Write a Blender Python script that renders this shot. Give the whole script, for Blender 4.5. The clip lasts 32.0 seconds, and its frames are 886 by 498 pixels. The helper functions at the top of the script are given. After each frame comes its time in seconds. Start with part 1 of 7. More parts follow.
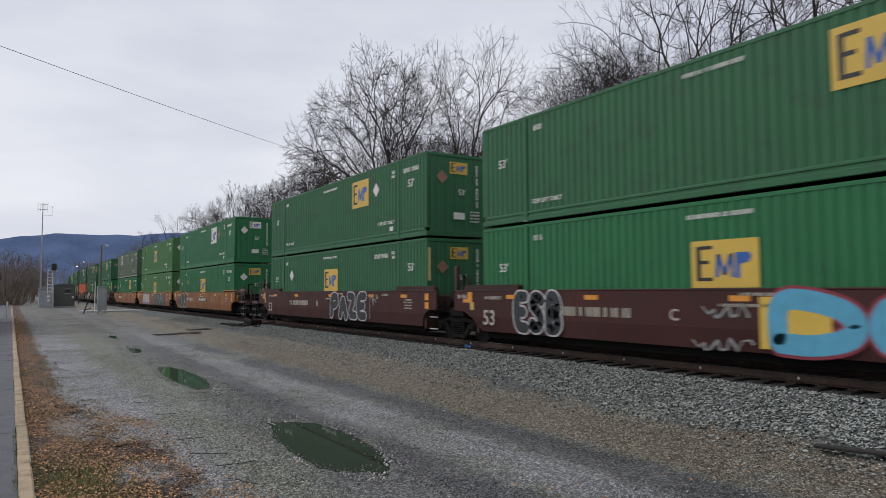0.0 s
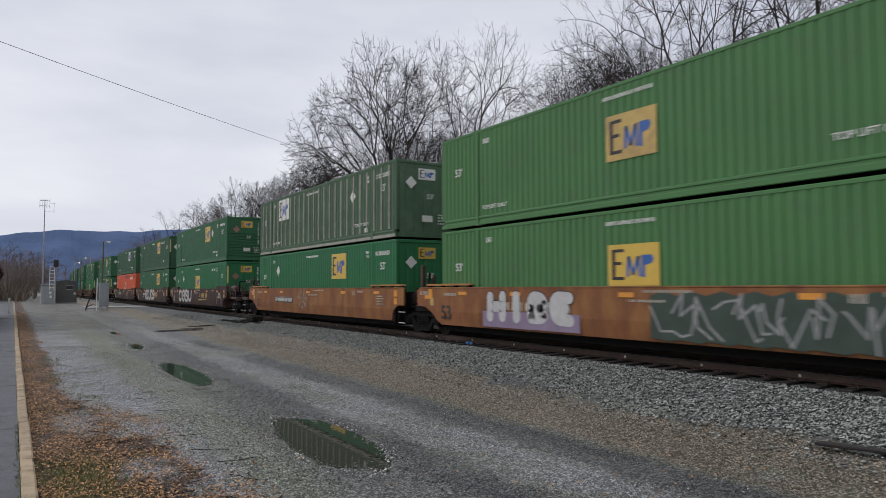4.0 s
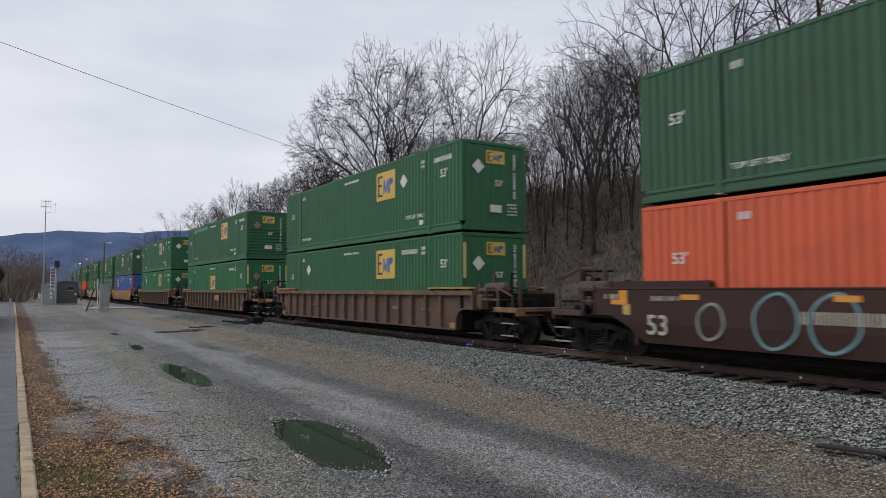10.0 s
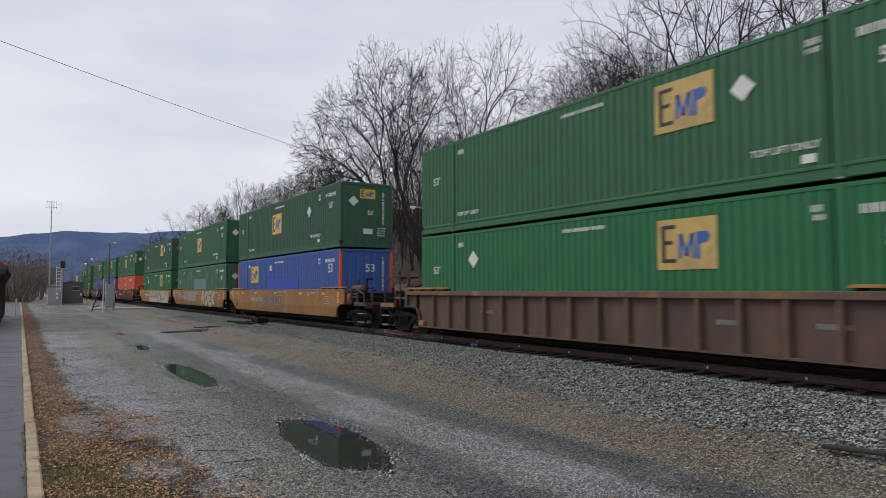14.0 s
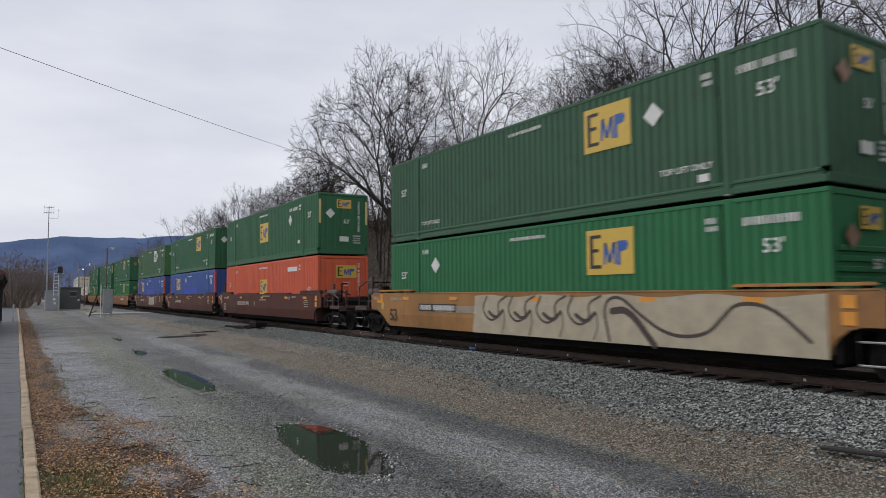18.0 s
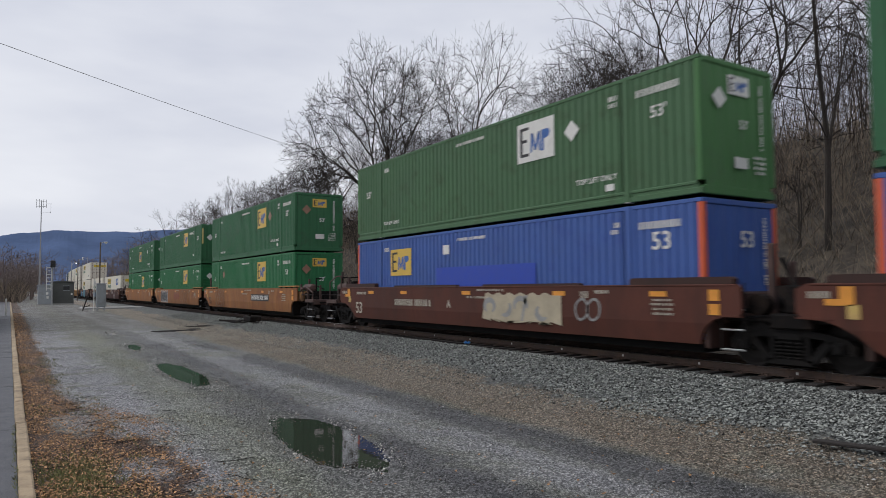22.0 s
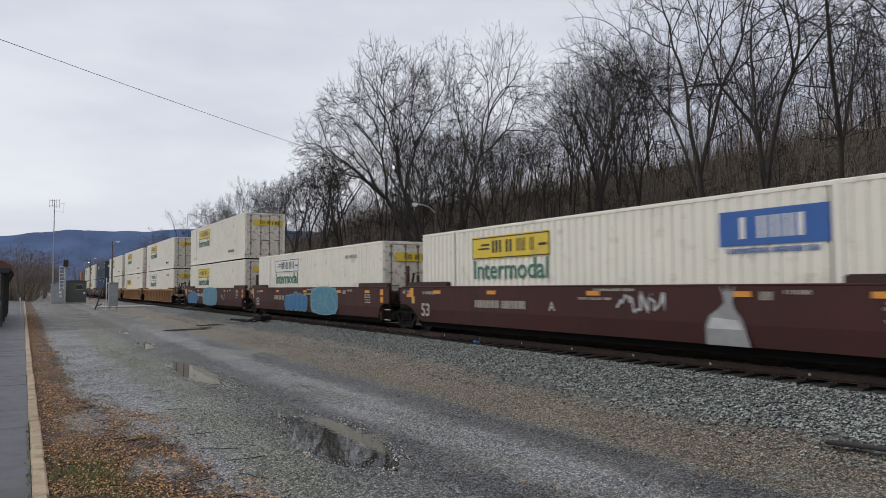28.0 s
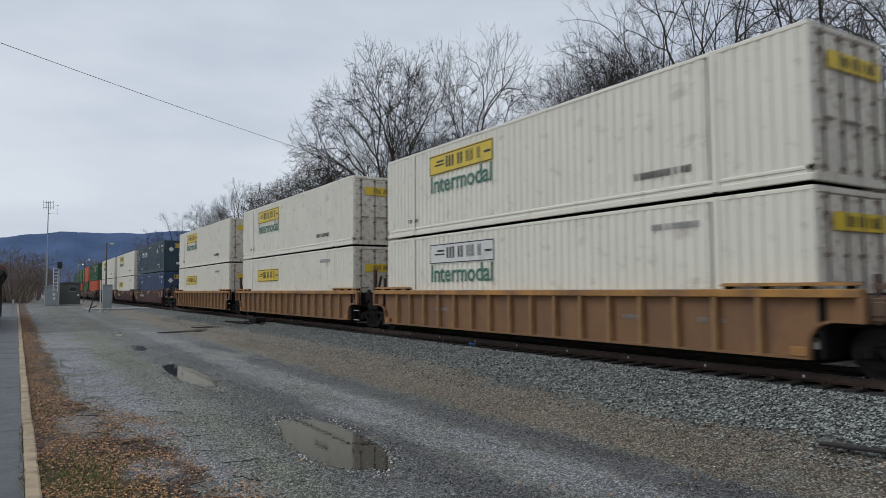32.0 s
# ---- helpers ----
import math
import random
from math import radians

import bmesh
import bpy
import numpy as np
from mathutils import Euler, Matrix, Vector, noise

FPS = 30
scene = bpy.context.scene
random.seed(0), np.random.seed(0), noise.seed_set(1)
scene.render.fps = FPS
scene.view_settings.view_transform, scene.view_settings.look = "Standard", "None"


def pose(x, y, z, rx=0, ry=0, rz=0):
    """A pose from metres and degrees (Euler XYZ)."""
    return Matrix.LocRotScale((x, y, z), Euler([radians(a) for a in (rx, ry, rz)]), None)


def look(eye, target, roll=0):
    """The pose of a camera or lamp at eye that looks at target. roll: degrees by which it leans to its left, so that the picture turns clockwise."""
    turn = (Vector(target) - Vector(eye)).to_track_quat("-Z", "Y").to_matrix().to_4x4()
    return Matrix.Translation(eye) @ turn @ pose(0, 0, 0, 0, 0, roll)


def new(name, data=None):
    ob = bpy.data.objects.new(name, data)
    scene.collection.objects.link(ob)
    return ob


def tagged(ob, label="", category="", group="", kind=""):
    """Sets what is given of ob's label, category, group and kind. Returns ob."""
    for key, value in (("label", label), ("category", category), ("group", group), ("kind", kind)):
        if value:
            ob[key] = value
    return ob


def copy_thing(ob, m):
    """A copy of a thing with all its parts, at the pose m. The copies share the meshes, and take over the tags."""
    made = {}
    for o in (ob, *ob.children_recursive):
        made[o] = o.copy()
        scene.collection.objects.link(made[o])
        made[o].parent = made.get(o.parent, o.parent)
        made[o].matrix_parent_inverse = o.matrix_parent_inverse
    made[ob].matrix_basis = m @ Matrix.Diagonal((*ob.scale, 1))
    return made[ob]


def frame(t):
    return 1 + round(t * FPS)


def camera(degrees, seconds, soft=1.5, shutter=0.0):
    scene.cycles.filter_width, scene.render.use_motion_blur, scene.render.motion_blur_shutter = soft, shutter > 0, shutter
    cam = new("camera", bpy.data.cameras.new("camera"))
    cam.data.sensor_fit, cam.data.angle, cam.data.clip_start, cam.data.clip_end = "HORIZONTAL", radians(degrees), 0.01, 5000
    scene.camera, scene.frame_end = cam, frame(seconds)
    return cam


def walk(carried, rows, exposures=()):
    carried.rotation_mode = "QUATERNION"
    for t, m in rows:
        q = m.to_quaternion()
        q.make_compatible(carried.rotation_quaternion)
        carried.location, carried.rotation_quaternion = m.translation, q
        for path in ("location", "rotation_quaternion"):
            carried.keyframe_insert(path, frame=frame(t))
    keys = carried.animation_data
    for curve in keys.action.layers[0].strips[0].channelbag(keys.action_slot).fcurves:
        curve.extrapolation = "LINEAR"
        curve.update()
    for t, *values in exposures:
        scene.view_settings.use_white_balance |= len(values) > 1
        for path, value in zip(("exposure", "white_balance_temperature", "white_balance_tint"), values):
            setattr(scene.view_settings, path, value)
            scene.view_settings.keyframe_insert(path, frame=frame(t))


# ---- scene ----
# World: x across the track, y along it into the distance, z up; z = 0 is the yard beside the puddle.
EYE = Vector((0.0, 0.0, 2.25))
# seconds, degrees to the right of the track's line, degrees up, degrees of lean
AIM = [
    (0, 32.554, 3.551, -0.318), (0.5, 32.576, 3.548, -0.349), (1, 32.617, 3.517, -0.328),
    (1.5, 32.624, 3.454, -0.303), (2, 32.560, 3.431, -0.266), (2.5, 32.491, 3.448, -0.228),
    (3, 32.457, 3.434, -0.219), (3.5, 32.443, 3.369, -0.215), (5.5, 32.392, 3.168, -0.271),
    (6, 32.422, 3.200, -0.203), (6.5, 32.439, 3.239, -0.189), (7, 32.444, 3.265, -0.211),
    (7.5, 32.447, 3.265, -0.251), (8, 32.448, 3.281, -0.292), (8.5, 32.439, 3.322, -0.312),
    (9, 32.421, 3.358, -0.276), (9.5, 32.393, 3.393, -0.195), (10, 32.367, 3.416, -0.124),
    (10.5, 32.334, 3.387, -0.102), (11, 32.262, 3.318, -0.108), (11.5, 32.176, 3.270, -0.088),
    (12, 32.109, 3.274, -0.079), (12.5, 32.061, 3.311, -0.110), (13, 32.029, 3.345, -0.116),
    (13.5, 32.013, 3.382, -0.104), (14, 31.997, 3.435, -0.121), (14.5, 31.974, 3.483, -0.175),
    (16.5, 31.941, 3.566, -0.160), (17, 31.937, 3.646, -0.260), (17.5, 32.024, 3.701, -0.371),
    (18, 32.170, 3.729, -0.423), (18.5, 32.330, 3.741, -0.421), (19, 32.502, 3.752, -0.423),
    (19.5, 32.636, 3.757, -0.421), (20, 32.684, 3.703, -0.390), (20.5, 32.669, 3.565, -0.366),
    (21, 32.653, 3.420, -0.355), (21.5, 32.647, 3.316, -0.366), (22, 32.630, 3.243, -0.406),
    (22.5, 32.600, 3.194, -0.388), (23, 32.518, 3.141, -0.302), (23.5, 32.433, 3.086, -0.225),
    (24, 32.401, 3.070, -0.181), (24.5, 32.331, 3.118, -0.197), (25, 32.185, 3.198, -0.227),
    (25.5, 32.019, 3.252, -0.220), (27.5, 31.785, 3.176, -0.451), (28, 31.801, 3.203, -0.336),
    (28.5, 31.904, 3.233, -0.318), (29, 32.126, 3.278, -0.315), (29.5, 32.323, 3.331, -0.270),
    (30, 32.379, 3.368, -0.236), (30.5, 32.362, 3.379, -0.258), (31, 32.318, 3.371, -0.310),
    (31.5, 32.253, 3.366, -0.344), (32, 32.198, 3.371, -0.341)]


def aim(yaw, up, lean):
    yaw, up = radians(yaw), radians(up)
    way = Vector((math.sin(yaw) * math.cos(up), math.cos(yaw) * math.cos(up), math.sin(up)))
    return look(EYE, EYE + way * 10, lean)


cam = camera(66.38, 32.0, soft=0.8, shutter=0.24)
# the camera's own metering closes down a little as the white containers fill the view
walk(cam, [(t, aim(a, b, c)) for t, a, b, c in AIM],
     ((0, 0.0, 6250, 10), (26, 0.0, 6250, 10), (28.2, -0.01, 6250, 9), (29, -0.13, 6250, 7), (30, -0.15, 6250, 6), (31, -0.22, 6090, 5), (32, -0.18, 5980, 5)))

# ---- light: a closed overcast sky, brighter low in the west ----
def set_world():
    w = bpy.data.worlds.new("overcast_sky")
    scene.world = w
    w.use_nodes = True
    nt = w.node_tree
    nt.nodes.clear()
    N, Lk = nt.nodes.new, nt.links.new
    out, bg = N("ShaderNodeOutputWorld"), N("ShaderNodeBackground")
    sky = N("ShaderNodeTexSky")
    sky.sky_type, sky.sun_disc = "NISHITA", False
    sky.sun_elevation, sky.sun_rotation = radians(43), radians(-45)
    sky.air_density, sky.dust_density, sky.ozone_density = 1.0, 4.0, 1.0
    coord, mp = N("ShaderNodeTexCoord"), N("ShaderNodeMapping")
    mp.inputs["Scale"].default_value = (1.0, 1.0, 3.4)
    cloud = N("ShaderNodeTexNoise")
    cloud.inputs["Scale"].default_value, cloud.inputs["Detail"].default_value = 1.7, 5
    cloud.inputs["Roughness"].default_value = 0.5
    ramp = N("ShaderNodeValToRGB")
    ramp.color_ramp.elements[0].position, ramp.color_ramp.elements[0].color = 0.32, (0.575, 0.595, 0.685, 1)
    ramp.color_ramp.elements[1].position, ramp.color_ramp.elements[1].color = 0.68, (0.88, 0.88, 0.91, 1)
    dim = N("ShaderNodeVectorMath")
    dim.operation = "SCALE"
    dim.inputs["Scale"].default_value = 0.05
    mix = N("ShaderNodeMix")
    mix.data_type = "RGBA"
    mix.inputs["Factor"].default_value = 0.92
    Lk(coord.outputs["Generated"], mp.inputs["Vector"])
    Lk(mp.outputs["Vector"], cloud.inputs["Vector"])
    Lk(cloud.outputs["Fac"], ramp.inputs["Fac"])
    Lk(sky.outputs["Color"], dim.inputs[0])
    Lk(dim.outputs["Vector"], mix.inputs["A"])
    Lk(ramp.outputs["Color"], mix.inputs["B"])
    Lk(mix.outputs["Result"], bg.inputs["Color"])
    bg.inputs["Strength"].default_value = 1.0
    Lk(bg.outputs["Background"], out.inputs["Surface"])


set_world()
sun = new("sun", bpy.data.lights.new("sun", "SUN"))
sun.data.energy, sun.data.angle, sun.data.color = 1.1, radians(30), (1.0, 0.96, 0.92)
sun.matrix_world = look((-26, 26, 34), (0, 0, 0))

# ---- materials ----
def material(name, base, rough=0.7, metal=0.0, vary=0.25, scale=3.0, fine=40.0, bump=0.15, dirt=None, dirt_amount=0.0,
             dirt_scale=1.2, streak=1.0, islands=0.0, spec=0.5, each=0.0):
    """A surface with broad stains, fine grain and relief. dirt: a second colour in patches; streak < 1 draws them out vertically."""
    m = bpy.data.materials.new(name)
    m.use_nodes = True
    nt = m.node_tree
    N, Lk = nt.nodes.new, nt.links.new
    b = nt.nodes["Principled BSDF"]
    b.inputs["Roughness"].default_value, b.inputs["Metallic"].default_value = rough, metal
    b.inputs["Specular IOR Level"].default_value = spec
    co, mp = N("ShaderNodeTexCoord"), N("ShaderNodeMapping")
    mp.inputs["Scale"].default_value = (1, 1, streak)
    Lk(co.outputs["Object"], mp.inputs["Vector"])

    def noise_tex(s, detail, rough_=0.6):
        n = N("ShaderNodeTexNoise")
        n.inputs["Scale"].default_value, n.inputs["Detail"].default_value = s, detail
        n.inputs["Roughness"].default_value = rough_
        Lk(mp.outputs["Vector"], n.inputs["Vector"])
        return n

    def mixed(kind, fac, a, c):
        x = N("ShaderNodeMix")
        x.data_type, x.blend_type = "RGBA", kind
        for sock, val in (("Factor", fac), ("A", a), ("B", c)):
            if isinstance(val, (int, float)):
                x.inputs[sock].default_value = val
            elif isinstance(val, tuple):
                x.inputs[sock].default_value = (*val, 1)
            else:
                Lk(val, x.inputs[sock])
        return x.outputs["Result"]

    def spread(sock, lo, hi, a, c):
        r = N("ShaderNodeMapRange")
        Lk(sock, r.inputs["Value"])
        for k, val in zip(("From Min", "From Max", "To Min", "To Max"), (lo, hi, a, c)):
            r.inputs[k].default_value = val
        return r.outputs["Result"]

    big, small = noise_tex(scale, 4), noise_tex(fine, 3)
    dark = tuple(x * (1 - vary) for x in base)
    light = tuple(min(1, x * (1 + vary)) for x in base)
    col = mixed("MIX", spread(big.outputs["Fac"], 0.3, 0.7, 0, 1), dark, light)
    col = mixed("MIX", spread(small.outputs["Fac"], 0.35, 0.65, 0, vary * 0.9), col, tuple(x * 0.55 for x in base))
    if dirt:
        d = noise_tex(dirt_scale, 7, 0.68)
        col = mixed("MIX", spread(d.outputs["Fac"], 0.62 - 0.3 * dirt_amount, 0.78 - 0.2 * dirt_amount, 0, 0.85), col, dirt)
    if islands:
        geo = N("ShaderNodeNewGeometry")
        col = mixed("MULTIPLY", 1.0, col, mixed("MIX", spread(geo.outputs["Random Per Island"], 0, 1, 0, 1),
                    (1 - islands,) * 3, (1 + islands,) * 3))
    if each:
        info = N("ShaderNodeObjectInfo")
        col = mixed("MULTIPLY", 1.0, col, mixed("MIX", info.outputs["Random"], (1 - each,) * 3, (1 + each,) * 3))
    Lk(col, b.inputs["Base Color"])
    Lk(spread(big.outputs["Fac"], 0.3, 0.7, max(0.03, rough - 0.1), min(1, rough + 0.1)), b.inputs["Roughness"])
    if bump:
        bp = N("ShaderNodeBump")
        bp.inputs["Strength"].default_value, bp.inputs["Distance"].default_value = bump, 0.02
        Lk(small.outputs["Fac"], bp.inputs["Height"])
        Lk(bp.outputs["Normal"], b.inputs["Normal"])
    return m


M = {}
M["green"] = material("green_paint", (0.042, 0.142, 0.064), 0.55, vary=0.12, scale=0.7, bump=0.04, dirt=(0.05, 0.095, 0.055), dirt_amount=0.35, streak=0.25, spec=0.25)
M["green_dull"] = material("dull_green_paint", (0.050, 0.122, 0.066), 0.6, vary=0.14, scale=0.6, bump=0.04, dirt=(0.052, 0.085, 0.055), dirt_amount=0.45, streak=0.25, spec=0.25)
M["green_bright"] = material("bright_green_paint", (0.033, 0.165, 0.065), 0.5, vary=0.10, scale=0.8, bump=0.04, dirt=(0.035, 0.12, 0.058), dirt_amount=0.25, streak=0.25, spec=0.25)
M["green_faded"] = material("faded_green_paint", (0.085, 0.205, 0.075), 0.65, vary=0.12, scale=0.6, bump=0.04, dirt=(0.09, 0.16, 0.08), dirt_amount=0.4, streak=0.25, spec=0.25)
M["green_grey"] = material("weathered_grey_green_paint", (0.070, 0.165, 0.098), 0.65, vary=0.18, scale=0.5, bump=0.05, dirt=(0.15, 0.235, 0.18), dirt_amount=0.5, dirt_scale=0.8, streak=0.15, spec=0.25)
M["green_weathered"] = material("sun_faded_green_paint", (0.085, 0.145, 0.085), 0.65, vary=0.18, scale=0.6, bump=0.05, dirt=(0.13, 0.18, 0.12), dirt_amount=0.4, streak=0.2, spec=0.25)
M["stripe"] = material("dirty_beige_stripe_paint", (0.36, 0.34, 0.28), 0.7, vary=0.15, bump=0.03, dirt=(0.2, 0.19, 0.15), dirt_amount=0.4)
M["green_pale"] = material("pale_blue_green_primer", (0.13, 0.20, 0.20), 0.65, vary=0.12, scale=0.8, bump=0.03)
M["olive"] = material("olive_green_paint", (0.075, 0.155, 0.075), 0.6, vary=0.12, scale=0.6, bump=0.04, dirt=(0.06, 0.10, 0.05), dirt_amount=0.4, streak=0.25, spec=0.25)
M["orange"] = material("orange_paint", (0.66, 0.115, 0.042), 0.55, vary=0.08, scale=0.7, bump=0.04, dirt=(0.52, 0.10, 0.05), dirt_amount=0.4, streak=0.3)
M["blue"] = material("blue_paint", (0.045, 0.105, 0.34), 0.55, vary=0.10, scale=0.8, bump=0.04, dirt=(0.03, 0.07, 0.30), dirt_amount=0.35, streak=0.3)
M["teal"] = material("dark_teal_paint", (0.028, 0.055, 0.075), 0.5, vary=0.1, scale=0.8, bump=0.04, dirt=(0.05, 0.07, 0.08), dirt_amount=0.3, streak=0.3)
M["white"] = material("white_container_paint", (0.82, 0.775, 0.655), 0.55, vary=0.05, scale=0.5, bump=0.04, dirt=(0.50, 0.44, 0.34), dirt_amount=0.22, dirt_scale=1.6, streak=0.3)
M["white_rust"] = material("rust_stained_white_doors", (0.72, 0.67, 0.57), 0.6, vary=0.12, scale=1.0, bump=0.05, dirt=(0.22, 0.115, 0.055), dirt_amount=0.40, dirt_scale=4.5, streak=0.22)
# well floor painted near black as the shade below the sills
M["floor_shade"] = material("shade_black_well_floor", (0.006, 0.0056, 0.0052), 0.85, vary=0.3, bump=0.1, spec=0.15)
M["navy"] = material("navy_container_paint", (0.036, 0.066, 0.135), 0.55, vary=0.1, scale=0.8, bump=0.04, dirt=(0.05, 0.07, 0.10), dirt_amount=0.3, streak=0.3)
# far trees' brown bark, paled in its colour to imitate distance haze
M["far_bark"] = material("haze_paled_brown_bark", (0.17, 0.135, 0.12), 1.0, vary=0.2, scale=0.3, bump=0.0)
M["lemon"] = material("lemon_yellow_decal", (0.72, 0.52, 0.04), 0.5, vary=0.06, bump=0.02, dirt=(0.5, 0.36, 0.08), dirt_amount=0.25)
M["rib_light"] = material("worn_orange_rib_paint", (0.33, 0.185, 0.075), 0.7, vary=0.2, bump=0.08, dirt=(0.16, 0.085, 0.05), dirt_amount=0.45)
M["rib_brown"] = material("worn_brown_rib_paint", (0.145, 0.088, 0.055), 0.7, vary=0.3, bump=0.08, dirt=(0.09, 0.055, 0.04), dirt_amount=0.5, dirt_scale=2.5)
M["rib_chord"] = material("rusty_chord_with_yellow_remains", (0.13, 0.078, 0.050), 0.7, vary=0.25, scale=1.2, bump=0.08, dirt=(0.40, 0.20, 0.05), dirt_amount=0.36, dirt_scale=0.8)
M["rose"] = material("faded_maroon_emblem_paint", (0.24, 0.055, 0.040), 0.65, vary=0.25, scale=3, bump=0.03, dirt=(0.28, 0.12, 0.05), dirt_amount=0.5, dirt_scale=5)
M["purple"] = material("purple_patch_paint", (0.26, 0.035, 0.055), 0.6, vary=0.15, bump=0.03)
M["brown_car"] = material("maroon_car_paint", (0.066, 0.0225, 0.0195), 0.62, vary=0.22, scale=0.6, bump=0.08, dirt=(0.040, 0.022, 0.018), dirt_amount=0.5, streak=0.4, spec=0.25)
M["dark_car"] = material("dark_brown_car_paint", (0.056, 0.028, 0.022), 0.65, vary=0.22, scale=0.6, bump=0.08, dirt=(0.037, 0.024, 0.020), dirt_amount=0.5, streak=0.4, spec=0.25)
M["maroon_car"] = material("red_maroon_car_paint", (0.094, 0.032, 0.021), 0.62, vary=0.24, scale=0.8, bump=0.08, dirt=(0.058, 0.024, 0.017), dirt_amount=0.5, streak=0.4, spec=0.25)
M["mark"] = material("worn_cream_stencil_paint", (0.50, 0.455, 0.37), 0.65, vary=0.2, scale=3, bump=0.02, dirt=(0.28, 0.23, 0.18), dirt_amount=0.4, dirt_scale=6)
M["green_patch"] = material("fresh_green_touch_up_paint", (0.018, 0.21, 0.085), 0.5, vary=0.1, bump=0.03)
M["spray_cream"] = material("cream_spray_paint", (0.43, 0.37, 0.26), 0.65, vary=0.18, scale=2, bump=0.02)
M["spray_dark"] = material("dark_brown_spray_paint", (0.06, 0.045, 0.038), 0.65, vary=0.2, bump=0.02)
M["orange_car"] = material("weathered_orange_car_paint", (0.30, 0.135, 0.050), 0.62, vary=0.25, scale=0.9, bump=0.08, dirt=(0.20, 0.075, 0.035), dirt_amount=0.6, dirt_scale=1.6, streak=0.4, spec=0.25)
M["rust_car"] = material("rust_red_car_paint", (0.225, 0.090, 0.040), 0.62, vary=0.28, scale=0.9, bump=0.08, dirt=(0.33, 0.16, 0.052), dirt_amount=0.6, dirt_scale=1.4, streak=0.5, spec=0.25)
M["tan_car"] = material("tan_weathered_car_paint", (0.34, 0.175, 0.062), 0.65, vary=0.25, scale=0.9, bump=0.08, dirt=(0.22, 0.11, 0.055), dirt_amount=0.5, dirt_scale=1.6, streak=0.4, spec=0.25)
M["rib_car"] = material("grimy_brown_ribbed_car_paint", (0.098, 0.058, 0.043), 0.7, vary=0.3, scale=1.0, bump=0.1, dirt=(0.17, 0.088, 0.042), dirt_amount=0.4, dirt_scale=2.2, streak=0.4)
M["rib_rust"] = material("rusty_ribbed_car_paint", (0.235, 0.122, 0.052), 0.7, vary=0.2, scale=0.8, bump=0.1, dirt=(0.16, 0.085, 0.05), dirt_amount=0.5, streak=0.5)
M["chord"] = material("faded_yellow_chord_paint", (0.42, 0.205, 0.05), 0.65, vary=0.25, scale=1.2, bump=0.08, dirt=(0.15, 0.082, 0.048), dirt_amount=0.6, dirt_scale=0.9)
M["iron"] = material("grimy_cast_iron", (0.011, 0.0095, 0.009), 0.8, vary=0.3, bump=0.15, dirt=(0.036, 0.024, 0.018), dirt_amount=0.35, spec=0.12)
M["end_post"] = material("dark_maroon_post_paint", (0.080, 0.043, 0.034), 0.7, vary=0.25, bump=0.1, dirt=(0.03, 0.02, 0.018), dirt_amount=0.5)
M["reflector_old"] = material("worn_amber_plate", (0.42, 0.20, 0.06), 0.6, vary=0.3, scale=4, bump=0.06, dirt=(0.16, 0.08, 0.04), dirt_amount=0.5, dirt_scale=4)
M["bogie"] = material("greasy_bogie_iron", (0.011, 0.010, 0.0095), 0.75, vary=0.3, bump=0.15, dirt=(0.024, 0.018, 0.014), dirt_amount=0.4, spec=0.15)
M["steel"] = material("worn_wheel_steel", (0.024, 0.021, 0.019), 0.5, metal=0.6, vary=0.2, bump=0.05)
M["rust_rod"] = material("grey_rusty_rod", (0.24, 0.20, 0.165), 0.65, metal=0.2, vary=0.25, bump=0.05, dirt=(0.16, 0.085, 0.045), dirt_amount=0.5, dirt_scale=3)
M["galv"] = material("galvanized_steel", (0.38, 0.38, 0.38), 0.5, metal=0.5, vary=0.15, bump=0.05)
M["fitting"] = material("pale_fitting_paint", (0.55, 0.53, 0.48), 0.6, vary=0.2, bump=0.05)
M["yellow"] = material("yellow_decal", (0.66, 0.44, 0.07), 0.5, vary=0.06, bump=0.02, dirt=(0.55, 0.38, 0.09), dirt_amount=0.25)
M["yellow_old"] = material("faded_yellow_decal", (0.58, 0.40, 0.12), 0.6, vary=0.15, bump=0.02, dirt=(0.35, 0.22, 0.10), dirt_amount=0.5)
M["strip"] = material("pale_yellow_strip", (0.66, 0.54, 0.20), 0.55, vary=0.2, scale=3, bump=0.02, dirt=(0.42, 0.36, 0.2), dirt_amount=0.45, dirt_scale=3)
M["pale"] = material("white_decal", (0.72, 0.71, 0.66), 0.55, vary=0.08, bump=0.02, dirt=(0.55, 0.53, 0.48), dirt_amount=0.3)
M["reflector"] = material("amber_reflector_tape", (0.72, 0.30, 0.04), 0.4, vary=0.1, bump=0.02)
M["ink"] = material("black_decal", (0.025, 0.024, 0.024), 0.55, vary=0.2, bump=0.02)
M["logo_blue"] = material("blue_decal", (0.035, 0.115, 0.36), 0.5, vary=0.1, bump=0.02)
M["deep_blue"] = material("deep_blue_patch_paint", (0.022, 0.062, 0.40), 0.5, vary=0.08, bump=0.02)
M["sky_blue"] = material("light_blue_spray_paint", (0.10, 0.36, 0.52), 0.6, vary=0.12, bump=0.02)
M["word_green"] = material("green_decal", (0.045, 0.16, 0.11), 0.5, vary=0.1, bump=0.02)
M["spray_white"] = material("white_spray_paint", (0.52, 0.51, 0.50), 0.65, vary=0.15, bump=0.02)
M["spray_grey"] = material("grey_spray_paint", (0.28, 0.28, 0.27), 0.65, vary=0.2, bump=0.02)
M["spray_cyan"] = material("pale_cyan_spray_paint", (0.17, 0.30, 0.32), 0.65, vary=0.15, bump=0.02)
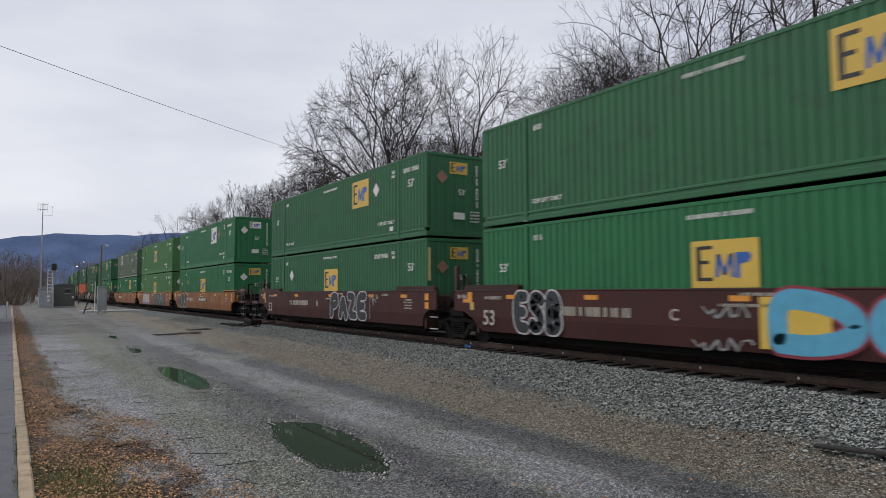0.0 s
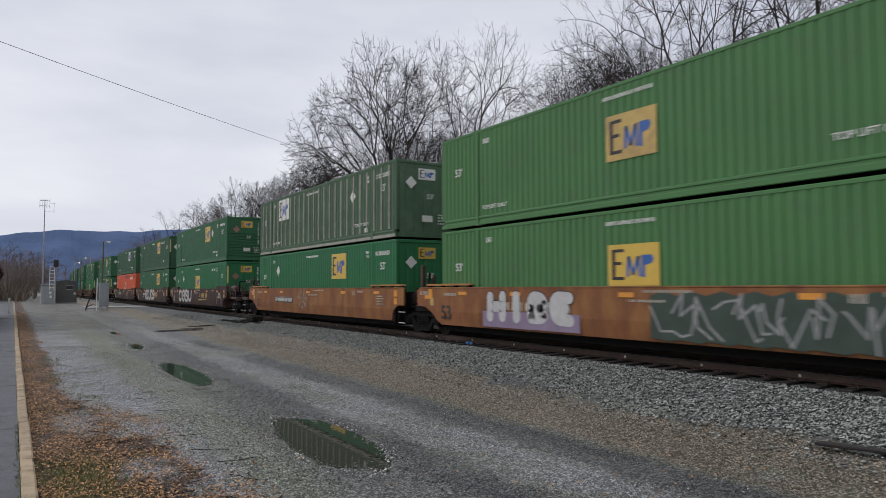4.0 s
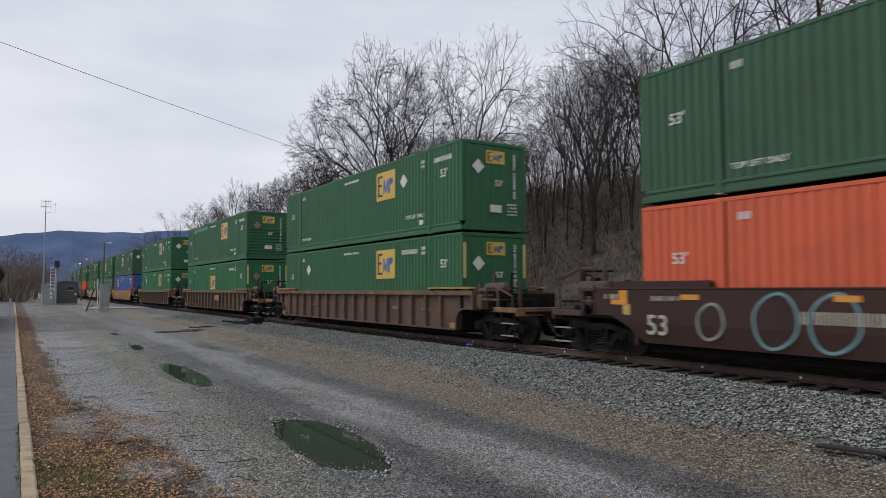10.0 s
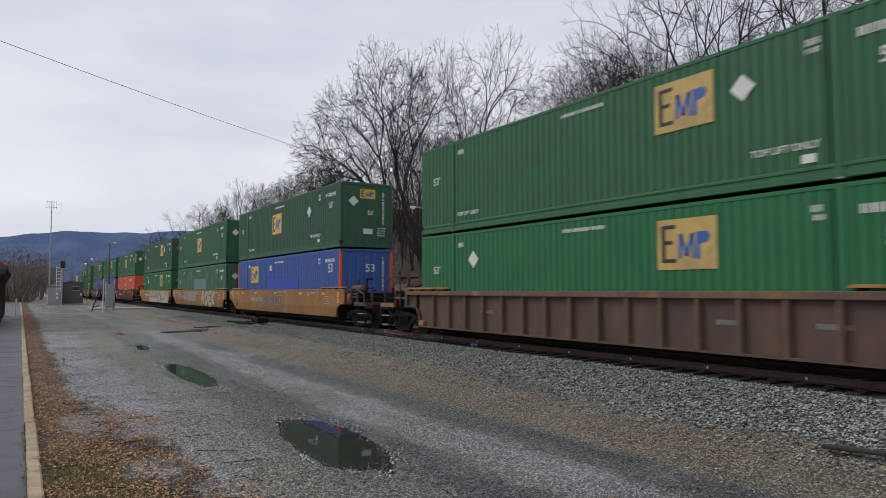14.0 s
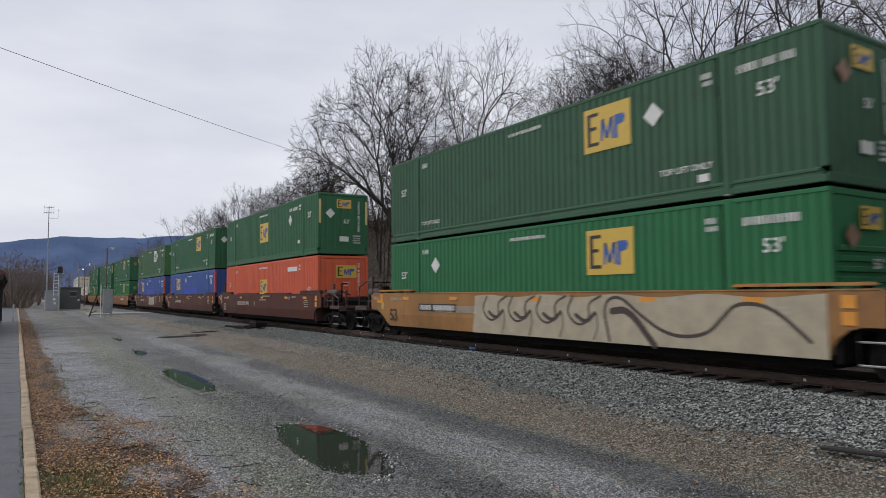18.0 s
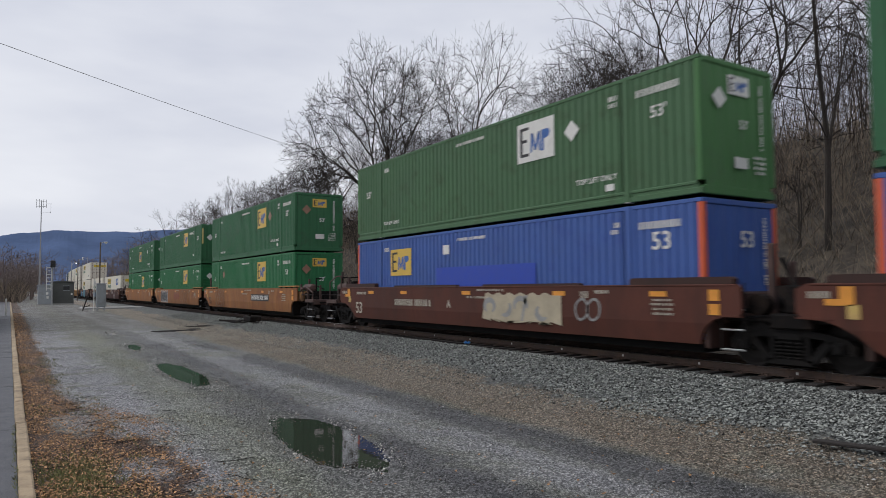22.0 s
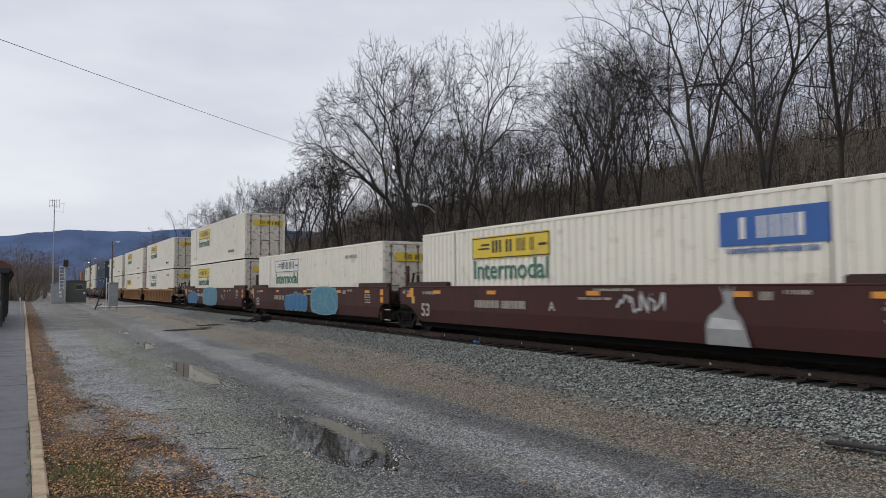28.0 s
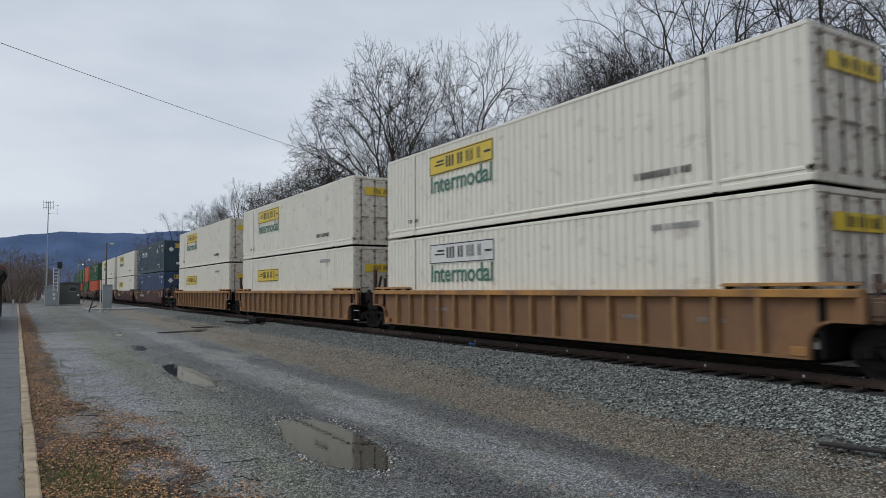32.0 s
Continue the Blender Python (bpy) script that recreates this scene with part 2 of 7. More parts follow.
M["spray_black"] = material("faded_black_spray_paint", (0.030, 0.034, 0.038), 0.6, vary=0.25, bump=0.02)
M["spray_green"] = material("dark_green_spray_paint", (0.040, 0.062, 0.045), 0.6, vary=0.35, scale=2, bump=0.02)
M["spray_lilac"] = material("lilac_spray_paint", (0.25, 0.19, 0.27), 0.65, vary=0.15, scale=2, bump=0.02)
M["spray_haze"] = material("thin_grey_spray_paint", (0.30, 0.25, 0.20), 0.65, vary=0.25, scale=2, bump=0.02)
M["spray_blue"] = material("deep_blue_spray_paint", (0.035, 0.145, 0.30), 0.6, vary=0.2, bump=0.02)
M["spray_teal"] = material("dusty_teal_spray_paint", (0.075, 0.215, 0.29), 0.6, vary=0.2, bump=0.02)
M["brown_placard"] = material("brown_placard", (0.30, 0.17, 0.11), 0.6, vary=0.15, bump=0.02)
M["bark"] = material("grey_brown_bark", (0.056, 0.048, 0.042), 0.9, vary=0.35, scale=1.5, fine=25, bump=0.4, streak=0.3, spec=0.2)
M["sapling"] = material("brown_grey_sapling_bark", (0.062, 0.050, 0.043), 0.9, vary=0.3, scale=0.4, bump=0.0, spec=0.2, islands=0.5)
M["twig"] = material("dark_twig_bark", (0.032, 0.026, 0.022), 0.9, vary=0.2, scale=0.6, bump=0.0, spec=0.2)
M["brush"] = material("dead_brush", (0.20, 0.158, 0.115), 0.95, vary=0.3, scale=0.3, bump=0.0, islands=0.95)
M["rail"] = material("rusty_rail_web", (0.085, 0.056, 0.043), 0.75, vary=0.25, scale=2, bump=0.15, dirt=(0.16, 0.09, 0.055), dirt_amount=0.35)
M["rail_head"] = material("polished_rail_head", (0.62, 0.60, 0.57), 0.42, metal=0.1, vary=0.12, bump=0.03)
M["tie"] = material("creosoted_timber", (0.030, 0.025, 0.022), 0.9, vary=0.3, scale=3, fine=30, bump=0.5, dirt=(0.10, 0.085, 0.07), dirt_amount=0.35)
M["kerb"] = material("weathered_tan_concrete_kerb", (0.40, 0.305, 0.195), 0.9, vary=0.25, scale=2.5, bump=0.5, dirt=(0.17, 0.125, 0.08), dirt_amount=0.55, dirt_scale=3.5)
M["platform"] = material("wet_grey_slate_paving", (0.060, 0.062, 0.070), 0.55, vary=0.45, scale=2.2, fine=60, bump=0.5, dirt=(0.026, 0.027, 0.031), dirt_amount=0.6, dirt_scale=4, each=0.22)
M["leaf"] = material("dead_oak_leaves", (0.44, 0.25, 0.112), 0.8, vary=0.35, scale=9, bump=0.0, dirt=(0.15, 0.08, 0.045), dirt_amount=0.5, dirt_scale=9, islands=0.95)
M["stone"] = material("crushed_grey_ballast", (0.228, 0.236, 0.214), 0.85, vary=0.2, scale=5, fine=60, bump=0.2, islands=0.95)
M["pale_stone"] = material("whitish_pebble", (0.62, 0.60, 0.56), 0.85, vary=0.15, scale=4, bump=0.1, islands=0.35)
M["cabinet"] = material("grey_cabinet_paint", (0.30, 0.32, 0.33), 0.5, vary=0.08, bump=0.04, dirt=(0.22, 0.22, 0.21), dirt_amount=0.3)
M["hut"] = material("dark_olive_hut_paint", (0.085, 0.088, 0.080), 0.6, vary=0.12, bump=0.06, dirt=(0.06, 0.06, 0.055), dirt_amount=0.3)
M["wood_pole"] = material("weathered_pole_timber", (0.13, 0.105, 0.085), 0.9, vary=0.25, bump=0.4, streak=0.2)
M["red_roof"] = material("dull_red_roofing", (0.13, 0.045, 0.038), 0.7, vary=0.2, bump=0.1)
M["concrete"] = material("pale_crossing_concrete", (0.33, 0.325, 0.31), 0.85, vary=0.15, scale=1.0, bump=0.2, dirt=(0.28, 0.27, 0.25), dirt_amount=0.4)
# the blue of distance haze is painted into the ridge's base colour
M["ridge"] = material("haze_blue_ridge_woods", (0.095, 0.135, 0.235), 1.0, vary=0.16, scale=0.006, fine=0.06, bump=0.0, spec=0.0)
M["lit"] = bpy.data.materials.new("glowing_lamp_glass")
M["lit"].use_nodes = True
M["lit"].node_tree.nodes["Principled BSDF"].inputs["Emission Color"].default_value = (1.0, 0.96, 0.9, 1)
M["lit"].node_tree.nodes["Principled BSDF"].inputs["Emission Strength"].default_value = 2.2


def water_material():
    m = bpy.data.materials.new("muddy_puddle_water")
    m.use_nodes = True
    nt = m.node_tree
    b = nt.nodes["Principled BSDF"]
    b.inputs["Base Color"].default_value = (0.030, 0.028, 0.022, 1)
    b.inputs["Roughness"].default_value, b.inputs["IOR"].default_value = 0.01, 1.4
    n, bp, co = nt.nodes.new("ShaderNodeTexNoise"), nt.nodes.new("ShaderNodeBump"), nt.nodes.new("ShaderNodeTexCoord")
    n.inputs["Scale"].default_value = 9.0
    bp.inputs["Strength"].default_value, bp.inputs["Distance"].default_value = 0.045, 0.01
    nt.links.new(co.outputs["Object"], n.inputs["Vector"])
    nt.links.new(n.outputs["Fac"], bp.inputs["Height"])
    nt.links.new(bp.outputs["Normal"], b.inputs["Normal"])
    return m


M["water"] = water_material()


# ---- mesh building ----
class Shape:
    """Vertices and faces of one mesh, gathered piece by piece."""

    def __init__(self):
        self.v, self.f = [], []

    def add(self, verts, faces):
        k = len(self.v)
        self.v += [tuple(p) for p in verts]
        self.f += [tuple(k + i for i in f) for f in faces]
        return self

    def box(self, x0, x1, y0, y1, z0, z1, c=0.0):
        """A box; c: the width of its chamfered edges."""
        if c <= 0:
            return self.add([(x, y, z) for x in (x0, x1) for y in (y0, y1) for z in (z0, z1)],
                            [(0, 1, 3, 2), (4, 6, 7, 5), (0, 4, 5, 1), (2, 3, 7, 6), (0, 2, 6, 4), (1, 5, 7, 3)])
        lo, hi = (x0, y0, z0), (x1, y1, z1)
        vs, ix = [], {}
        for sx in (0, 1):
            for sy in (0, 1):
                for sz in (0, 1):
                    s = (sx, sy, sz)
                    for ax in range(3):
                        p = [(hi[a] if s[a] else lo[a]) if a == ax else (hi[a] - c if s[a] else lo[a] + c) for a in range(3)]
                        ix[s, ax] = len(vs)
                        vs.append(p)
        fs = []
        for ax in range(3):
            a, b = [i for i in range(3) if i != ax]
            for e in (0, 1):
                ring = []
                for ea, eb in ((0, 0), (1, 0), (1, 1), (0, 1)):
                    s = [0, 0, 0]
                    s[ax], s[a], s[b] = e, ea, eb
                    ring.append(ix[tuple(s), ax])
                fs.append(tuple(ring if (e == 1) == (ax != 1) else ring[::-1]))
            for ea in (0, 1):
                for eb in (0, 1):
                    s0, s1 = [0, 0, 0], [0, 0, 0]
                    s0[a], s0[b], s1[a], s1[b] = ea, eb, ea, eb
                    s1[ax] = 1
                    s0, s1 = tuple(s0), tuple(s1)
                    fs.append((ix[s0, a], ix[s1, a], ix[s1, b], ix[s0, b]))
        for sx in (0, 1):
            for sy in (0, 1):
                for sz in (0, 1):
                    fs.append(tuple(ix[(sx, sy, sz), ax] for ax in range(3)))
        return self.add(vs, fs)

    def prism(self, ring, along, a0, a1):
        """A closed outline in the two other axes, drawn out along axis 0, 1 or 2 from a0 to a1."""
        def put(p, a):
            q = list(p)
            q.insert(along, a)
            return q
        n = len(ring)
        return self.add([put(p, a0) for p in ring] + [put(p, a1) for p in ring],
                        [tuple(range(n)), tuple(range(2 * n - 1, n - 1, -1))] + [(i, i + n, (i + 1) % n + n, (i + 1) % n) for i in range(n)])

    def tube(self, p, q, r0, r1=None, n=8, caps=True):
        p, q = Vector(p), Vector(q)
        r1 = r0 if r1 is None else r1
        d = (q - p).normalized()
        u = d.orthogonal().normalized()
        w = d.cross(u)
        ring = [(u * math.cos(2 * math.pi * i / n) + w * math.sin(2 * math.pi * i / n)) for i in range(n)]
        fs = [(i, (i + 1) % n, (i + 1) % n + n, i + n) for i in range(n)]
        if caps:
            fs += [tuple(range(n - 1, -1, -1)), tuple(range(n, 2 * n))]
        return self.add([p + a * r0 for a in ring] + [q + a * r1 for a in ring], fs)

    def mesh(self, name, mat=None):
        me = bpy.data.meshes.new(name)
        me.from_pydata(self.v, [], self.f)
        if mat:
            me.materials.append(mat)
        return me


SMALL = ("wire", "fill", "lettering", "stencil", "car_number", "logo_shape", "graffiti", "outline", "emblem", "size_mark", "spring_pack")


def part(name, shape, mat, parent, label="", m=None):
    """One mesh object under a thing or under a part."""
    me = shape.mesh(name, mat) if isinstance(shape, Shape) else shape
    ob = new(name, me)
    ob.parent = parent
    if m is not None:
        ob.matrix_basis = m
    if name in SMALL:
        ob["kind"] = "stuff"
    return tagged(ob, label)


def fix_normals(me):
    bm = bmesh.new()
    bm.from_mesh(me)
    bmesh.ops.recalc_face_normals(bm, faces=bm.faces)
    bm.to_mesh(me)
    bm.free()
    return me


TEXTS = {}


def text_shape(words, size, thick=0.003):
    """Letters in the built-in font, centred, as a flat Shape in x and y."""
    key = (words, size)
    if key not in TEXTS:
        cu = bpy.data.curves.new("letters", "FONT")
        cu.body, cu.size, cu.align_x, cu.align_y, cu.extrude, cu.resolution_u = words, size, "CENTER", "CENTER", thick, 3
        cu.offset = size * 0.012
        ob = new("letters", cu)
        me = bpy.data.meshes.new_from_object(ob.evaluated_get(bpy.context.evaluated_depsgraph_get()))
        TEXTS[key] = ([tuple(v.co) for v in me.vertices], [tuple(p.vertices) for p in me.polygons])
        bpy.data.objects.remove(ob)
        bpy.data.curves.remove(cu)
        bpy.data.meshes.remove(me)
    return Shape().add(*TEXTS[key])


# ---- the ground: platform, leaf strip, gravel yard, ballast bed, hillside ----
TRACK_X, RAIL_TOP, GAUGE = 13.12, 0.68, 1.435
# centre, half width, half length, degrees of turn
PUDDLES = ((4.0, 9.68, 0.60, 1.98, -4), (3.98, 19.4, 0.40, 2.95, -1), (4.12, 28.6, 0.22, 1.5, -4), (4.30, 37.0, 0.17, 1.4, -3))


# bare gravel shows through the leaves: centre, half width, half length
BARE = ((1.0, 12.9, 0.42, 1.3), (1.5, 9.2, 0.38, 0.75), (1.55, 11.6, 0.3, 0.5), (1.95, 8.0, 0.25, 0.5), (2.0, 10.9, 0.22, 0.5))


def line_x(y):
    """The track runs straight past the platform, then bends gently to the right."""
    return TRACK_X + 0.00048 * max(0.0, y - 125) ** 2 / 2


def line_turn(y):
    """Degrees by which the track is turned there."""
    return -math.degrees(math.atan(0.00048 * max(0.0, y - 125)))


def lerp(x, pts):
    return float(np.interp(x, [p[0] for p in pts], [p[1] for p in pts]))


def yard_level(y):
    return lerp(y, ((-50, 0.0), (22, 0.0), (70, 0.36), (110, 0.46), (400, 0.46)))


def ground_z(x, y, rough=True):
    base = yard_level(y)
    if x < 14.6:
        z = lerp(x, ((-60, base + 0.1), (-0.2, base + 0.1), (0.4, base + 0.06), (2.2, base + 0.01), (7.6, base), (8.6, max(0.1, base)), (9.3, max(0.22, base)), (11.3, 0.50), (11.55, 0.47), (14.6, 0.45)))
    else:
        z = lerp(x, ((14.6, 0.45), (16.6, 0.3), (19, 0.5), (22, 1.8), (30, 6.0), (41, 11.2), (60, 12.2), (120, 9), (400, 4)))
        z = lerp(y, ((130, z), (330, 0.5 + 0.35 * (z - 0.5)))) + (0 if x < 19 else 0.9 * noise.noise((x * 0.12, y * 0.06, 3.0)))
    if rough and -2 < x < 12 and y < 90:
        n1 = noise.noise((x * 0.55, y * 0.22, 0.5)) * 0.022 + noise.noise((x * 2.3, y * 1.6, 1.5)) * 0.010
        n2 = noise.noise((x * 9.0, y * 9.0, 2.5)) * (0.010 if x < 8.7 else 0.03)
        z += (n1 if 0.4 < x < 9 else 0) + (n2 if x > 0.3 else 0)
        for px, py, rx, ry, turn in PUDDLES:
            if abs(y - py) > 2 * ry or abs(x - px) > 2:
                continue
            c, s = math.cos(radians(turn)), math.sin(radians(turn))
            u, v = (c * (x - px) + s * (y - py)) / rx, (-s * (x - px) + c * (y - py)) / ry
            d = math.hypot(u, v)
            if d < 1.9:
                # a shallow bowl with an uneven shore
                shore = 1 + 0.16 * noise.noise((x * 2.2, y * 1.1, 8.5)) + 0.10 * noise.noise((x * 7.0, y * 4.0, 3.5))
                bowl = base - 0.012 + 0.030 * ((d / shore) ** 2 - 1.0) + 0.004 * noise.noise((x * 14.0, y * 11.0, 1.0))
                k = min(1.0, max(0.0, (1.9 - d) / 0.6))
                z += (bowl - z) * k
    return z


def ground_material():
    """Zones across the track: leaf mould, wet gravel with worn lanes, brown grit, grey ballast, leaf-strewn hillside."""
    m = bpy.data.materials.new("gravel_yard_and_hillside")
    m.use_nodes = True
    nt = m.node_tree
    N, Lk = nt.nodes.new, nt.links.new
    b = nt.nodes["Principled BSDF"]
    co, sep = N("ShaderNodeNewGeometry"), N("ShaderNodeSeparateXYZ")
    Lk(co.outputs["Position"], sep.inputs[0])

    def nz(s, detail=5, rough=0.62, stretch=(1, 1, 1)):
        mp, n = N("ShaderNodeMapping"), N("ShaderNodeTexNoise")
        mp.inputs["Scale"].default_value = stretch
        Lk(co.outputs["Position"], mp.inputs["Vector"])
        Lk(mp.outputs["Vector"], n.inputs["Vector"])
        n.inputs["Scale"].default_value, n.inputs["Detail"].default_value, n.inputs["Roughness"].default_value = s, detail, rough
        return n.outputs["Fac"]

    def calc(op, a, c):
        n = N("ShaderNodeMath")
        n.operation = op
        for i, val in enumerate((a, c)):
            if isinstance(val, (int, float)):
                n.inputs[i].default_value = val
            else:
                Lk(val, n.inputs[i])
        return n.outputs[0]

    def step(sock, lo, hi):
        r = N("ShaderNodeMapRange")
        r.interpolation_type = "SMOOTHSTEP"
        Lk(sock, r.inputs["Value"])
        r.inputs["From Min"].default_value, r.inputs["From Max"].default_value = lo, hi
        return r.outputs["Result"]

    def mix(fac, a, c):
        x = N("ShaderNodeMix")
        x.data_type = "RGBA"
        for sock, val in (("Factor", fac), ("A", a), ("B", c)):
            if isinstance(val, (int, float)):
                x.inputs[sock].default_value = val
            elif isinstance(val, tuple):
                x.inputs[sock].default_value = (*val, 1)
            else:
                Lk(val, x.inputs[sock])
        return x.outputs["Result"]

    x, y = sep.outputs[0], sep.outputs[1]
    wander = calc("MULTIPLY", calc("SUBTRACT", nz(0.45, 4), 0.5), 2.0)
    fine = calc("MULTIPLY", calc("SUBTRACT", nz(2.4, 6, 0.7), 0.5), 1.6)
    loose = calc("ADD", calc("ADD", x, wander), fine)
    tight = calc("ADD", x, calc("MULTIPLY", calc("ADD", wander, fine), 0.35))

    def pebbles(scale):
        v, sc = N("ShaderNodeTexVoronoi"), N("ShaderNodeSeparateColor")
        v.inputs["Scale"].default_value = scale
        Lk(co.outputs["Position"], v.inputs["Vector"])
        Lk(v.outputs["Color"], sc.inputs[0])
        return v.outputs["Distance"], sc.outputs
    gap, cell = pebbles(30)
    gap2, cell2 = pebbles(62)
    grain = step(nz(46, 4, 0.75), 0.40, 0.62)
    tone = calc("MULTIPLY", calc("ADD", calc("ADD", cell[0], cell2[1]), grain), 0.3333)
    # shade in the crevices between the pebbles is painted into the tone
    tone = calc("MULTIPLY", step(tone, 0.22, 0.80), calc("SUBTRACT", 1.0, calc("MULTIPLY", step(gap, 0.38, 0.70), 0.75)))
    hue = cell[2]

    def band(pos, a, c, soft):
        return calc("MULTIPLY", step(pos, a - soft, a + soft), calc("SUBTRACT", 1.0, step(pos, c - soft, c + soft)))

    pale = mix(tone, (0.135, 0.135, 0.14), (0.76, 0.75, 0.765))
    pale = mix(step(cell2[2], 0.93, 0.99), pale, (0.80, 0.79, 0.77))
    damp = mix(tone, (0.024, 0.024, 0.026), (0.34, 0.335, 0.345))
    olive = mix(tone, (0.085, 0.090, 0.064), mix(hue, (0.66, 0.65, 0.54), (0.54, 0.56, 0.42)))
    grit = mix(tone, (0.075, 0.061, 0.045), mix(hue, (0.70, 0.55, 0.40), (0.54, 0.50, 0.40)))
    mould = mix(tone, (0.020, 0.013, 0.010), mix(hue, (0.32, 0.165, 0.085), (0.24, 0.155, 0.105)))
    ballast = mix(cell[1], (0.035, 0.037, 0.035), (0.24, 0.25, 0.235))
    slope = mix(step(nz(0.9, 8, 0.75), 0.38, 0.66), (0.030, 0.024, 0.017), (0.135, 0.105, 0.072))
    # oil-dark ballast with the shade under the train painted in, out to the bank
    oily_shade = mix(cell[1], (0.006, 0.0055, 0.005), (0.026, 0.023, 0.021))
    col = mix(step(nz(0.55, 5, 0.6, (1.0, 0.4, 1)), 0.42, 0.60), olive, mix(0.45, olive, pale))
    # pale dry gravel beside the leaves, olive gravel up to the puddles
    col = mix(calc("MULTIPLY", band(tight, 0.9, 2.55, 0.35), step(nz(0.6, 4), 0.34, 0.52)), col, pale)
    col = mix(calc("MULTIPLY", band(tight, 2.35, 3.4, 0.3), 0.4), col, mix(tone, (0.090, 0.094, 0.070), mix(hue, (0.62, 0.62, 0.49), (0.52, 0.56, 0.42))))
    # wheel lanes: a damp one past the puddles, a dry pale one, a second damp one
    lane = calc("ADD", tight, calc("MULTIPLY", step(y, 10, 24), -0.35))
    wet = calc("MULTIPLY", band(lane, 4.25, 5.0, 0.28), step(nz(0.9, 5), 0.28, 0.46))
    col = mix(calc("MULTIPLY", band(lane, 3.25, 4.7, 0.35), 0.55), col, damp)
    col = mix(calc("MULTIPLY", wet, 0.9), col, damp)
    col = mix(calc("MULTIPLY", band(lane, 5.0, 6.15, 0.22), calc("ADD", 0.25, calc("MULTIPLY", step(nz(0.8, 6, 0.65, (1, 0.6, 1)), 0.36, 0.56), 0.6))), col, pale)
    wet2 = calc("MULTIPLY", band(tight, 6.2, 7.15, 0.25), step(nz(0.5, 5, 0.6, (1, 0.45, 1)), 0.36, 0.50))
    col = mix(calc("MULTIPLY", wet2, 0.85), col, damp)
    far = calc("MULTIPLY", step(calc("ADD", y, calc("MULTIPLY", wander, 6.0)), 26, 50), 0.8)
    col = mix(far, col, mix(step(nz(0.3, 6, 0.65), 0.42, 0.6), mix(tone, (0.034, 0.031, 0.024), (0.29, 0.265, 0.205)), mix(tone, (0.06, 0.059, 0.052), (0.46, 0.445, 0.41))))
    spread_ = calc("MULTIPLY", calc("SUBTRACT", 1.0, step(y, 9, 17)), 1.0)
    leafy = calc("SUBTRACT", 1.0, step(calc("SUBTRACT", calc("ADD", x, calc("MULTIPLY", calc("ADD", wander, fine), 0.35)), spread_), 0.85, 1.15))
    bare = calc("MULTIPLY", step(nz(1.15, 5, 0.62), 0.60, 0.68), 0.5)
    for bx, by, rx, ry in BARE:
        du, dv = calc("DIVIDE", calc("SUBTRACT", x, bx), rx), calc("DIVIDE", calc("SUBTRACT", y, by), ry)
        d2 = calc("ADD", calc("ADD", calc("MULTIPLY", du, du), calc("MULTIPLY", dv, dv)), calc("MULTIPLY", fine, 2.6))
        bare = calc("MAXIMUM", bare, calc("MULTIPLY", calc("SUBTRACT", 1.0, step(d2, 0.1, 1.3)), 0.9))
    bare = calc("MULTIPLY", bare, step(x, 0.45, 0.7))
    col = mix(calc("MULTIPLY", leafy, calc("SUBTRACT", 1.0, bare)), col, mould)
    col = mix(calc("MULTIPLY", step(tight, 6.95, 7.5), step(nz(0.7, 5), 0.24, 0.46)), col, grit)
    edge = calc("SUBTRACT", loose, calc("MULTIPLY", step(y, 7, 20), 0.7))
    col = mix(step(edge, 8.75, 9.2), col, ballast)
    col = mix(step(calc("ADD", x, calc("MULTIPLY", fine, 0.12)), 12.35, 12.6), col, oily_shade)
    col = mix(step(calc("ADD", x, wander), 15.8, 17.2), col, slope)
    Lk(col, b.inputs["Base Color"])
    sheen = calc("MAXIMUM", wet, wet2)
    Lk(calc("SUBTRACT", calc("ADD", 0.66, calc("MULTIPLY", grain, 0.28)), calc("MULTIPLY", sheen, 0.26)), b.inputs["Roughness"])
    bp = N("ShaderNodeBump")
    bp.inputs["Strength"].default_value, bp.inputs["Distance"].default_value = 0.9, 0.035
    Lk(calc("ADD", calc("MULTIPLY", gap, -0.8), calc("ADD", calc("MULTIPLY", gap2, -0.4), calc("MULTIPLY", grain, 0.35))), bp.inputs["Height"])
    Lk(bp.outputs["Normal"], b.inputs["Normal"])
    return m


def make_ground():
    xs = [-1500, -400, -120, -50, -20, -8, -3, -1, 0.0]
    xs += list(np.arange(0.3, 9.0, 0.085)) + list(np.arange(9.0, 12.2, 0.1))
    xs += [12.6, 13.2, 13.9, 14.6, 15.2, 16, 16.8, 18, 19.5, 21, 23, 25, 27.5, 30, 33, 36, 39, 42, 46, 52, 60, 75, 100, 140, 220, 400, 900, 2500]
    ys = [-800, -200, -60, -25, -10, -4, 0]
    y = 2.0
    while y < 55:
        ys.append(y)
        y += 0.085 if y < 24 else 0.085 * (y / 24) ** 1.5
    ys += [57, 60, 64, 69, 75, 82, 90, 100, 112, 126, 142, 160, 185, 220, 270, 350, 600, 1200, 3200]
    nx = len(xs)
    s = Shape()
    s.v = [(x, y, ground_z(x, y)) for y in ys for x in xs]
    s.f = [(j * nx + i, j * nx + i + 1, (j + 1) * nx + i + 1, (j + 1) * nx + i) for j in range(len(ys) - 1) for i in range(nx - 1)]
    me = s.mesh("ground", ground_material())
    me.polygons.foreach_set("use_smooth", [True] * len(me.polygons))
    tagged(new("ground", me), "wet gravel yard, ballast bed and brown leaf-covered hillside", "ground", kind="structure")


make_ground()

